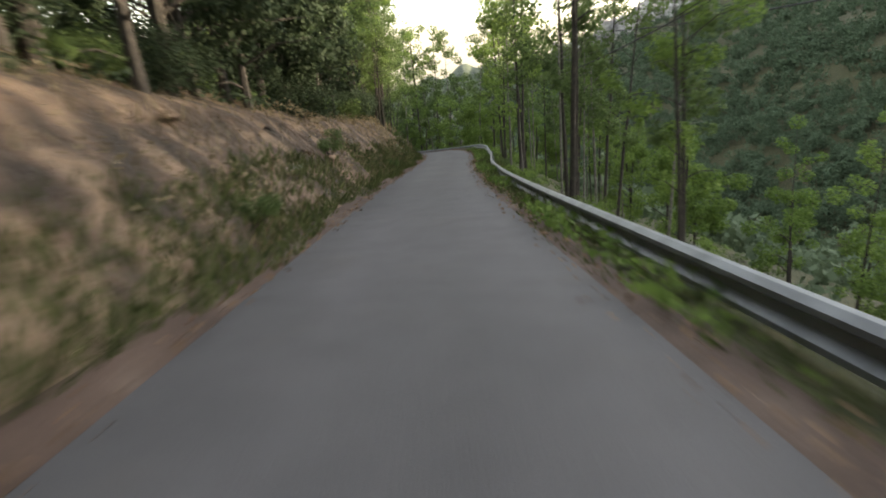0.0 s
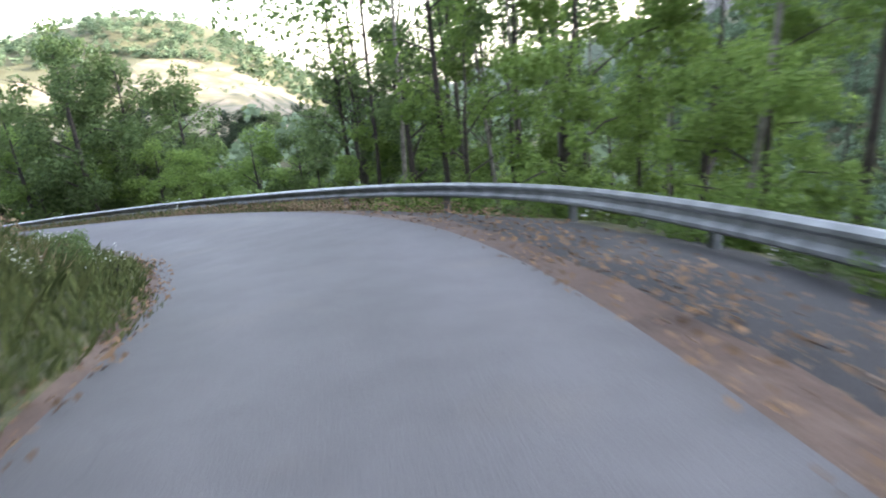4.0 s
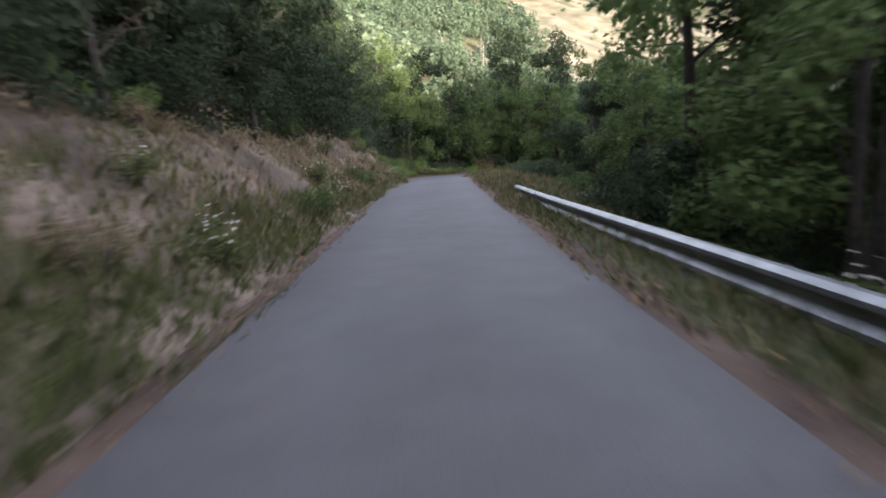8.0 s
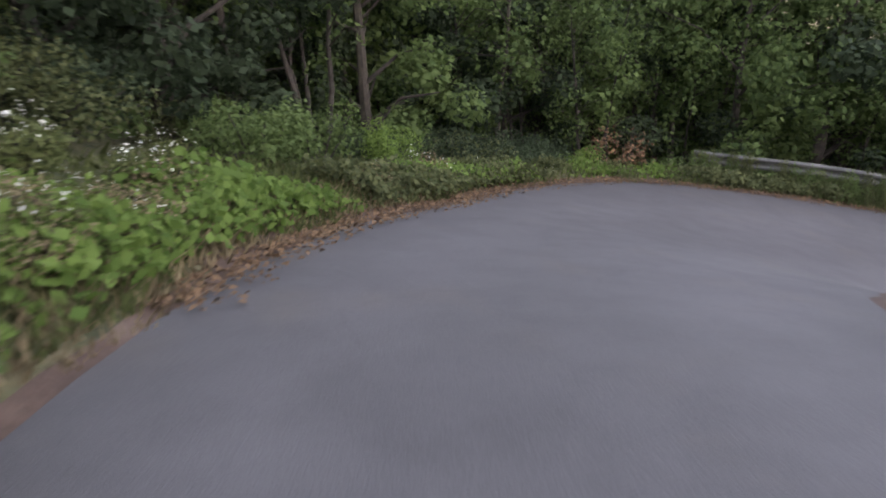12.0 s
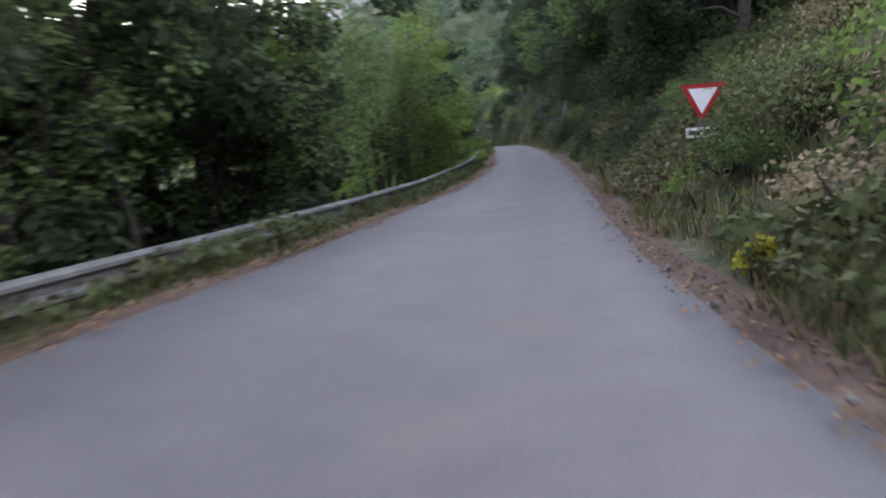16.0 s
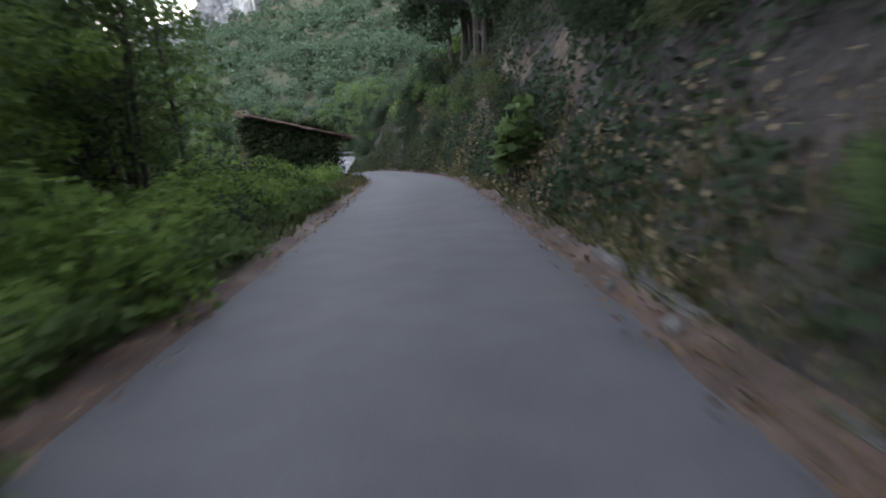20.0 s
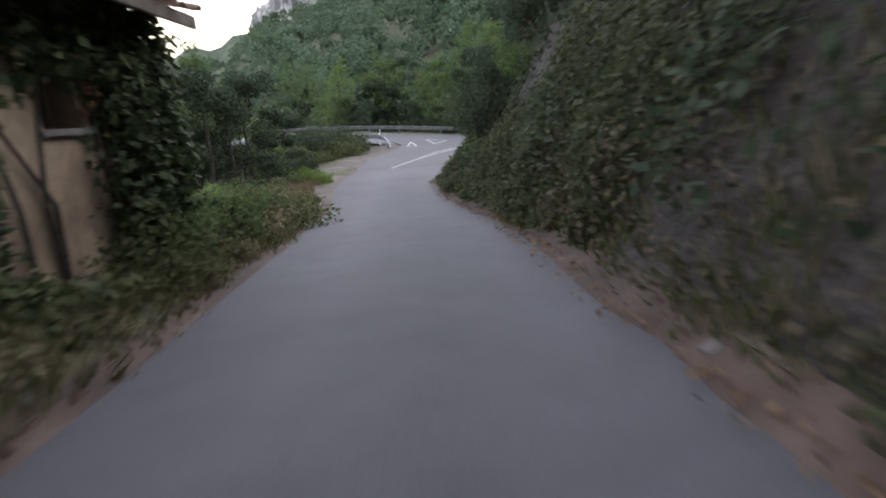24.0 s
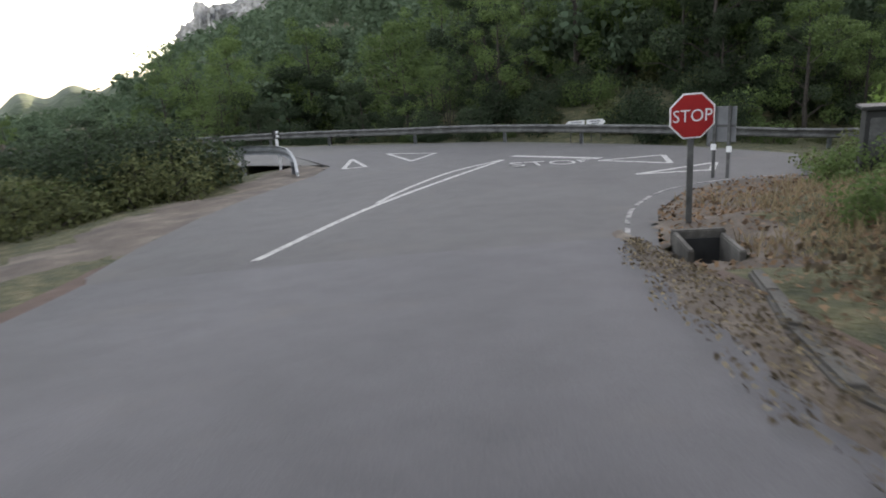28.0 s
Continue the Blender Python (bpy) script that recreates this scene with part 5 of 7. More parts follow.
for src in (*TREES.values(), *BUSHES.values()):
    for ob in (src, *src.children_recursive):
        bpy.data.objects.remove(ob)


def crown_shapes(rs, leaves, size=0.26):
    """A few far crowns of unit size: lobes of leaf sprays."""
    out = []
    for _ in range(8):
        lobes = [(*(rs.normal(size=3) * (0.42, 0.42, 0.3) + (0, 0, 0.75)), 0.3 + 0.25 * rs.rand()) for _ in range(7)]
        v, f = leaf_cloud(rs, lobes, leaves, size, 0.5, 1.3)
        out.append(v)
    return out


def far_wood():
    """The woods on the far hillsides: many small crowns, too far to tell apart."""
    rs = np.random.RandomState(9)
    n = 90000
    r, b = 66 + 420 * rs.rand(n) ** 0.8, np.radians(rs.rand(n) * 170 - 85)
    x, y = -30 - r * np.sin(b), 110 + r * np.cos(b)
    deg = np.degrees(b)
    d = np.sqrt((x[:, None] - LINE[::6, 0]) ** 2 + (y[:, None] - LINE[::6, 1]) ** 2).min(1)
    rail = np.sqrt((x[:, None] - far_line[::2, 0]) ** 2 + (y[:, None] - far_line[::2, 1]) ** 2).min(1)
    keep = (d > 20) & (rail > 9.0) & ~((deg > 0) & (deg < 12) & (r < 150) & (rs.rand(n) < 0.7)) & ~((deg > -22) & (deg < 8) & (r < 130))
    bare = (deg > 16) & (deg < 64) & (r > 80) & (r < 300)
    keep &= ~(bare & (rs.rand(n) < 0.86))
    keep &= rs.rand(n) < np.clip(1.25 - r / 420, 0.3, 1)
    i = np.where(keep)[0][:7000]
    z = ground_z(x[i], y[i])
    near, mid, far = crown_shapes(rs, 380, 0.12), crown_shapes(rs, 200, 0.18), crown_shapes(rs, 80, 0.24)
    verts = []
    for q, k in enumerate(i):
        s = (1.9 + 1.7 * rs.rand()) * (1 if r[k] < 240 else 1.25)
        if bare[k]:
            s *= 0.4
        elif -13 < deg[k] < 14 and r[k] < 400:
            s *= 0.5
        v = (near if r[k] < 160 else mid if r[k] < 240 else far)[rs.randint(8)]
        t = rs.rand() * 6.283
        c_, s_ = math.cos(t) * s, math.sin(t) * s
        verts.append(np.stack([v[:, 0] * c_ - v[:, 1] * s_ + x[k], v[:, 0] * s_ + v[:, 1] * c_ + y[k], v[:, 2] * s * 1.15 + z[q] - 0.2], 1))
    v = np.concatenate(verts)
    ob = new("far_wood", mesh("far_wood", v, np.arange(len(v)).reshape(-1, 4), LEAF_HAZED))
    tagged(ob, "dense mixed wood covering the far hillsides", "wood", "", "stuff")


far_wood()


def valley_wood():
    """The wood on the slopes between and behind the lane's two legs."""
    rs = np.random.RandomState(29)
    x, y = -190 + 300 * rs.rand(16000), -60 + 330 * rs.rand(16000)
    d = np.sqrt((x[:, None] - LINE[::5, 0]) ** 2 + (y[:, None] - LINE[::5, 1]) ** 2).min(1)
    rail = np.sqrt((x[:, None] - far_line[::2, 0]) ** 2 + (y[:, None] - far_line[::2, 1]) ** 2).min(1)
    deg, r = np.degrees(np.arctan2(-x - 30, y - 110)), np.hypot(x + 30, y - 110)
    ok = (d > 17) & (rail > 9) & ~((deg > 12) & (deg < 66) & (r > 55)) & ~((np.abs(deg) < 85) & (r > 66)) & (np.hypot(x + 25, y - 165) > 16) & ~((x > -32) & (x < 2) & (y > 180))
    ok &= ~((x > 0) & (y > -20) & (y < 60) & (x < 60) & (rs.rand(len(x)) < 0.75))
    i = np.where(ok)[0][:3600]
    z = ground_z(x[i], y[i])
    shapes = crown_shapes(rs, 60)
    verts = []
    for q, k in enumerate(i):
        s, t = 1.8 + 1.5 * rs.rand(), rs.rand() * 6.283
        v, c_, s_ = shapes[rs.randint(8)], math.cos(t) * s, math.sin(t) * s
        verts.append(np.stack([v[:, 0] * c_ - v[:, 1] * s_ + x[k], v[:, 0] * s_ + v[:, 1] * c_ + y[k], v[:, 2] * s * 1.15 + z[q] - 0.2], 1))
    v = np.concatenate(verts)
    tagged(new("valley_wood", mesh("valley_wood", v, np.arange(len(v)).reshape(-1, 4), LEAF_HAZED)), "mixed wood on the slopes around the lane", "wood", "", "stuff")


valley_wood()


def undergrowth():
    """Low growth under the trees, between the verges and the far wood."""
    rs = np.random.RandomState(19)
    k = rs.randint(0, len(LINE), 60000)
    side = np.where(rs.rand(60000) < 0.5, -1, 1)
    off = np.where(side > 0, EDGE_R[k], EDGE_L[k]) + 3.6 + 24 * rs.rand(60000) ** 1.4
    p = LINE[k, :2] + SIDE[k, :2] * (side * off)[:, None] + rs.normal(size=(60000, 2)) * 0.5
    gap = np.full(len(p), 99.0)
    for c in range(0, len(p), 5000):
        q = p[c:c + 5000]
        gap[c:c + 5000] = (np.hypot(q[:, :1] - LINE[::2, 0], q[:, 1:] - LINE[::2, 1]) - np.maximum(EDGE_L, EDGE_R)[::2]).min(1)
    hl = math.cos(radians(HOUSE[3])), math.sin(radians(HOUSE[3]))
    lx, ly = (p[:, 0] - HOUSE[0]) * hl[0] + (p[:, 1] - HOUSE[1]) * hl[1], -(p[:, 0] - HOUSE[0]) * hl[1] + (p[:, 1] - HOUSE[1]) * hl[0]
    rail = np.sqrt((p[:, :1] - far_line[::2, 0]) ** 2 + (p[:, 1:] - far_line[::2, 1]) ** 2).min(1)
    ok = (gap > 3.2) & ~((lx > -HOUSE_LONG - 1.5) & (lx < 1) & (ly > -0.5) & (ly < 7)) & (rail > 8.5) & (np.hypot(p[:, 0] - 4, p[:, 1] - 201) > 12)
    p = p[ok][:30000]
    n = len(p)
    z = ground_z(p[:, 0], p[:, 1])
    m = fbm(p[:, 0], p[:, 1], 2.2, 23)
    c = np.stack([p[:, 0], p[:, 1], z + np.clip(0.25 + 0.5 * m, 0.02, 1.0) * (0.4 + 0.6 * rs.rand(n)), np.full(n, 0.3)], 1)
    v, f = leaf_cloud(rs, c, n * 5, 0.17, 0.6, 1.4)
    tagged(new("undergrowth", mesh("undergrowth", v, f, LEAF)), "low green undergrowth on the wood floor", "undergrowth", "", "stuff")


undergrowth()


def bank_point(sec, side, off):
    """Places on the roadside slope, off metres beyond the lane's edge (arrays)."""
    c = [np.interp(sec, SEC, LINE[:, j]) for j in range(3)]
    s = [np.interp(sec, SEC, SIDE[:, j]) for j in range(2)]
    e = np.interp(sec, SEC, EDGE_R if side > 0 else EDGE_L) + off
    table = PROF_R if side > 0 else PROF_L
    cols = np.stack([np.interp(sec, SEC, table[:, j]) for j in range(len(REACH))], 1)
    r = np.array(REACH)
    o = np.maximum(off, 0)
    j = np.clip(np.searchsorted(r, o, side="right") - 1, 0, len(r) - 2)
    k = np.arange(len(sec))
    z = c[2] + cols[k, j] + (cols[k, j + 1] - cols[k, j]) * (o - r[j]) / (r[j + 1] - r[j])
    return np.stack([c[0] + s[0] * side * e, c[1] + s[1] * side * e, z], 1), np.stack([s[0] * side, s[1] * side, 0 * e], 1)


def creepers(name, mat, spans, label, size, seed, patchy=0.0):
    """Brambles and ivy lying over a slope: leaves in mounds, with bare patches between."""
    rs = np.random.RandomState(seed)
    allv = []
    for t0, t1, side, near, far, count in spans:
        sec, off = t0 + (t1 - t0) * rs.rand(count), near + (far - near) * rs.rand(count)
        p, out = bank_point(sec, side, off)
        m = fbm(p[:, 0] + p[:, 2] * 0.7, p[:, 1] - p[:, 2] * 0.6, 1.5, seed)
        ok = m > patchy - 0.25 * rs.rand(count)
        p, out, m, sec, off = p[ok], out[ok], m[ok], sec[ok], off[ok]
        n = len(p)
        lift = np.clip(0.3 + 0.45 * m, 0.08, 0.8) * (0.5 + 0.5 * rs.rand(n)) * np.clip((off - near) / 0.5 + 0.55, 0, 1)
        p = p - out * lift[:, None] * 0.8 + np.array((0, 0, 1.0)) * lift[:, None] * 0.7 + rs.normal(size=(n, 3)) * 0.04
        up = rs.normal(size=(n, 3)) * 0.55 - out * 0.5 + np.array((0, 0, 0.6))
        up /= np.linalg.norm(up, axis=1)[:, None]
        a = np.cross(up, rs.normal(size=(n, 3)))
        a /= np.linalg.norm(a, axis=1)[:, None]
        b = np.cross(up, a)
        s = (size * (0.5 + rs.rand(n)))[:, None]
        allv.append(np.stack([p - a * s * 0.7, p - b * s * 0.5 - up * s * 0.1, p + a * s * 0.7, p + b * s * 0.5 - up * s * 0.1], 1).reshape(-1, 3))
    v = np.concatenate(allv)
    tagged(new(name, mesh(name, v, np.arange(len(v)).reshape(-1, 4), mat)), label, "creepers", "", "stuff")


# brambles on the cut carry their shade in the darker leaf colour
creepers("rock_brambles", BRAMBLE_SHADED, [(23.2, 27.0, 1, 0.5, 6.0, 90000), (22.6, 26.9, 1, 0.16, 1.5, 40000), (26.8, 28.1, 1, 0.8, 3.5, 20000)], "dark brambles hanging over the rock cut", 0.052, 47, 0.05)
creepers("bramble_cover", BRAMBLE, [(15.8, 19.4, 1, 0.5, 6.5, 48000), (13.7, 16.5, -1, 0.35, 2.0, 26000), (16.2, 18.8, -1, 0.5, 1.0, 3000), (16.2, 18.8, -1, 1.4, 3.0, 7000), (24.0, 25.9, -1, 0.6, 4.0, 9000), (25.5, 26.35, -1, 1.0, 4.0, 4500), (15.9, 18.4, 1, 0.8, 6.0, 20000)], "tangled brambles spread over the bank", 0.062, 41, 0.05)
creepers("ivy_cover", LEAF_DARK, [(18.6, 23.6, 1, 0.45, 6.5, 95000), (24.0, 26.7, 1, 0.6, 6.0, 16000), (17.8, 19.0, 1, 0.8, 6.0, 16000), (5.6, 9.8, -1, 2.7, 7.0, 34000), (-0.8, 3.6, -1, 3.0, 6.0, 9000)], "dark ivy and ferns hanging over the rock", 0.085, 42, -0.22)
creepers("withered_growth", WITHERED, [(22.6, 26.9, 1, 0.25, 5.0, 16000), (20.2, 26.6, 1, 0.3, 0.9, 4000), (26.8, 28.6, 1, 0.9, 3.0, 6000)], "withered brown growth hanging on the rock", 0.045, 46, 0.1)
creepers("dry_growth", DRY, [(-0.8, 3.6, -1, 0.9, 3.2, 12000), (8.4, 12.3, -1, 0.5, 5.5, 10000), (5.4, 8.6, -1, 1.6, 3.6, 5000), (24.0, 26.5, -1, 0.4, 4.0, 11000), (15.8, 19.0, 1, 0.5, 4.5, 7000), (19.0, 22.6, 1, 0.3, 1.4, 3000)], "withered brown growth among the brambles", 0.05, 45, 0.1)
creepers("verge_weeds", LEAF_LIGHT, [(-0.8, 3.8, 1, 0.3, 1.9, 9000), (15.8, 17.6, 1, 0.8, 4.0, 5000), (12.2, 16.2, -1, 0.4, 1.7, 12000)], "bright green weeds along the lane edge", 0.07, 44, 0.0)
creepers("green_cover", LEAF, [(19.2, 20.0, -1, 1.3, 3.2, 5000), (20.0, 21.4, -1, 0.5, 3.0, 12000), (26.3, 27.2, 1, 0.6, 4.0, 4000)], "leafy green growth along the verge", 0.09, 43, 0.0)

# ---- signs and markings ----
def plate(bm, outline, thick, z=0.0):
    """A flat plate in the x-z plane with the given outline, thick along y."""
    a = [bm.verts.new((x, -thick / 2, y + z)) for x, y in outline]
    b = [bm.verts.new((x, thick / 2, y + z)) for x, y in outline]
    n = len(a)
    bm.faces.new(a[::-1])
    bm.faces.new(b)
    for i in range(n):
        bm.faces.new((a[i], a[(i + 1) % n], b[(i + 1) % n], b[i]))


def ngon(r, n, turn=0.0):
    return [(r * math.cos(turn + 6.28319 * k / n), r * math.sin(turn + 6.28319 * k / n)) for k in range(n)]


def letters(text, size, mat, parent, m, name="lettering", thick=0.002, wide=1.0):
    cu = bpy.data.curves.new(name, "FONT")
    cu.body, cu.size, cu.extrude, cu.align_x, cu.align_y = text, size, thick, "CENTER", "CENTER"
    cu.resolution_u = 3
    tmp = new(name, cu)
    me = bpy.data.meshes.new_from_object(tmp.evaluated_get(bpy.context.evaluated_depsgraph_get()))
    bpy.data.objects.remove(tmp)
    me.materials.clear()
    me.materials.append(mat)
    me.name = name
    ob = new(name, me)
    ob.parent = parent
    ob.matrix_local = m @ Matrix.Diagonal((wide, 1, 1, 1))
    return ob


def stop_sign(x, y, z, yaw):
    thing = holder("stop_sign", pose(x, y, z, 0, 0, yaw), "red octagonal stop sign on a grey steel post", "road sign")
    bm = bmesh.new()
    box(bm, (0.08, 0.04, 2.3), (0, 0.03, 0.78), bevel=0.008)
    part("post", bm, STEEL_OLD, thing)
    r = 0.325
    for nm, rad, off, mat, th in (("white_rim", r, 0.0, WHITE, 0.012), ("red_face", r * 0.93, -0.008, RED, 0.008)):
        bm = bmesh.new()
        plate(bm, ngon(rad, 8, math.pi / 8), th, 1.64)
        bmesh.ops.translate(bm, verts=bm.verts, vec=(0, off, 0))
        part(nm, bm, mat, thing)
    bm = bmesh.new()
    plate(bm, ngon(r * 0.97, 8, math.pi / 8), 0.006, 1.64)
    bmesh.ops.translate(bm, verts=bm.verts, vec=(0, 0.012, 0))
    part("grey_back", bm, GREY, thing)
    letters("STOP", 0.235, WHITE, thing, pose(0, -0.016, 1.635, 90, 0, 0), wide=0.95)


def yield_sign(x, y, z, yaw):
    thing = holder("give_way_sign", pose(x, y, z, 0, 0, yaw), "white triangular give way sign with a red border", "road sign")
    bm = bmesh.new()
    box(bm, (0.07, 0.04, 2.2), (0, 0.03, 0.7), bevel=0.008)
    part("post", bm, STEEL_OLD, thing)
    for nm, rad, off, mat in (("red_border", 0.36, 0.0, RED), ("white_face", 0.235, -0.008, WHITE)):
        bm = bmesh.new()
        plate(bm, ngon(rad, 3, -math.pi / 2), 0.01, 1.62)
        bmesh.ops.translate(bm, verts=bm.verts, vec=(0, off, 0))
        part(nm, bm, mat, thing)
    bm = bmesh.new()
    box(bm, (0.42, 0.012, 0.14), (0, -0.002, 1.12), bevel=0.004)
    panel = part("distance_plate", bm, WHITE, thing)
    for k, w in enumerate((0.16, 0.14)):
        bm = bmesh.new()
        box(bm, (w, 0.004, 0.06), (-0.09 + 0.19 * k, -0.011, 1.12))
        part("dark_bar", bm, BLACK, panel)


def sign_back(x, y, z, yaw):
    thing = holder("sign_panel", pose(x, y, z, 0, 0, yaw), "grey back of a tall road sign panel on two posts", "road sign")
    bm = bmesh.new()
    plate(bm, [(-0.27, 0.78), (0.27, 0.78), (0.27, 1.48), (-0.2, 1.48), (-0.27, 1.36)], 0.03)
    part("panel", bm, GREY, thing)
    for sx in (-0.13, 0.15):
        bm = bmesh.new()
        box(bm, (0.06, 0.05, 1.95), (sx, -0.045, 0.52), bevel=0.006)
        part("post", bm, STEEL_OLD, thing)
    bm = bmesh.new()
    box(bm, (0.5, 0.03, 0.05), (0, -0.03, 1.1), bevel=0.005)
    part("crossbar", bm, STEEL_OLD, thing)
    bm = bmesh.new()
    box(bm, (0.1, 0.03, 0.12), (-0.13, -0.08, 0.68), bevel=0.004)
    box(bm, (0.1, 0.03, 0.12), (0.17, -0.08, 0.64), bevel=0.004)
    part("white_tag", bm, WHITE, thing)


def direction_signs(x, y, z, yaw):
    for sx, flip in ((-0.75, -1), (0.75, 1)):
        thing = holder("direction_sign", pose(x, y, z, 0, 0, yaw) @ Matrix.Diagonal((0.53, 0.53, 0.53, 1)) @ Matrix.Translation((sx, 0, 0)), "pale arrow-shaped direction sign above the guard rail", "road sign", "direction signs")
        bm = bmesh.new()
        pts = [(-0.68, 1.05), (0.5, 1.05), (0.7, 1.25), (0.5, 1.45), (-0.68, 1.45)]
        plate(bm, pts if flip > 0 else [(-a, b) for a, b in pts[::-1]], 0.03)
        board = part("board", bm, WHITE, thing)
        for k, w in enumerate((0.8, 0.55)):
            bm = bmesh.new()
            box(bm, (w, 0.006, 0.07), (-0.08 * flip, -0.019, 1.32 - 0.15 * k))
            part("grey_bar", bm, GREY, board)
        for px in (-0.35, 0.35):
            bm = bmesh.new()
            box(bm, (0.06, 0.04, 2.3), (px, 0.04, 0.25), bevel=0.006)
            part("post", bm, STEEL_OLD, thing)


def marker_post(x, y, z, yaw):
    thing = holder("marker_post", pose(x, y, z, 0, 0, yaw) @ Matrix.Diagonal((0.72, 0.72, 0.72, 1)), "white roadside marker post with a black and white board", "marker post")
    bm = bmesh.new()
    box(bm, (0.14, 0.1, 1.9), (0, 0.02, 0.55), bevel=0.02)
    part("post", bm, WHITE, thing)
    bm = bmesh.new()
    box(bm, (0.34, 0.03, 0.42), (0, -0.05, 1.6), bevel=0.006)
    board = part("board", bm, BLACK, thing)
    for dx, dz in ((0.06, 0.1), (0.06, -0.08)):
        bm = bmesh.new()
        box(bm, (0.13, 0.01, 0.12), (dx, -0.068, 1.6 + dz))
        part("white_mark", bm, WHITE, board)


def utility_pole(x, y, z):
    thing = holder("utility_pole", pose(x, y, z), "bare wooden utility pole beside the fields", "pole")
    bm = bmesh.new()
    tube(bm, [(0, 0, -0.6), (0, 0, 2.4), (0.05, 0, 4.6)], [0.14, 0.12, 0.09], 10)
    part("shaft", bm, WOOD, thing)
    bm = bmesh.new()
    box(bm, (1.2, 0.09, 0.1), (0, 0.1, 4.3), bevel=0.01)
    part("crossarm", bm, WOOD, thing)


def white_box(x, y, z):
    thing = holder("utility_cabinet", pose(x, y, z, 0, 0, 20), "small white utility cabinet in the field", "cabinet")
    bm = bmesh.new()
    box(bm, (0.9, 0.5, 1.2), (0, 0, 0.55), bevel=0.03)
    part("body", bm, WHITE, thing)
    bm = bmesh.new()
    box(bm, (0.7, 0.02, 0.9), (0, -0.262, 0.55), bevel=0.004)
    part("door", bm, GREY, thing)


stop_sign(*J_STOP, J_YAW - 4)
sign_back(*J_BACK, J_YAW - 40)
direction_signs(*J_DIR, J_YAW - 6)
marker_post(*J_MARK, J_YAW + 12)
utility_pole(*J_POLE)
white_box(*J_BOX)
ys = at_lane(17.25, 2.55)
yield_sign(ys[0], ys[1], lane_z(17.25) + 0.05, -40)


def on_plane(x, y):
    """Height of the junction's asphalt."""
    a, b, c = J_PLANE
    return a + b * x + c * y


def painted(name, outlines, label, lift=0.012, thick=0.006, mat=PAINT):
    """White paint on the asphalt, as thin slabs with the given outlines."""
    bm = bmesh.new()
    for o in outlines:
        top = [bm.verts.new((x, y, on_plane(x, y) + lift + thick)) for x, y in o]
        low = [bm.verts.new((x, y, on_plane(x, y) + lift - 0.004)) for x, y in o]
        bm.faces.new(top)
        for i in range(len(o)):
            bm.faces.new((top[i - 1], top[i], low[i], low[i - 1]))
    return tagged(part(name, bm, mat), label, "road marking", "road markings", "structure")


def stroke(points, wide):
    """Outlines of a painted line through the points."""
    p = np.array(points, float)
    d = np.gradient(p, axis=0)
    d /= np.linalg.norm(d, axis=1)[:, None]
    s = np.stack([d[:, 1], -d[:, 0]], 1) * wide / 2
    return [[tuple(p[i] - s[i]), tuple(p[i] + s[i]), tuple(p[i + 1] + s[i + 1]), tuple(p[i + 1] - s[i + 1])] for i in range(len(p) - 1)]


def smooth2(points, step=0.6):
    return [tuple(p[:2]) for p in spline([(a, b, 0) for a, b in points], step)[0]]


painted("centre_line", stroke(smooth2(J_LINE), 0.12) + stroke(smooth2(J_LINE2), 0.1), "worn white centre line widening towards the junction")
painted("stop_line", stroke(J_STOPLINE, 0.3), "worn white stop line across the lane mouth")
painted("edge_line", [o for k, o in enumerate(stroke(smooth2(J_EDGE, 0.22), 0.075)) if (k * 7) % 11 not in (1, 3)], "worn white edge line curving round the junction corner", mat=PAINT_FADED)
for tri_pts in J_TRIANGLES:
    t3 = tri_pts + tri_pts[:1]
    painted("give_way_triangle", [o for i in range(3) for o in stroke(t3[i:i + 2], 0.14)], "worn white give way triangle on the asphalt")
stop_text = letters("STOP", 1.0, PAINT, None, Matrix(), "road_lettering", 0.003)
stop_text.matrix_world = Matrix.Translation((*J_WORD, on_plane(*J_WORD) + 0.03)) @ pose(0, 0, 0, math.degrees(math.atan(J_PLANE[2])), -math.degrees(math.atan(J_PLANE[1])), J_YAW) @ Matrix.Diagonal((1.0, 1.25, 1, 1))
tagged(stop_text, "worn white painted word on the asphalt", "road marking", "road markings", "structure")

# ---- the open culvert beside the stop sign, and the concrete gutter that runs to it ----
def culvert(x, y, z, yaw):
    thing = holder("culvert", pose(x, y, z, 0, 0, yaw) @ Matrix.Diagonal((0.52, 0.7, 0.9, 1)), "open concrete culvert box in the dry verge", "culvert")
    for nm, size, at in (("side_wall", (0.14, 1.1, 0.7), (-0.55, 0, -0.2)), ("side_wall", (0.14, 1.1, 0.7), (0.55, 0, -0.24)), ("back_wall", (1.24, 0.14, 0.7), (0, 0.6, -0.18))):
        bm = bmesh.new()
        box(bm, size, at, bevel=0.02)
        part(nm, bm, KERB_GREY, thing)
    # black slabs on floor and back wall stand in for the hole's shade
    bm = bmesh.new()
    box(bm, (0.96, 1.04, 0.05), (0, 0, -0.5))
    part("wet_floor", bm, BLACK, thing)
    bm = bmesh.new()
    box(bm, (0.95, 0.03, 0.55), (0, 0.51, -0.22))
    part("dark_mouth", bm, BLACK, thing)


culvert(*J_CULVERT, J_YAW - 8)


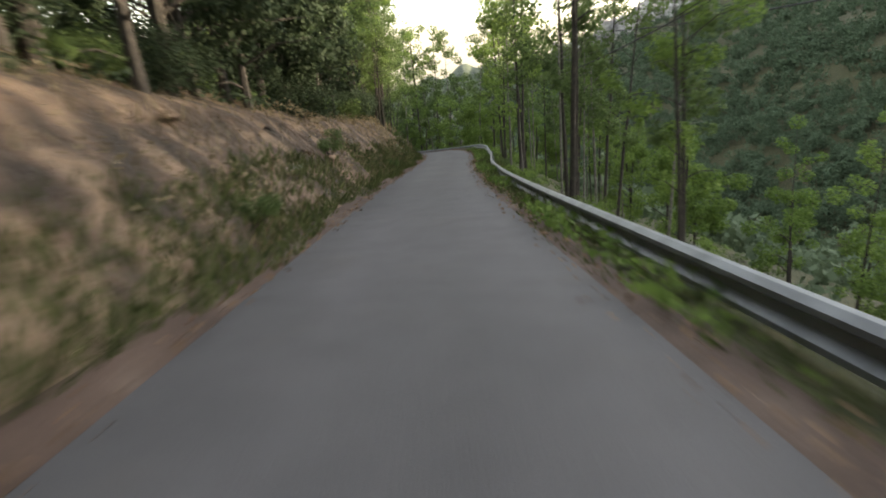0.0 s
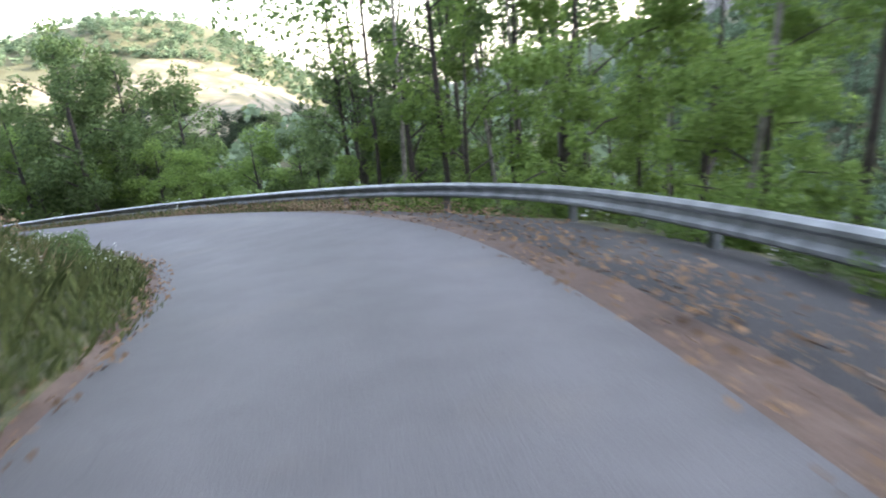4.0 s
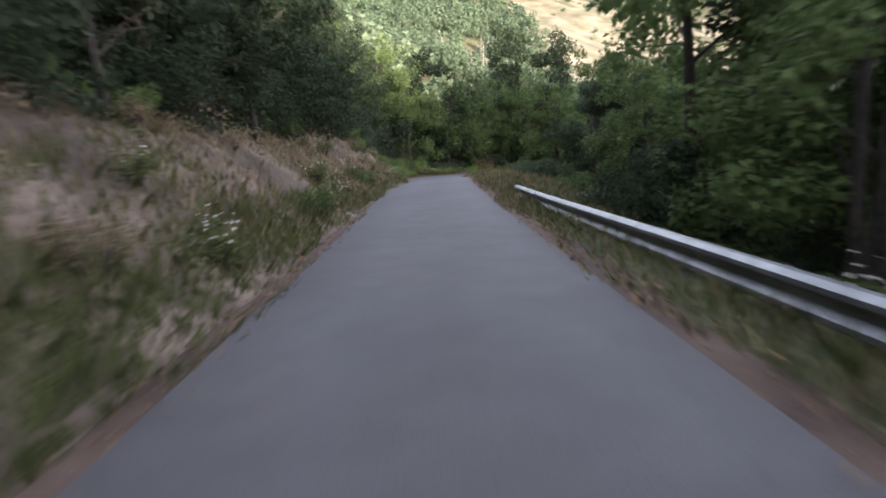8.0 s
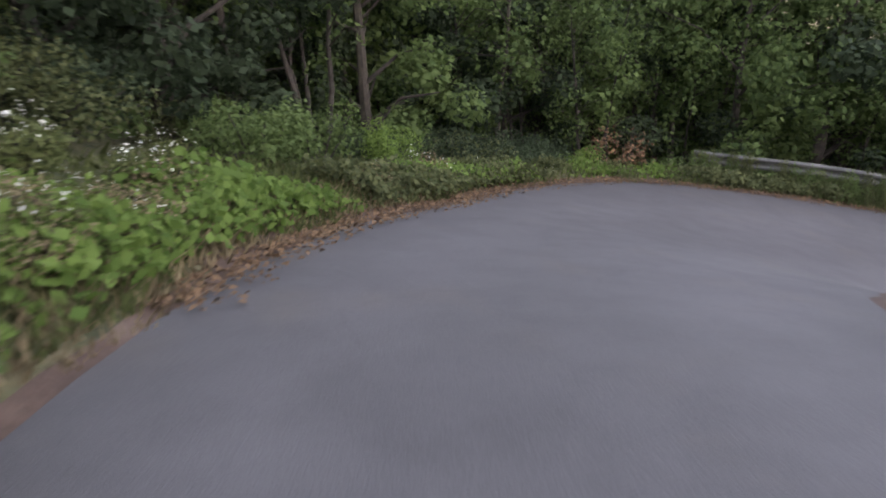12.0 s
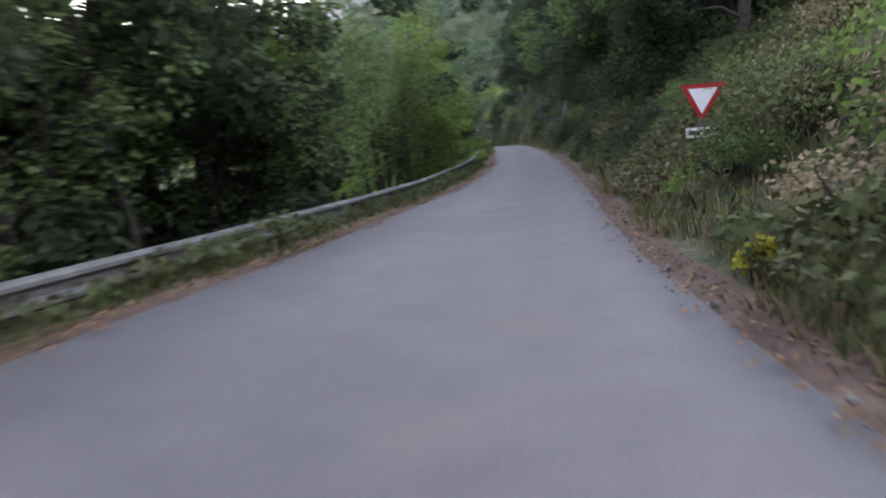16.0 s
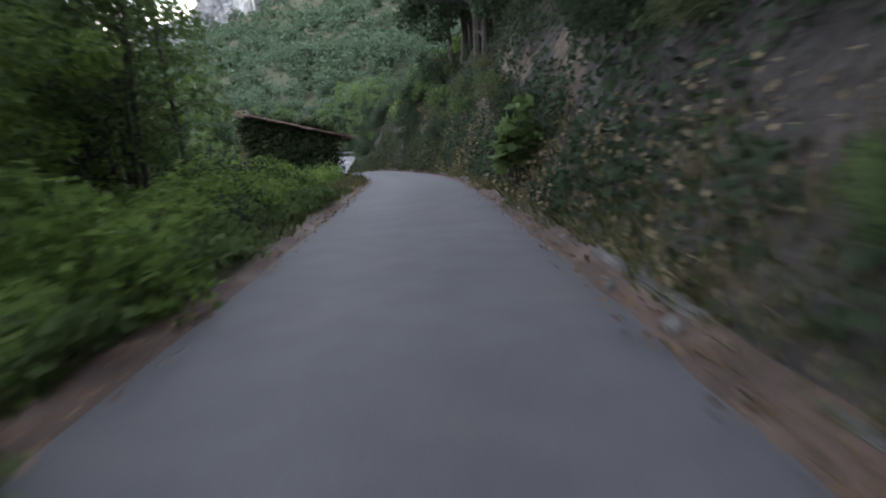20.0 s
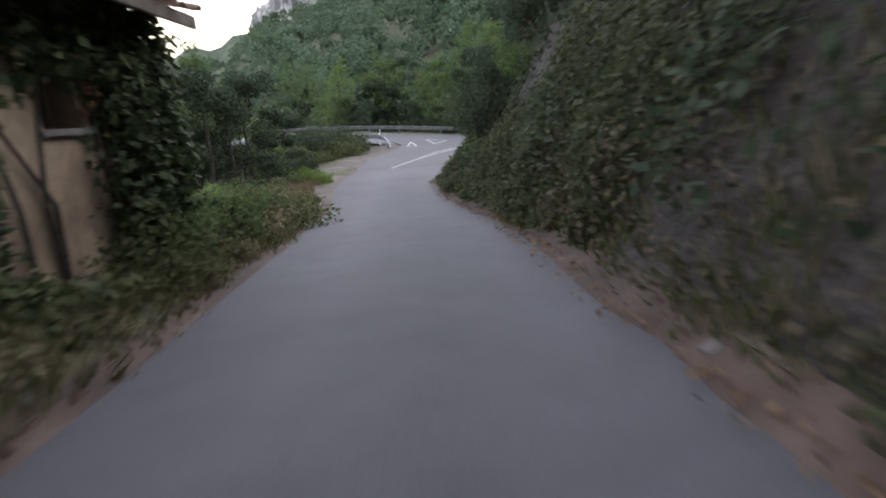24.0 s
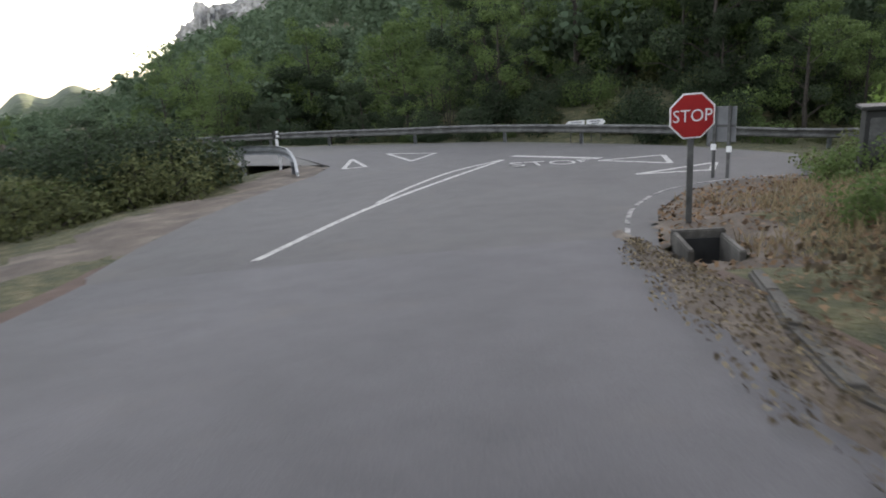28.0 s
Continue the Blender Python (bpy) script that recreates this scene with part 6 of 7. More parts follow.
def gutter():
    """A broken concrete edge along the foot of the rock, in cast lengths."""
    thing = tagged(new("gutter"), "cracked concrete gutter edge with dirt at the rock foot", "gutter", "", "structure")
    rg = random.Random(4)
    line = beside(20.0, 27.2, (0.28, 0.3, 0.3, 0.3, 0.35), 0.02, 1)
    run = np.concatenate([[0], np.cumsum(np.linalg.norm(np.diff(line, axis=0), axis=1))])
    s = 0.0
    while s < run[-1] - 2:
        n = rg.uniform(1.2, 2.6)
        a, b = [np.array([np.interp(v, run, line[:, j]) for j in range(3)]) for v in (s, s + n)]
        s += n + rg.uniform(0.03, 0.5)
        bm = bmesh.new()
        box(bm, (n, 0.2, 0.22), bevel=0.03)
        for v in bm.verts:
            v.co += Vector((rg.uniform(-0.02, 0.02), rg.uniform(-0.02, 0.02), rg.uniform(-0.025, 0.025)))
        ob = part("kerb_length", bm, KERB_GREY, thing)
        d = b - a
        ob.matrix_world = Matrix.Translation((a + b) / 2 + np.array((0, 0, rg.uniform(-0.06, -0.01)))) @ pose(0, 0, 0, 0, -math.degrees(math.atan2(d[2], math.hypot(d[0], d[1]))), math.degrees(math.atan2(d[1], d[0])))


gutter()

# ---- the overhead cable above the first rail ----
thing = tagged(new("overhead_cable"), "black overhead cable slung between the trees", "cable")
for k, (a, b) in enumerate((((4.63, 27.89, -2.17), (6.84, 7.21, 1.68)), ((6.9, 28.48, -0.65), (7.74, 5.22, 0.21)))):
    bm = bmesh.new()
    a, b = np.array(a), np.array(b)
    tube(bm, [a + (b - a) * u + np.array((0, 0, -0.8 * u * (1 - u))) for u in np.linspace(0, 1, 14)], 0.022, 6)
    part("wire", bm, BLACK, thing)

# ---- the ruin beside the lane ----
def slant(thing, k):
    """Lets a thing built level follow the falling ground: heights rise by k for each metre towards -x."""
    done = set()
    for ob in thing.children_recursive:
        if ob.type != "MESH":
            continue
        if ob.name.startswith("roof_tile"):
            ob.location.z -= k * ob.location.x
        elif ob.data.name not in done:
            done.add(ob.data.name)
            for v in ob.data.vertices:
                v.co.z -= k * v.co.x


def ruin(x, y, z, yaw, long=HOUSE_LONG, deep=3.4, high=3.0):
    """Its long wall runs along +x from the far corner at the origin back towards -x; +y leads away from the lane."""
    thing = holder("ruined_house", pose(x, y, z, 0, 0, yaw), "ruined house with ochre walls, ivy and a sagging tiled roof", "house")
    rg = random.Random(8)
    # front wall in bays, with two dark openings
    holes = [(-2.55, -1.93, 1.9, 2.85), (-6.95, -6.2, 1.7, 2.75), (-10.6, -9.8, 0.4, 2.2)]
    xs = [-long] + sorted(v for h in holes for v in h[:2]) + [0]
    bm = bmesh.new()
    for a, b in zip(xs, xs[1:]):
        hole = [h for h in holes if abs(h[0] - a) < 1e-6]
        spans = [(-0.8, high)] if not hole else [(-0.8, hole[0][2]), (hole[0][3], high)]
        for lo, hi in spans:
            box(bm, (b - a, 0.45, hi - lo), ((a + b) / 2, 0.225, (lo + hi) / 2))
    part("front_wall", bm, PLASTER, thing)
    for nm, size, at in (("end_wall", (0.45, deep - 0.45, 4), (-0.225, 0.45 + (deep - 0.45) / 2, 0)), ("end_wall", (0.45, deep - 0.45, 4), (-long + 0.225, 0.45 + (deep - 0.45) / 2, 0)), ("back_wall", (long, 0.45, high + 2.4), (-long / 2, deep + 0.225, (high + 0.8) / 2))):
        bm = bmesh.new()
        box(bm, size, at)
        if nm == "end_wall":
            for v in bm.verts:
                v.co.z = -0.8 if v.co.z < 0 else high + 0.05 + (v.co.y + 0.6) * 1.15 / (deep + 0.5)
        part(nm, bm, PLASTER, thing)
    for a, b, lo, hi in holes:
        w = part("window", bmesh.new(), WOOD, thing)
        bm = bmesh.new()
        for fx in (a + 0.04, b - 0.04):
            box(bm, (0.08, 0.1, hi - lo), (fx, 0.3, (lo + hi) / 2), bevel=0.01)
        box(bm, (b - a, 0.1, 0.08), ((a + b) / 2, 0.3, hi - 0.04), bevel=0.01)
        part("frame", bm, WOOD, w)
        bm = bmesh.new()
        box(bm, (b - a + 0.2, 0.3, 0.07), ((a + b) / 2, 0.1, lo - 0.02), bevel=0.01)
        part("sill", bm, CONCRETE, w)
        # black sheet in the opening, in place of the dark room behind
        bm = bmesh.new()
        box(bm, (b - a - 0.16, 0.03, hi - lo - 0.08), ((a + b) / 2, 0.36, (lo + hi) / 2))
        part("dark_shutter", bm, BLACK, w)
    # bare brick where the plaster fell, beside the opening
    for k in range(26):
        bm = bmesh.new()
        r, c = divmod(k, 3)
        box(bm, (0.2, 0.06, 0.065), (-1.82 + 0.09 * c * (r % 3) + 0.015 * r + rg.uniform(-0.02, 0.02), -0.012 - 0.004 * c, 2.05 + 0.085 * r), bevel=0.008)
        part("brick", bm, BRICK, thing)
    # old planks leaning in the plaster
    for k in range(9):
        bm = bmesh.new()
        box(bm, (0.14, 0.04, rg.uniform(1.4, 2.6)), (-20.6 + 1.55 * k + rg.uniform(-0.5, 0.5), -0.03, 1.2), bevel=0.006)
        part("plank", bm, WOOD, thing)
    # roof: one slope towards the lane, rows of curved tiles on a dark deck
    pitch = math.atan2(1.15, deep + 0.5)
    roof = part("roof", bmesh.new(), WOOD, thing)
    bm = bmesh.new()
    nx = 30
    grid = {}
    for i in range(nx + 1):
        for j in range(6):
            px, py = -long - 0.4 + (long + 0.2) * i / nx, -0.6 + (deep + 0.9) * j / 5
            grid[i, j] = bm.verts.new((px, py, high + 0.1 + (py + 0.6) * math.tan(pitch) - 0.12 * math.sin(3.1416 * i / nx) + 0.05 * math.sin(i * 1.7 + j)))
    for i in range(nx):
        for j in range(5):
            bm.faces.new((grid[i, j], grid[i + 1, j], grid[i + 1, j + 1], grid[i, j + 1]))
    bmesh.ops.solidify(bm, geom=bm.faces[:], thickness=0.06)
    part("deck", bm, WOOD, roof)
    bm = bmesh.new()
    for k in range(7):
        a0, a1 = math.pi * k / 6, 0
        bm.verts.new((math.cos(a0) * 0.11, -0.24, math.sin(a0) * 0.075))
        bm.verts.new((math.cos(a0) * 0.09, 0.24, math.sin(a0) * 0.06))
    bm.verts.ensure_lookup_table()
    for k in range(6):
        bm.faces.new((bm.verts[2 * k], bm.verts[2 * k + 2], bm.verts[2 * k + 3], bm.verts[2 * k + 1]))
    bmesh.ops.solidify(bm, geom=bm.faces[:], thickness=0.014)
    tile_me = bpy.data.meshes.new("roof_tile")
    bm.to_mesh(tile_me)
    bm.free()
    tile_me.materials.append(TILE)
    for i in range(int((long + 0.7) / 0.25)):
        for j in range(5):
            if rg.random() < 0.06:
                continue
            px, py = -0.3 - 0.25 * i, -0.5 + 0.42 * j
            ob = new("roof_tile", tile_me)
            ob.parent = roof
            u = (px + long + 0.4) / (long + 0.8)
            ob.matrix_local = pose(px, py, high + 0.16 + (py + 0.6) * math.tan(pitch) - 0.12 * math.sin(3.1416 * u) + rg.uniform(-0.02, 0.03), math.degrees(pitch), rg.uniform(-3, 3), rg.uniform(-7, 7))
    bm = bmesh.new()
    tv = []
    for i in range(int((long + 0.7) / 0.25)):
        for j in range(5, 17):
            px, py = -0.3 - 0.25 * i, -0.5 + 0.42 * j
            if py < deep + 0.2:
                u = (px + long + 0.4) / (long + 0.8)
                tv.append(pose(px, py, high + 0.16 + (py + 0.6) * math.tan(pitch) - 0.12 * math.sin(3.1416 * u), math.degrees(pitch), rg.uniform(-3, 3), rg.uniform(-7, 7)))
    verts, faces = [], []
    src = [v.co.copy() for v in tile_me.vertices]
    for m in tv:
        b0 = len(verts)
        verts += [m @ c for c in src]
        faces += [tuple(b0 + q for q in p.vertices) for p in tile_me.polygons]
    bm.free()
    rest = new("upper_tiles", mesh("upper_tiles", verts, faces, TILE))
    rest.parent = roof
    tagged(rest, kind="stuff")
    bm = bmesh.new()
    box(bm, (long + 0.2, 0.05, 0.14), (-long / 2 - 0.3, -0.62, high + 0.03), bevel=0.008)
    part("eave_board", bm, WOOD, roof)
    slant(thing, HOUSE_FALL)
    return thing


def ivy(x, y, z, yaw, long, high, label, seed, count):
    """Ivy hanging in strands over a wall that runs back along -x."""
    rs = np.random.RandomState(seed)
    thing = holder("ivy", pose(x, y, z, 0, 0, yaw), label, "ivy")
    verts, faces, b0 = [], [], 0
    centres = []
    mass = [-0.25, -0.8, -1.3, long * -0.46, long * -0.55, long * -0.62, long * -0.8, long * -0.93]
    for k in range(90):
        fringe = k % 3 == 0
        px = -long * rs.rand() if fringe else mass[rs.randint(len(mass))] + rs.normal() * 0.28
        top = high * (0.92 + 0.14 * rs.rand())
        low = top * (0.7 + 0.2 * rs.rand()) if fringe else top * rs.rand() * 0.45
        for h in np.arange(low, top, 0.25):
            centres.append((px + rs.normal() * 0.08, -0.12 + rs.normal() * 0.03, h, 0.16 + 0.12 * rs.rand()))
    v, f = leaf_cloud(rs, centres, count, 0.095, 0.5, 1.15)
    v[:, 1] = np.minimum(v[:, 1], -0.02)
    ob = new("foliage", mesh("foliage", v, f, IVY))
    ob.parent = thing
    bm = bmesh.new()
    for k in range(14):
        px = -long * rs.rand()
        tube(bm, [(px, -0.04, -0.3), (px + rs.normal() * 0.2, -0.05, high * 0.4), (px + rs.normal() * 0.3, -0.05, high * 0.9)], [0.035, 0.025, 0.012], 5)
    part("vine", bm, BARK, thing)
    slant(thing, HOUSE_FALL)


hx, hy, hz, hyaw = HOUSE
ruin(hx, hy, hz, hyaw)
hc, hs = math.cos(radians(hyaw)), math.sin(radians(hyaw))
ivy(hx, hy, hz, hyaw, 9.0, 3.2, "dark ivy hanging over the ruined wall", 3, 13000)
ivy(hx - 9 * hc, hy - 9 * hs, hz + 9 * HOUSE_FALL, hyaw, 5.0, 3.2, "dark ivy strands on the ochre wall", 4, 5000)
ivy(hx - (HOUSE_LONG + 0.02) * hc, hy - (HOUSE_LONG + 0.02) * hs, hz + HOUSE_LONG * HOUSE_FALL, hyaw - 90, 3.8, 3.9, "dark ivy covering the end wall of the ruin", 5, 14000)


def tarpaulin(x, y, z, yaw):
    """Crumpled plastic sheeting lying on the verge."""
    rs = np.random.RandomState(6)
    n, m = 26, 14
    verts = []
    for i in range(n):
        for j in range(m):
            u, v = i / (n - 1), j / (m - 1)
            h = 0.28 * math.sin(math.pi * v) ** 0.6 * (0.6 + 0.4 * math.sin(u * 9 + v * 4)) + rs.normal() * 0.035
            verts.append((3.4 * (u - 0.5) + rs.normal() * 0.03, 1.1 * (v - 0.5) + 0.12 * math.sin(u * 7), max(0.01, h)))
    faces = [(i * m + j, (i + 1) * m + j, (i + 1) * m + j + 1, i * m + j + 1) for i in range(n - 1) for j in range(m - 1)]
    ob = new("plastic_sheeting", mesh("plastic_sheeting", verts, faces, TARP))
    ob.matrix_world = pose(x, y, z, 0, 0, yaw)
    tagged(ob, "crumpled grey plastic sheeting on the grass verge", "plastic sheet")


tx, ty, tz = at_lane(23.75, -2.5)
tarpaulin(tx, ty, tz - 0.05, 66)

# ---- grass, fallen leaves, stones: what nobody could count ----
def verge_grass(name, mat, spans, label, tall, seed, wide=0.025):
    """Blades along stretches (t0, t1, side, near, far, count)."""
    rs = np.random.RandomState(seed)
    allv, n = [], 0
    for t0, t1, side, near, far, count in spans:
        sec = t0 + (t1 - t0) * rs.rand(count)
        tuft = np.round(sec * 9) * 13.7
        off = near + (far - near) * rs.rand(count) ** 1.5 + 0.15 * np.sin(tuft)
        c = [np.interp(sec, SEC, LINE[:, j]) for j in range(2)]
        s = [np.interp(sec, SEC, SIDE[:, j]) for j in range(2)]
        e = np.interp(sec, SEC, EDGE_R if side > 0 else EDGE_L)
        x, y = c[0] + s[0] * side * (e + off), c[1] + s[1] * side * (e + off)
        table = PROF_R if side > 0 else PROF_L
        z = np.interp(sec, SEC, LINE[:, 2])
        cols = np.stack([np.interp(sec, SEC, table[:, j]) for j in range(len(REACH))], 1)
        j = np.clip(np.searchsorted(REACH, np.maximum(off, 0), side="right") - 1, 0, len(REACH) - 2)
        r = np.array(REACH)
        k = np.arange(count)
        z = z + cols[k, j] + (cols[k, j + 1] - cols[k, j]) * (np.maximum(off, 0) - r[j]) / (r[j + 1] - r[j])
        h = tall * (0.4 + 0.9 * rs.rand(count)) * np.clip(0.35 + off / 0.8, 0.35, 1)
        az = rs.rand(count) * 6.283
        lean = rs.normal(size=(count, 2)) * 0.35 * h[:, None]
        base_p = np.stack([x, y, z - 0.08], 1)
        w = np.stack([np.cos(az), np.sin(az), 0 * az], 1) * wide * (0.6 + 0.8 * rs.rand(count))[:, None]
        mid = base_p + np.stack([lean[:, 0] * 0.35, lean[:, 1] * 0.35, h * 0.6], 1)
        tip = base_p + np.stack([lean[:, 0], lean[:, 1], h], 1)
        allv.append(np.stack([base_p - w, base_p + w, mid + w * 0.7, tip, mid - w * 0.7], 1).reshape(-1, 3))
        n += count
    i = np.arange(n)[:, None] * 5
    ob = new(name, mesh(name, np.concatenate(allv), np.hstack([i, i + 1, i + 2, i + 3, i + 4]), mat))
    tagged(ob, label, "grass", "", "stuff")


verge_grass("green_grass", GRASS, [(-0.8, 4.2, -1, 0.2, 1.5, 26000), (-0.8, 4.0, 1, 0.1, 2.2, 12000), (3.9, 8.8, -1, 0.03, 2.4, 25000), (5.8, 9.4, 1, 0.1, 2.4, 8000), (9.0, 12.5, 1, 0.1, 3.2, 6000), (8.0, 12.5, -1, 0.03, 1.3, 17000),
                                     (12.3, 14.6, -1, 0.3, 2.6, 9000), (14.5, 18.8, -1, 0.2, 1.6, 7000), (15.6, 19.5, 1, 0.4, 3.0, 6000), (18.8, 21.5, -1, 0.4, 1.6, 4000), (21.5, 26, -1, 0.2, 1.8, 8000), (25.6, 26.6, -1, 0.5, 3.0, 3500), (19.5, 26.4, 1, 0.14, 1.3, 24000)],
            "green grass and weeds on the road verges", 0.3, 1, 0.014)
verge_grass("dry_grass", DRY, [(0.3, 4.2, -1, 0.5, 4.2, 4000), (5.0, 9, -1, 0.8, 3.6, 5000), (8.5, 12.5, -1, 0.1, 5.2, 24000), (9.0, 12.8, 1, 0.15, 3.4, 9000), (5.6, 9.4, 1, 0.1, 1.6, 4000), (12.2, 14.2, -1, 0.1, 1.0, 3500), (15.8, 19, 1, 0.3, 3.0, 6000),
                               (21.6, 26.0, -1, 0.1, 1.8, 12000), (25.6, 27.4, -1, 0.9, 4.0, 4500), (27.2, 28.25, -1, 0.9, 3.5, 3500), (19.5, 26.6, 1, 0.16, 1.4, 12000), (26.2, 29, -1, 2.2, 5, 2500), (27.0, 28.6, 1, 1.2, 4.5, 6000)], "dry straw-coloured grass on banks and verges", 0.3, 2, 0.013)


def litter(name, mat, spans, label, size, seed, category):
    rs = np.random.RandomState(seed)
    allv, n = [], 0
    for t0, t1, side, near, far, count in spans:
        sec = t0 + (t1 - t0) * rs.rand(count)
        off = near + (far - near) * (rs.rand(count) * 0.5 + rs.rand(count) * 0.5)
        c = [np.interp(sec, SEC, LINE[:, j]) for j in range(3)]
        s = [np.interp(sec, SEC, SIDE[:, j]) for j in range(2)]
        e = np.interp(sec, SEC, EDGE_R if side > 0 else EDGE_L) + off
        p = np.stack([c[0] + s[0] * side * e, c[1] + s[1] * side * e, c[2] + 0.045 + 0.02 * rs.rand(count)], 1)
        az, t = rs.rand(count) * 6.283, size * (0.5 + rs.rand(count))[:, None]
        a = np.stack([np.cos(az), np.sin(az), rs.normal(size=count) * 0.25], 1) * t
        b = np.stack([-np.sin(az), np.cos(az), rs.normal(size=count) * 0.25], 1) * t * 0.6
        allv.append(np.stack([p - a, p - b + (0, 0, 0.012), p + a, p + b + (0, 0, 0.012)], 1).reshape(-1, 3))
        n += count
    i = np.arange(n)[:, None] * 4
    tagged(new(name, mesh(name, np.concatenate(allv), np.hstack([i, i + 1, i + 2, i + 3]), mat)), label, category, "", "stuff")


litter("fallen_leaves", LITTER, [(-0.8, 9, -1, -0.25, 0.3, 2600), (-0.8, 4.2, 1, -0.3, 0.4, 1800), (4.2, 6.4, 1, -0.2, 1.2, 2200), (6, 12.5, 1, -0.15, 0.3, 1600), (12.8, 16.3, -1, -0.5, 0.6, 5200), (15.4, 18.8, 1, -0.3, 0.7, 2600), (16, 19.5, -1, -0.3, 0.4, 2000),
                                 (18.8, 24, -1, -0.25, 0.3, 1400), (18.8, 27, 1, -0.3, 0.3, 2600), (27, 28.6, 1, 0.2, 2.2, 2600)], "brown fallen leaves along the asphalt edges", 0.03, 5, "leaf litter")


def stones():
    rs = np.random.RandomState(12)
    bm = bmesh.new()
    for t0, t1, side, near, far, count, big in ((20, 26.5, 1, 0.0, 0.5, 150, 0.06), (15.4, 17.2, 1, -0.1, 0.9, 60, 0.03), (27, 28.2, 1, 0.05, 0.8, 60, 0.03), (23.4, 24.4, -1, 0.3, 1.0, 30, 0.1), (25.8, 28.5, -1, 0.2, 3, 60, 0.03)):
        for _ in range(count):
            sec = t0 + (t1 - t0) * rs.rand()
            e = float(np.interp(sec, SEC, EDGE_R if side > 0 else EDGE_L)) + near + (far - near) * rs.rand()
            p = [float(np.interp(sec, SEC, LINE[:, j]) + np.interp(sec, SEC, SIDE[:, j]) * side * e) for j in range(3)]
            s = big * (0.3 + rs.rand())
            r = bmesh.ops.create_icosphere(bm, subdivisions=1, radius=s, matrix=Matrix.Translation((p[0], p[1], p[2] + s * 0.3 + 0.03)))
            for v in r["verts"]:
                v.co += Vector(rs.normal(size=3) * s * 0.18)
    tagged(part("loose_stones", bm, CONCRETE), "loose pale stones along the gutter and verge", "stones", "", "stuff")


stones()


def corner_litter():
    """Dry grass and dead leaves on the junction corner."""
    rs = np.random.RandomState(77)
    x, y = -2 + 16 * rs.rand(30000), 187 + 11 * rs.rand(30000)
    ok = np.array([inside(CORNER, a, b) and math.hypot(a - J_CULVERT[0], b - J_CULVERT[1]) > 0.5 for a, b in zip(x, y)])
    x, y = x[ok], y[ok]
    d = np.sqrt([(x - ax) ** 2 + (y - ay) ** 2 for ax, ay in CORNER[:9]]).min(0)
    z = corner_z(x, y)
    g = (d > 1.4 + 0.5 * np.sin(x * 3)) & (rs.rand(len(x)) < 0.75)
    n = int(g.sum())
    base_p = np.stack([x[g], y[g], z[g] - 0.02], 1)
    tall, az = 0.1 + 0.22 * rs.rand(n), rs.rand(n) * 6.283
    lean = rs.normal(size=(n, 2)) * 0.09
    w = np.stack([np.cos(az), np.sin(az), 0 * az], 1) * 0.012
    tip = base_p + np.stack([lean[:, 0], lean[:, 1], tall], 1)
    v = np.stack([base_p - w, base_p + w, tip], 1).reshape(-1, 3)
    tagged(new("corner_grass", mesh("corner_grass", v, np.arange(len(v)).reshape(-1, 3), DRY)), "short dry grass on the junction corner", "grass", "", "stuff")
    l = (d < 2.6) & (rs.rand(len(x)) < 0.85)
    n = int(l.sum())
    p = np.stack([x[l], y[l], z[l] + 0.02 + 0.03 * rs.rand(n)], 1)
    az, t = rs.rand(n) * 6.283, (0.02 + 0.03 * rs.rand(n))[:, None]
    a = np.stack([np.cos(az), np.sin(az), rs.normal(size=n) * 0.4], 1) * t
    b = np.stack([-np.sin(az), np.cos(az), rs.normal(size=n) * 0.4], 1) * t * 0.7
    v = np.stack([p - a, p - b, p + a, p + b], 1).reshape(-1, 3)
    tagged(new("corner_leaves", mesh("corner_leaves", v, np.arange(len(v)).reshape(-1, 4), LITTER)), "dead leaves and twigs strewn over the junction corner", "leaf litter", "", "stuff")


corner_litter()

# ---- dead wood, crags and small things ----
def dead_tree(x, y, z, tall, seed):
    rs = np.random.RandomState(seed)
    thing = tagged(new("dead_tree"), "bare pale dead trunk on the cleared hillside", "tree", "dead trunks")
    lean = rs.normal(size=2) * 0.12
    bm = bmesh.new()
    line = [np.array((lean[0] * tall * u + rs.normal() * 0.05, lean[1] * tall * u, tall * u - 0.4)) for u in np.linspace(0, 1, 6)]
    tube(bm, line, [0.16 * (1 - 0.8 * u) for u in np.linspace(0, 1, 6)], 6)
    part("trunk", bm, BARK_PALE, thing)
    for k in range(4):
        bm = bmesh.new()
        p = line[2 + k % 3]
        a = rs.rand() * 6.283
        tube(bm, [p, p + np.array((math.cos(a) * 0.7, math.sin(a) * 0.7, 0.5)), p + np.array((math.cos(a) * 1.2, math.sin(a) * 1.2, 1.2))], [0.05, 0.03, 0.012], 5)
        part("branch", bm, BARK_PALE, thing)
    thing.matrix_world = Matrix.Translation((x, y, z))


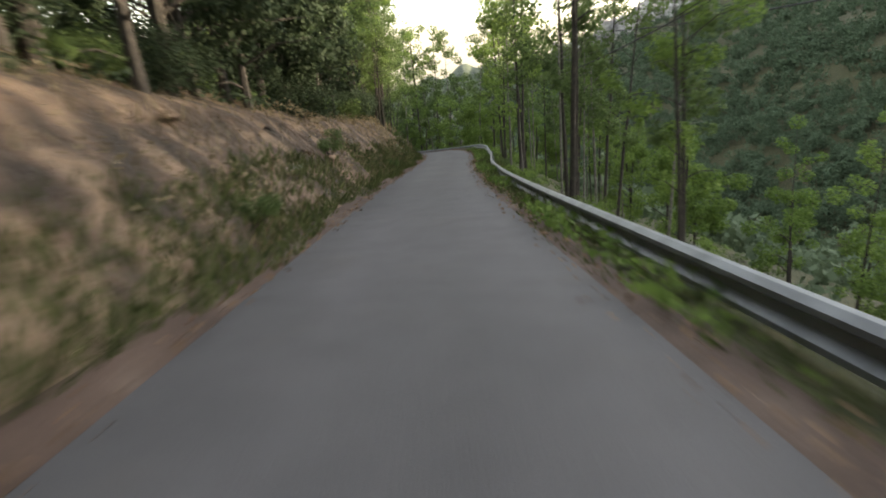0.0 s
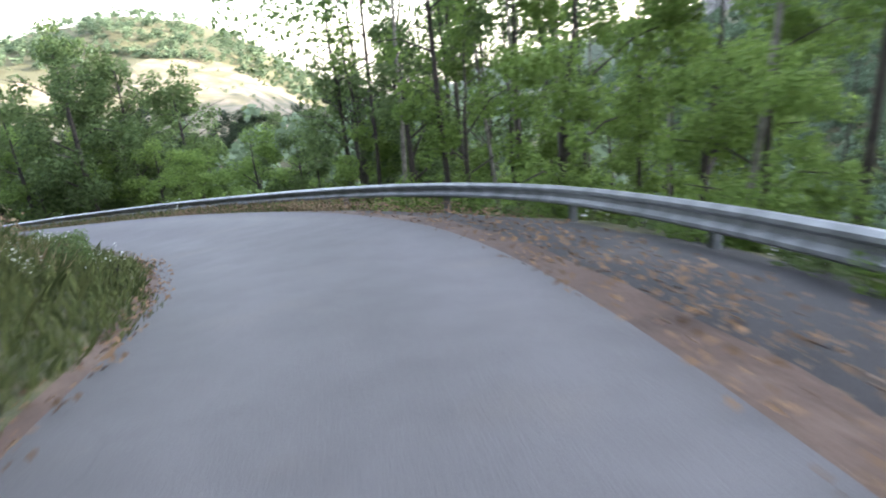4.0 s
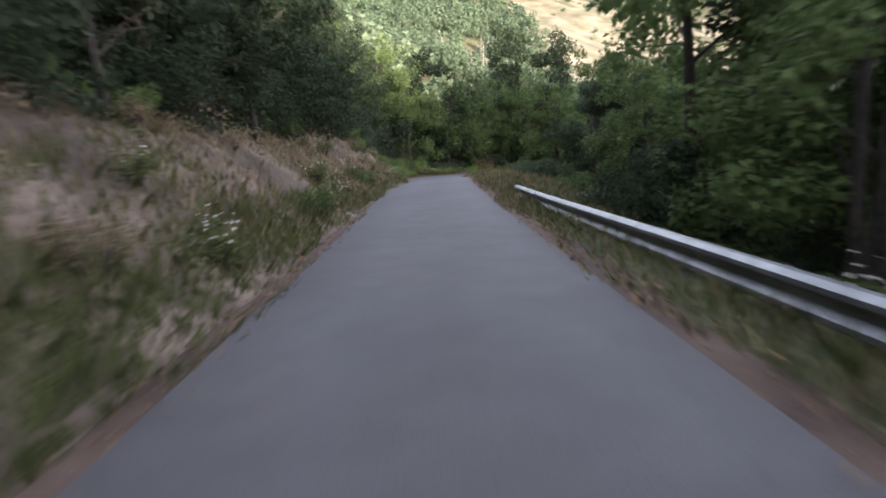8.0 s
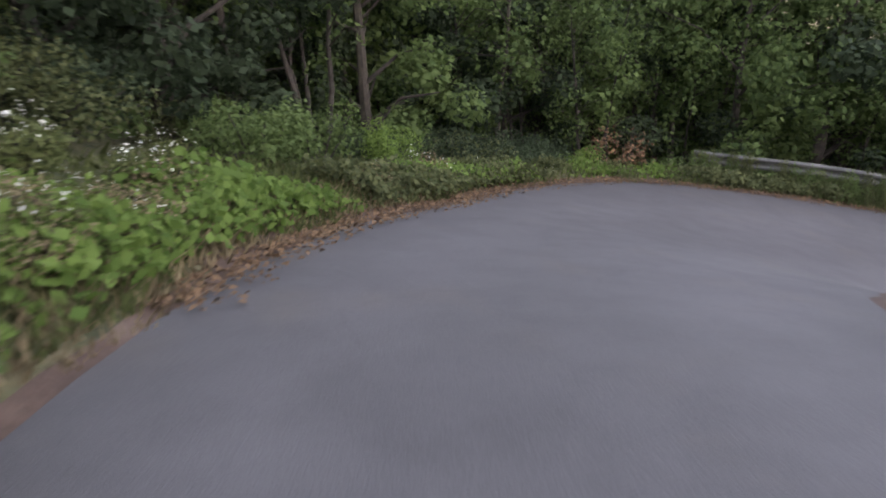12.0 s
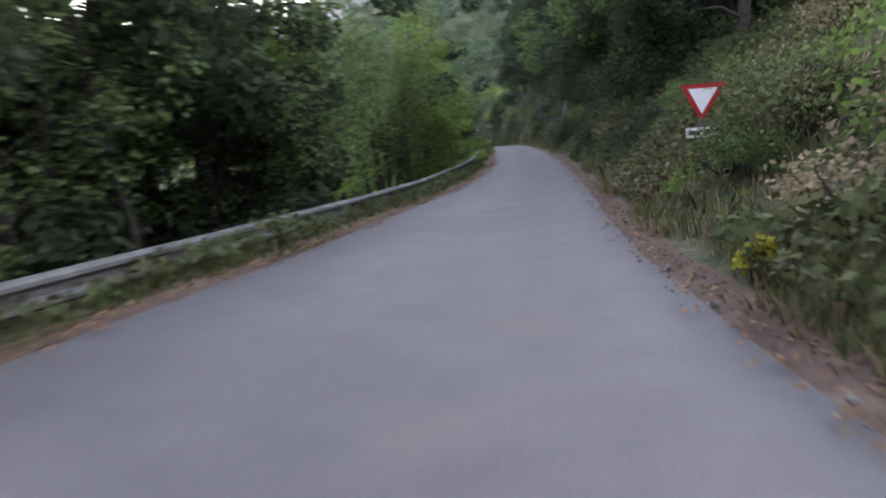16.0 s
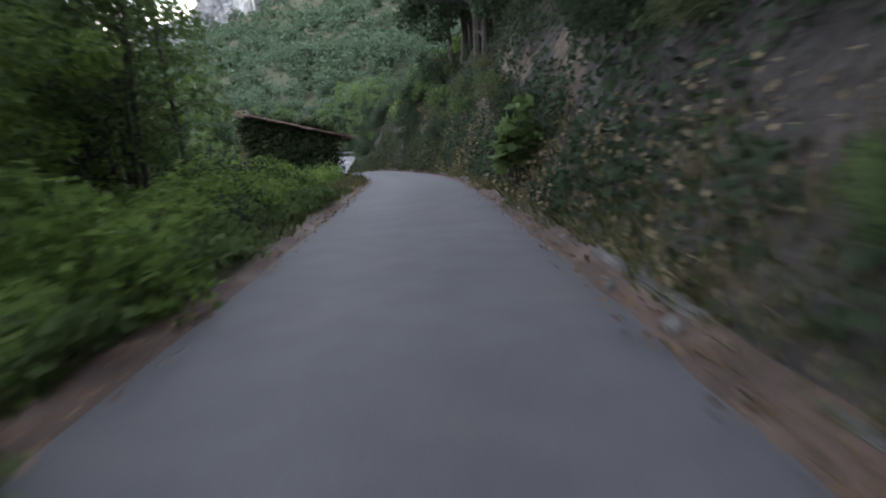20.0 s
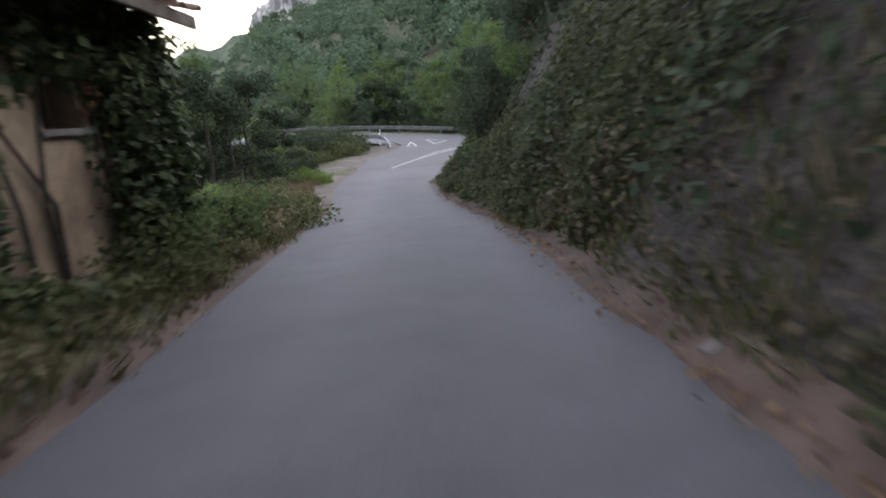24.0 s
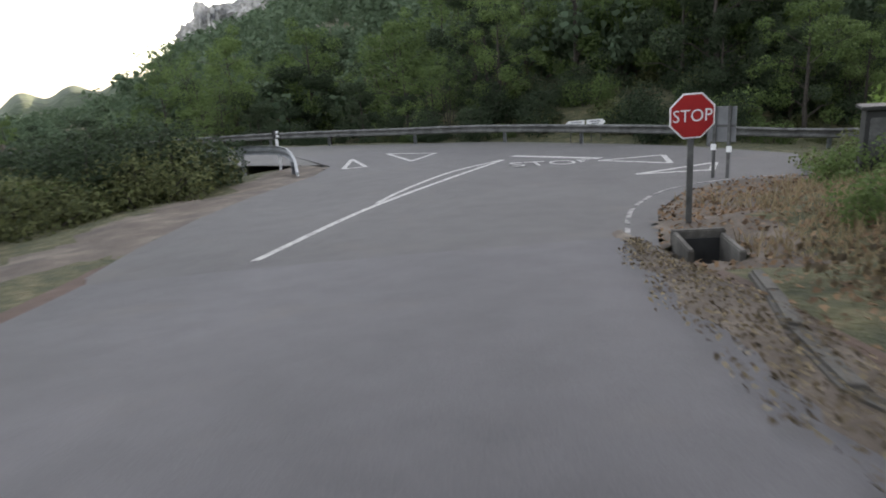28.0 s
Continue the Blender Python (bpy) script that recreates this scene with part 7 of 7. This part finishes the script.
def fallen_log(x, y, z, long, turn, seed, label):
    rs = np.random.RandomState(seed)
    thing = tagged(new("fallen_log"), label, "log", "felled wood")
    bm = bmesh.new()
    tube(bm, [(long * (u - 0.5), 0.1 * math.sin(u * 4), 0.02 * math.sin(u * 9)) for u in np.linspace(0, 1, 6)], [0.14 - 0.05 * u for u in np.linspace(0, 1, 6)], 8)
    part("stem", bm, BARK_PALE, thing)
    for k in range(3):
        bm = bmesh.new()
        u = rs.uniform(-0.3, 0.45) * long
        tube(bm, [(u, 0, 0.05), (u + 0.25, rs.uniform(-0.3, 0.3), 0.35 + 0.3 * rs.rand())], [0.04, 0.015], 5)
        part("branch_stub", bm, BARK_PALE, thing)
    thing.matrix_world = pose(x, y, z + 0.1, rs.uniform(-8, 8), rs.uniform(-12, 12), turn)


rg = random.Random(21)
for k in range(18):
    x, y = -128 + rg.uniform(-16, 10), 140 + rg.uniform(-14, 16)
    dead_tree(x, y, float(ground_z(x, y)[0]), rg.uniform(5, 9), 300 + k)
for k in range(10):
    x, y = -118 + rg.uniform(-14, 14), 133 + rg.uniform(-12, 12)
    fallen_log(x, y, float(ground_z(x, y)[0]), rg.uniform(4, 8), rg.uniform(0, 180), 400 + k, "pale felled log lying on the cleared slope")
lx, ly, lz = at_lane(7.6, -4.4)
fallen_log(lx, ly, lz - 0.02, 1.8, 40, 450, "grey fallen branch on the earth bank")


def crag(x, y, z, wide, tall, turn, seed):
    rs = np.random.RandomState(seed)
    bm = bmesh.new()
    bmesh.ops.create_icosphere(bm, subdivisions=5, radius=1.0)
    co = np.array([v.co for v in bm.verts])
    n = fbm(co[:, 0] * 6 + seed, co[:, 1] * 6 + co[:, 2] * 1.5, 1.4, seed) * 0.5 + fbm(co[:, 0] * 9, co[:, 1] * 9 + co[:, 2] * 2.5, 0.45, seed + 1) * 0.22
    for v, k in zip(bm.verts, n):
        v.co = Vector((v.co.x * wide * (1 + k), v.co.y * wide * 0.55 * (1 + k), max(-0.6, v.co.z) * tall * (1 + 0.6 * k)))
    ob = part("limestone_crag", bm, LIMESTONE)
    tagged(ob, "pale weathered limestone crag on the mountain side", "crag", "limestone crags")
    ob.matrix_world = pose(x, y, z, 0, 0, turn)


for bearing, away, wide, tall in ((-14.2, 318, 9, 8), (-15.5, 316, 12, 12), (-18.5, 322, 12, 9), (-20.5, 326, 10, 11), (-21.8, 322, 14, 14), (-24, 330, 13, 11), (-25.6, 318, 12, 14), (-27.2, 326, 15, 14), (-31, 322, 14, 12)):
    x, y = -5.6 - away * math.sin(radians(bearing)), 190 + away * math.cos(radians(bearing))
    crag(x, y, float(ground_z(x, y)[0]) + 1.5, wide, tall, rg.uniform(0, 360), int(500 - bearing * 10))

# single plants at the hairpin and on the second leg
dead = bush("dead_shrub", 61, 2.0, 2.6, 1500, 0.07, LITTER, "tall dead brown shrub among the green bushes", 16, "shrub")
dead.matrix_world = Matrix.Translation((-79.5, 98.3, float(ground_z(-79.5, 98.3)[0]) - 0.1))
x, y, z = at_lane(16.7, 1.85)
weed = bush("yellow_weed", 62, 0.6, 0.45, 420, 0.05, YELLOW, "bright yellow-green weed at the asphalt edge", 9, "weed")
weed.matrix_world = Matrix.Translation((x, y, z - 0.05)) @ Matrix.Diagonal((0.6, 0.6, 0.6, 1))
x, y, z = at_lane(21.0, 1.75)
fig = bush("fig_bush", 63, 1.0, 1.5, 300, 0.2, LEAF, "young bush with large bluish green leaves at the rock foot", 8, "bush")
fig.matrix_world = Matrix.Translation((x, y, z))


def across(name, sec, a, b, wide, mat, label, category):
    """A thin worn strip on the asphalt, along the lane (a = b) or across it."""
    i = int(np.argmin(np.abs(SEC - sec)))
    p, s = LINE[i], SIDE[i]
    d = np.array((-s[1], s[0], 0)) * wide / 2
    f = (LINE[i + 1] - LINE[i - 1]) / np.linalg.norm((LINE[i + 1] - LINE[i - 1])[:2])
    rows = []
    for u in np.linspace(a, b, 14):
        q = p + s * u + np.array((0, 0, 0.036 - 0.03 * (u / (EDGE_R[i] if u > 0 else EDGE_L[i])) ** 2))
        w = 0.03 * math.sin(u * 5.1)
        rows.append([tuple(q + f * (w - wide / 2)), tuple(q + f * (w + wide / 2))])
    strip(name, rows, mat, label, "structure", category)


across("asphalt_seam", 26.33, -2.0, 1.2, 0.012, ASPHALT_SEAM, "dark worn seam across the lane asphalt", "road seam")


def lane_mark(t0, t1, off, wide):
    rows = []
    for sec in np.linspace(t0, t1, 12):
        p, s = [np.array([np.interp(sec, SEC, v[:, j]) for j in range(3)]) for v in (LINE, SIDE)]
        e = float(np.interp(sec, SEC, EDGE_L))
        rows.append([tuple(p + s * (off + o) + np.array((0, 0, 0.035 - 0.03 * ((off + o) / e) ** 2))) for o in (-wide / 2, wide / 2)])
    strip("faded_edge_line", rows, PAINT_FADED, "faded white edge line on the lane", "structure", "road marking")


lane_mark(18.36, 18.96, -1.38, 0.015)


def wrapper(x, y, z):
    rs = np.random.RandomState(5)
    n = 7
    verts = [(0.22 * (i / 6 - 0.5), 0.14 * (j / 6 - 0.5), 0.05 + rs.normal() * 0.025) for i in range(n) for j in range(n)]
    faces = [(i * n + j, (i + 1) * n + j, (i + 1) * n + j + 1, i * n + j + 1) for i in range(n - 1) for j in range(n - 1)]
    ob = new("crumpled_wrapper", mesh("crumpled_wrapper", verts, faces, WHITE))
    ob.matrix_world = pose(x, y, z, 0, 0, 25)
    tagged(ob, "crumpled white wrapper lying in the gutter", "litter")


x, y, z = at_lane(26.89, 1.5)
wrapper(x, y, lane_z(26.89) + 0.03)

# the kerb that leads to the culvert
thing = tagged(new("kerb"), "grey concrete kerb running to the open culvert", "kerb", "", "structure")
kerb = [(-0.62, 192.95), (-1.25, 192.45), (-2.05, 191.87), (-2.8, 191.2), (-3.3, 190.3), (-3.95, 189.4), (-4.65, 188.6), (-5.3, 187.7), (-6.0, 186.75), (-6.6, 185.9)]
for (ax, ay), (bx, by) in zip(kerb, kerb[1:]):
    bm = bmesh.new()
    mx, my = (ax + bx) / 2, (ay + by) / 2
    near = int(np.argmin(np.hypot(LINE[:, 0] - mx, LINE[:, 1] - my)))
    fall = math.degrees(math.atan2(float(LINE[near + 3][2] - LINE[near - 3][2]), float(np.hypot(*(LINE[near + 3][:2] - LINE[near - 3][:2])))))
    box(bm, (math.hypot(bx - ax, by - ay) - 0.02, 0.13, 0.34), bevel=0.025)
    ob = part("kerb_stone", bm, KERB_GREY, thing)
    ob.matrix_world = pose(mx, my, float(LINE[near][2]) - 0.07, 0, fall, math.degrees(math.atan2(by - ay, bx - ax)))


def leaf_drift():
    """Soil and dead leaves washed over the lane's edge in front of the kerb."""
    rs = np.random.RandomState(83)
    secs = np.linspace(26.8, 28.95, 60)
    across = np.linspace(0, 1, 9)
    c = np.stack([np.interp(secs, SEC, LINE[:, j]) for j in range(3)], 1)
    sd = np.stack([np.interp(secs, SEC, SIDE[:, j]) for j in range(2)], 1)
    e0 = np.interp(secs, SEC, EDGE_R)
    inner = np.interp(secs, [26.8, 27.2, 28.2, 28.5, 28.7, 28.95], [-0.1, -0.36, -0.5, -0.45, -0.3, -0.05]) + 0.07 * np.sin(secs * 31) + 0.05 * np.sin(secs * 77 + 1)
    outer = np.interp(secs, [26.8, 28.3, 28.5, 28.65, 28.95], [0.12, 0.1, 0.3, 0.15, 0.0])
    v = np.zeros((len(secs), len(across), 3))
    for j, f in enumerate(across):
        o = e0 + inner + (outer - inner) * f
        v[:, j, 0], v[:, j, 1] = c[:, 0] + sd[:, 0] * o, c[:, 1] + sd[:, 1] * o
        v[:, j, 2] = c[:, 2] - 0.01 + 0.035 * min(1, f * 1.5) + 0.01 * rs.rand(len(secs)) * (f > 0)
    n = len(across)
    faces = np.array([(i * n + j, (i + 1) * n + j, (i + 1) * n + j + 1, i * n + j + 1) for i in range(len(secs) - 1) for j in range(n - 1)])
    tagged(new("soil_drift", mesh("soil_drift", v.reshape(-1, 3), faces[:, ::-1], DUST, True)), "brown soil washed along the lane edge", "soil", "", "stuff")
    count = 6000
    sec = rs.uniform(26.9, 28.85, count)
    lo, hi = np.interp(sec, secs, inner), np.interp(sec, secs, outer)
    o = np.interp(sec, SEC, EDGE_R) + lo - 0.1 + (hi - lo + 0.1) * rs.rand(count) ** 0.7
    p = np.stack([np.interp(sec, SEC, LINE[:, 0]) + np.interp(sec, SEC, SIDE[:, 0]) * o, np.interp(sec, SEC, LINE[:, 1]) + np.interp(sec, SEC, SIDE[:, 1]) * o, np.interp(sec, SEC, LINE[:, 2]) + 0.05 + 0.03 * rs.rand(count)], 1)
    az, t = rs.rand(count) * 6.283, (0.008 + 0.018 * rs.rand(count))[:, None]
    a = np.stack([np.cos(az), np.sin(az), rs.normal(size=count) * 0.35], 1) * t
    b = np.stack([-np.sin(az), np.cos(az), rs.normal(size=count) * 0.35], 1) * t * 0.65
    v = np.stack([p - a, p - b + (0, 0, 0.01), p + a, p + b + (0, 0, 0.01)], 1).reshape(-1, 3)
    for nm, part_of, mat, label in (("leaf_drift", slice(0, 3600 * 4), WITHERED, "brown dead leaves heaped before the kerb"), ("straw_drift", slice(3600 * 4, None), DRY, "pale dry leaves and straw before the kerb")):
        w = v[part_of]
        tagged(new(nm, mesh(nm, w, np.arange(len(w)).reshape(-1, 4), mat)), label, "leaf litter", "", "stuff")


leaf_drift()


def bare_shoulder():
    """Trodden brown soil beside the lane's mouth."""
    rs = np.random.RandomState(84)
    secs = np.linspace(26.2, 28.5, 50)
    rows = []
    for f in np.linspace(0, 1, 7):
        far = np.interp(secs, [26.2, 27.3, 28.0, 28.5], [0.9, 1.0, 2.9, 3.5]) + 0.15 * np.sin(secs * 23)
        p, _ = bank_point(secs, -1, -0.06 + (far + 0.06) * f)
        p[:, 2] += (0.022 if 0 < f < 1 else -0.03) + 0.018 * rs.rand(len(secs))
        rows.append(p)
    v = np.stack(rows, 1)
    n = len(rows)
    faces = np.array([(i * n + j, i * n + j + 1, (i + 1) * n + j + 1, (i + 1) * n + j) for i in range(len(secs) - 1) for j in range(n - 1)])
    tagged(new("bare_shoulder", mesh("bare_shoulder", v.reshape(-1, 3), faces[:, ::-1], DUST, True)), "bare brown soil beside the lane mouth", "soil", "", "stuff")


bare_shoulder()


def roadside_cabinet(x, y, z, yaw):
    thing = holder("roadside_cabinet", pose(x, y, z, 0, 0, yaw), "dark roadside cabinet with small sloping lid among bushes", "cabinet")
    for nm, size, at, mat in (("plinth", (0.62, 0.52, 0.75), (0, 0, 0.3), BLACK), ("cabinet_body", (0.56, 0.46, 0.95), (0, 0, 1.12), BLACK), ("lid", (0.74, 0.64, 0.06), (0, 0, 1.64), BLACK), ("door_panel", (0.42, 0.02, 0.7), (0, -0.24, 1.12), STEEL_OLD)):
        bm = bmesh.new()
        box(bm, size, at, bevel=0.012)
        part(nm, bm, mat, thing)


roadside_cabinet(7.2, 195.3, float(corner_z(np.array([7.2]), np.array([195.3]))[0]) - 0.35, J_YAW - 25)
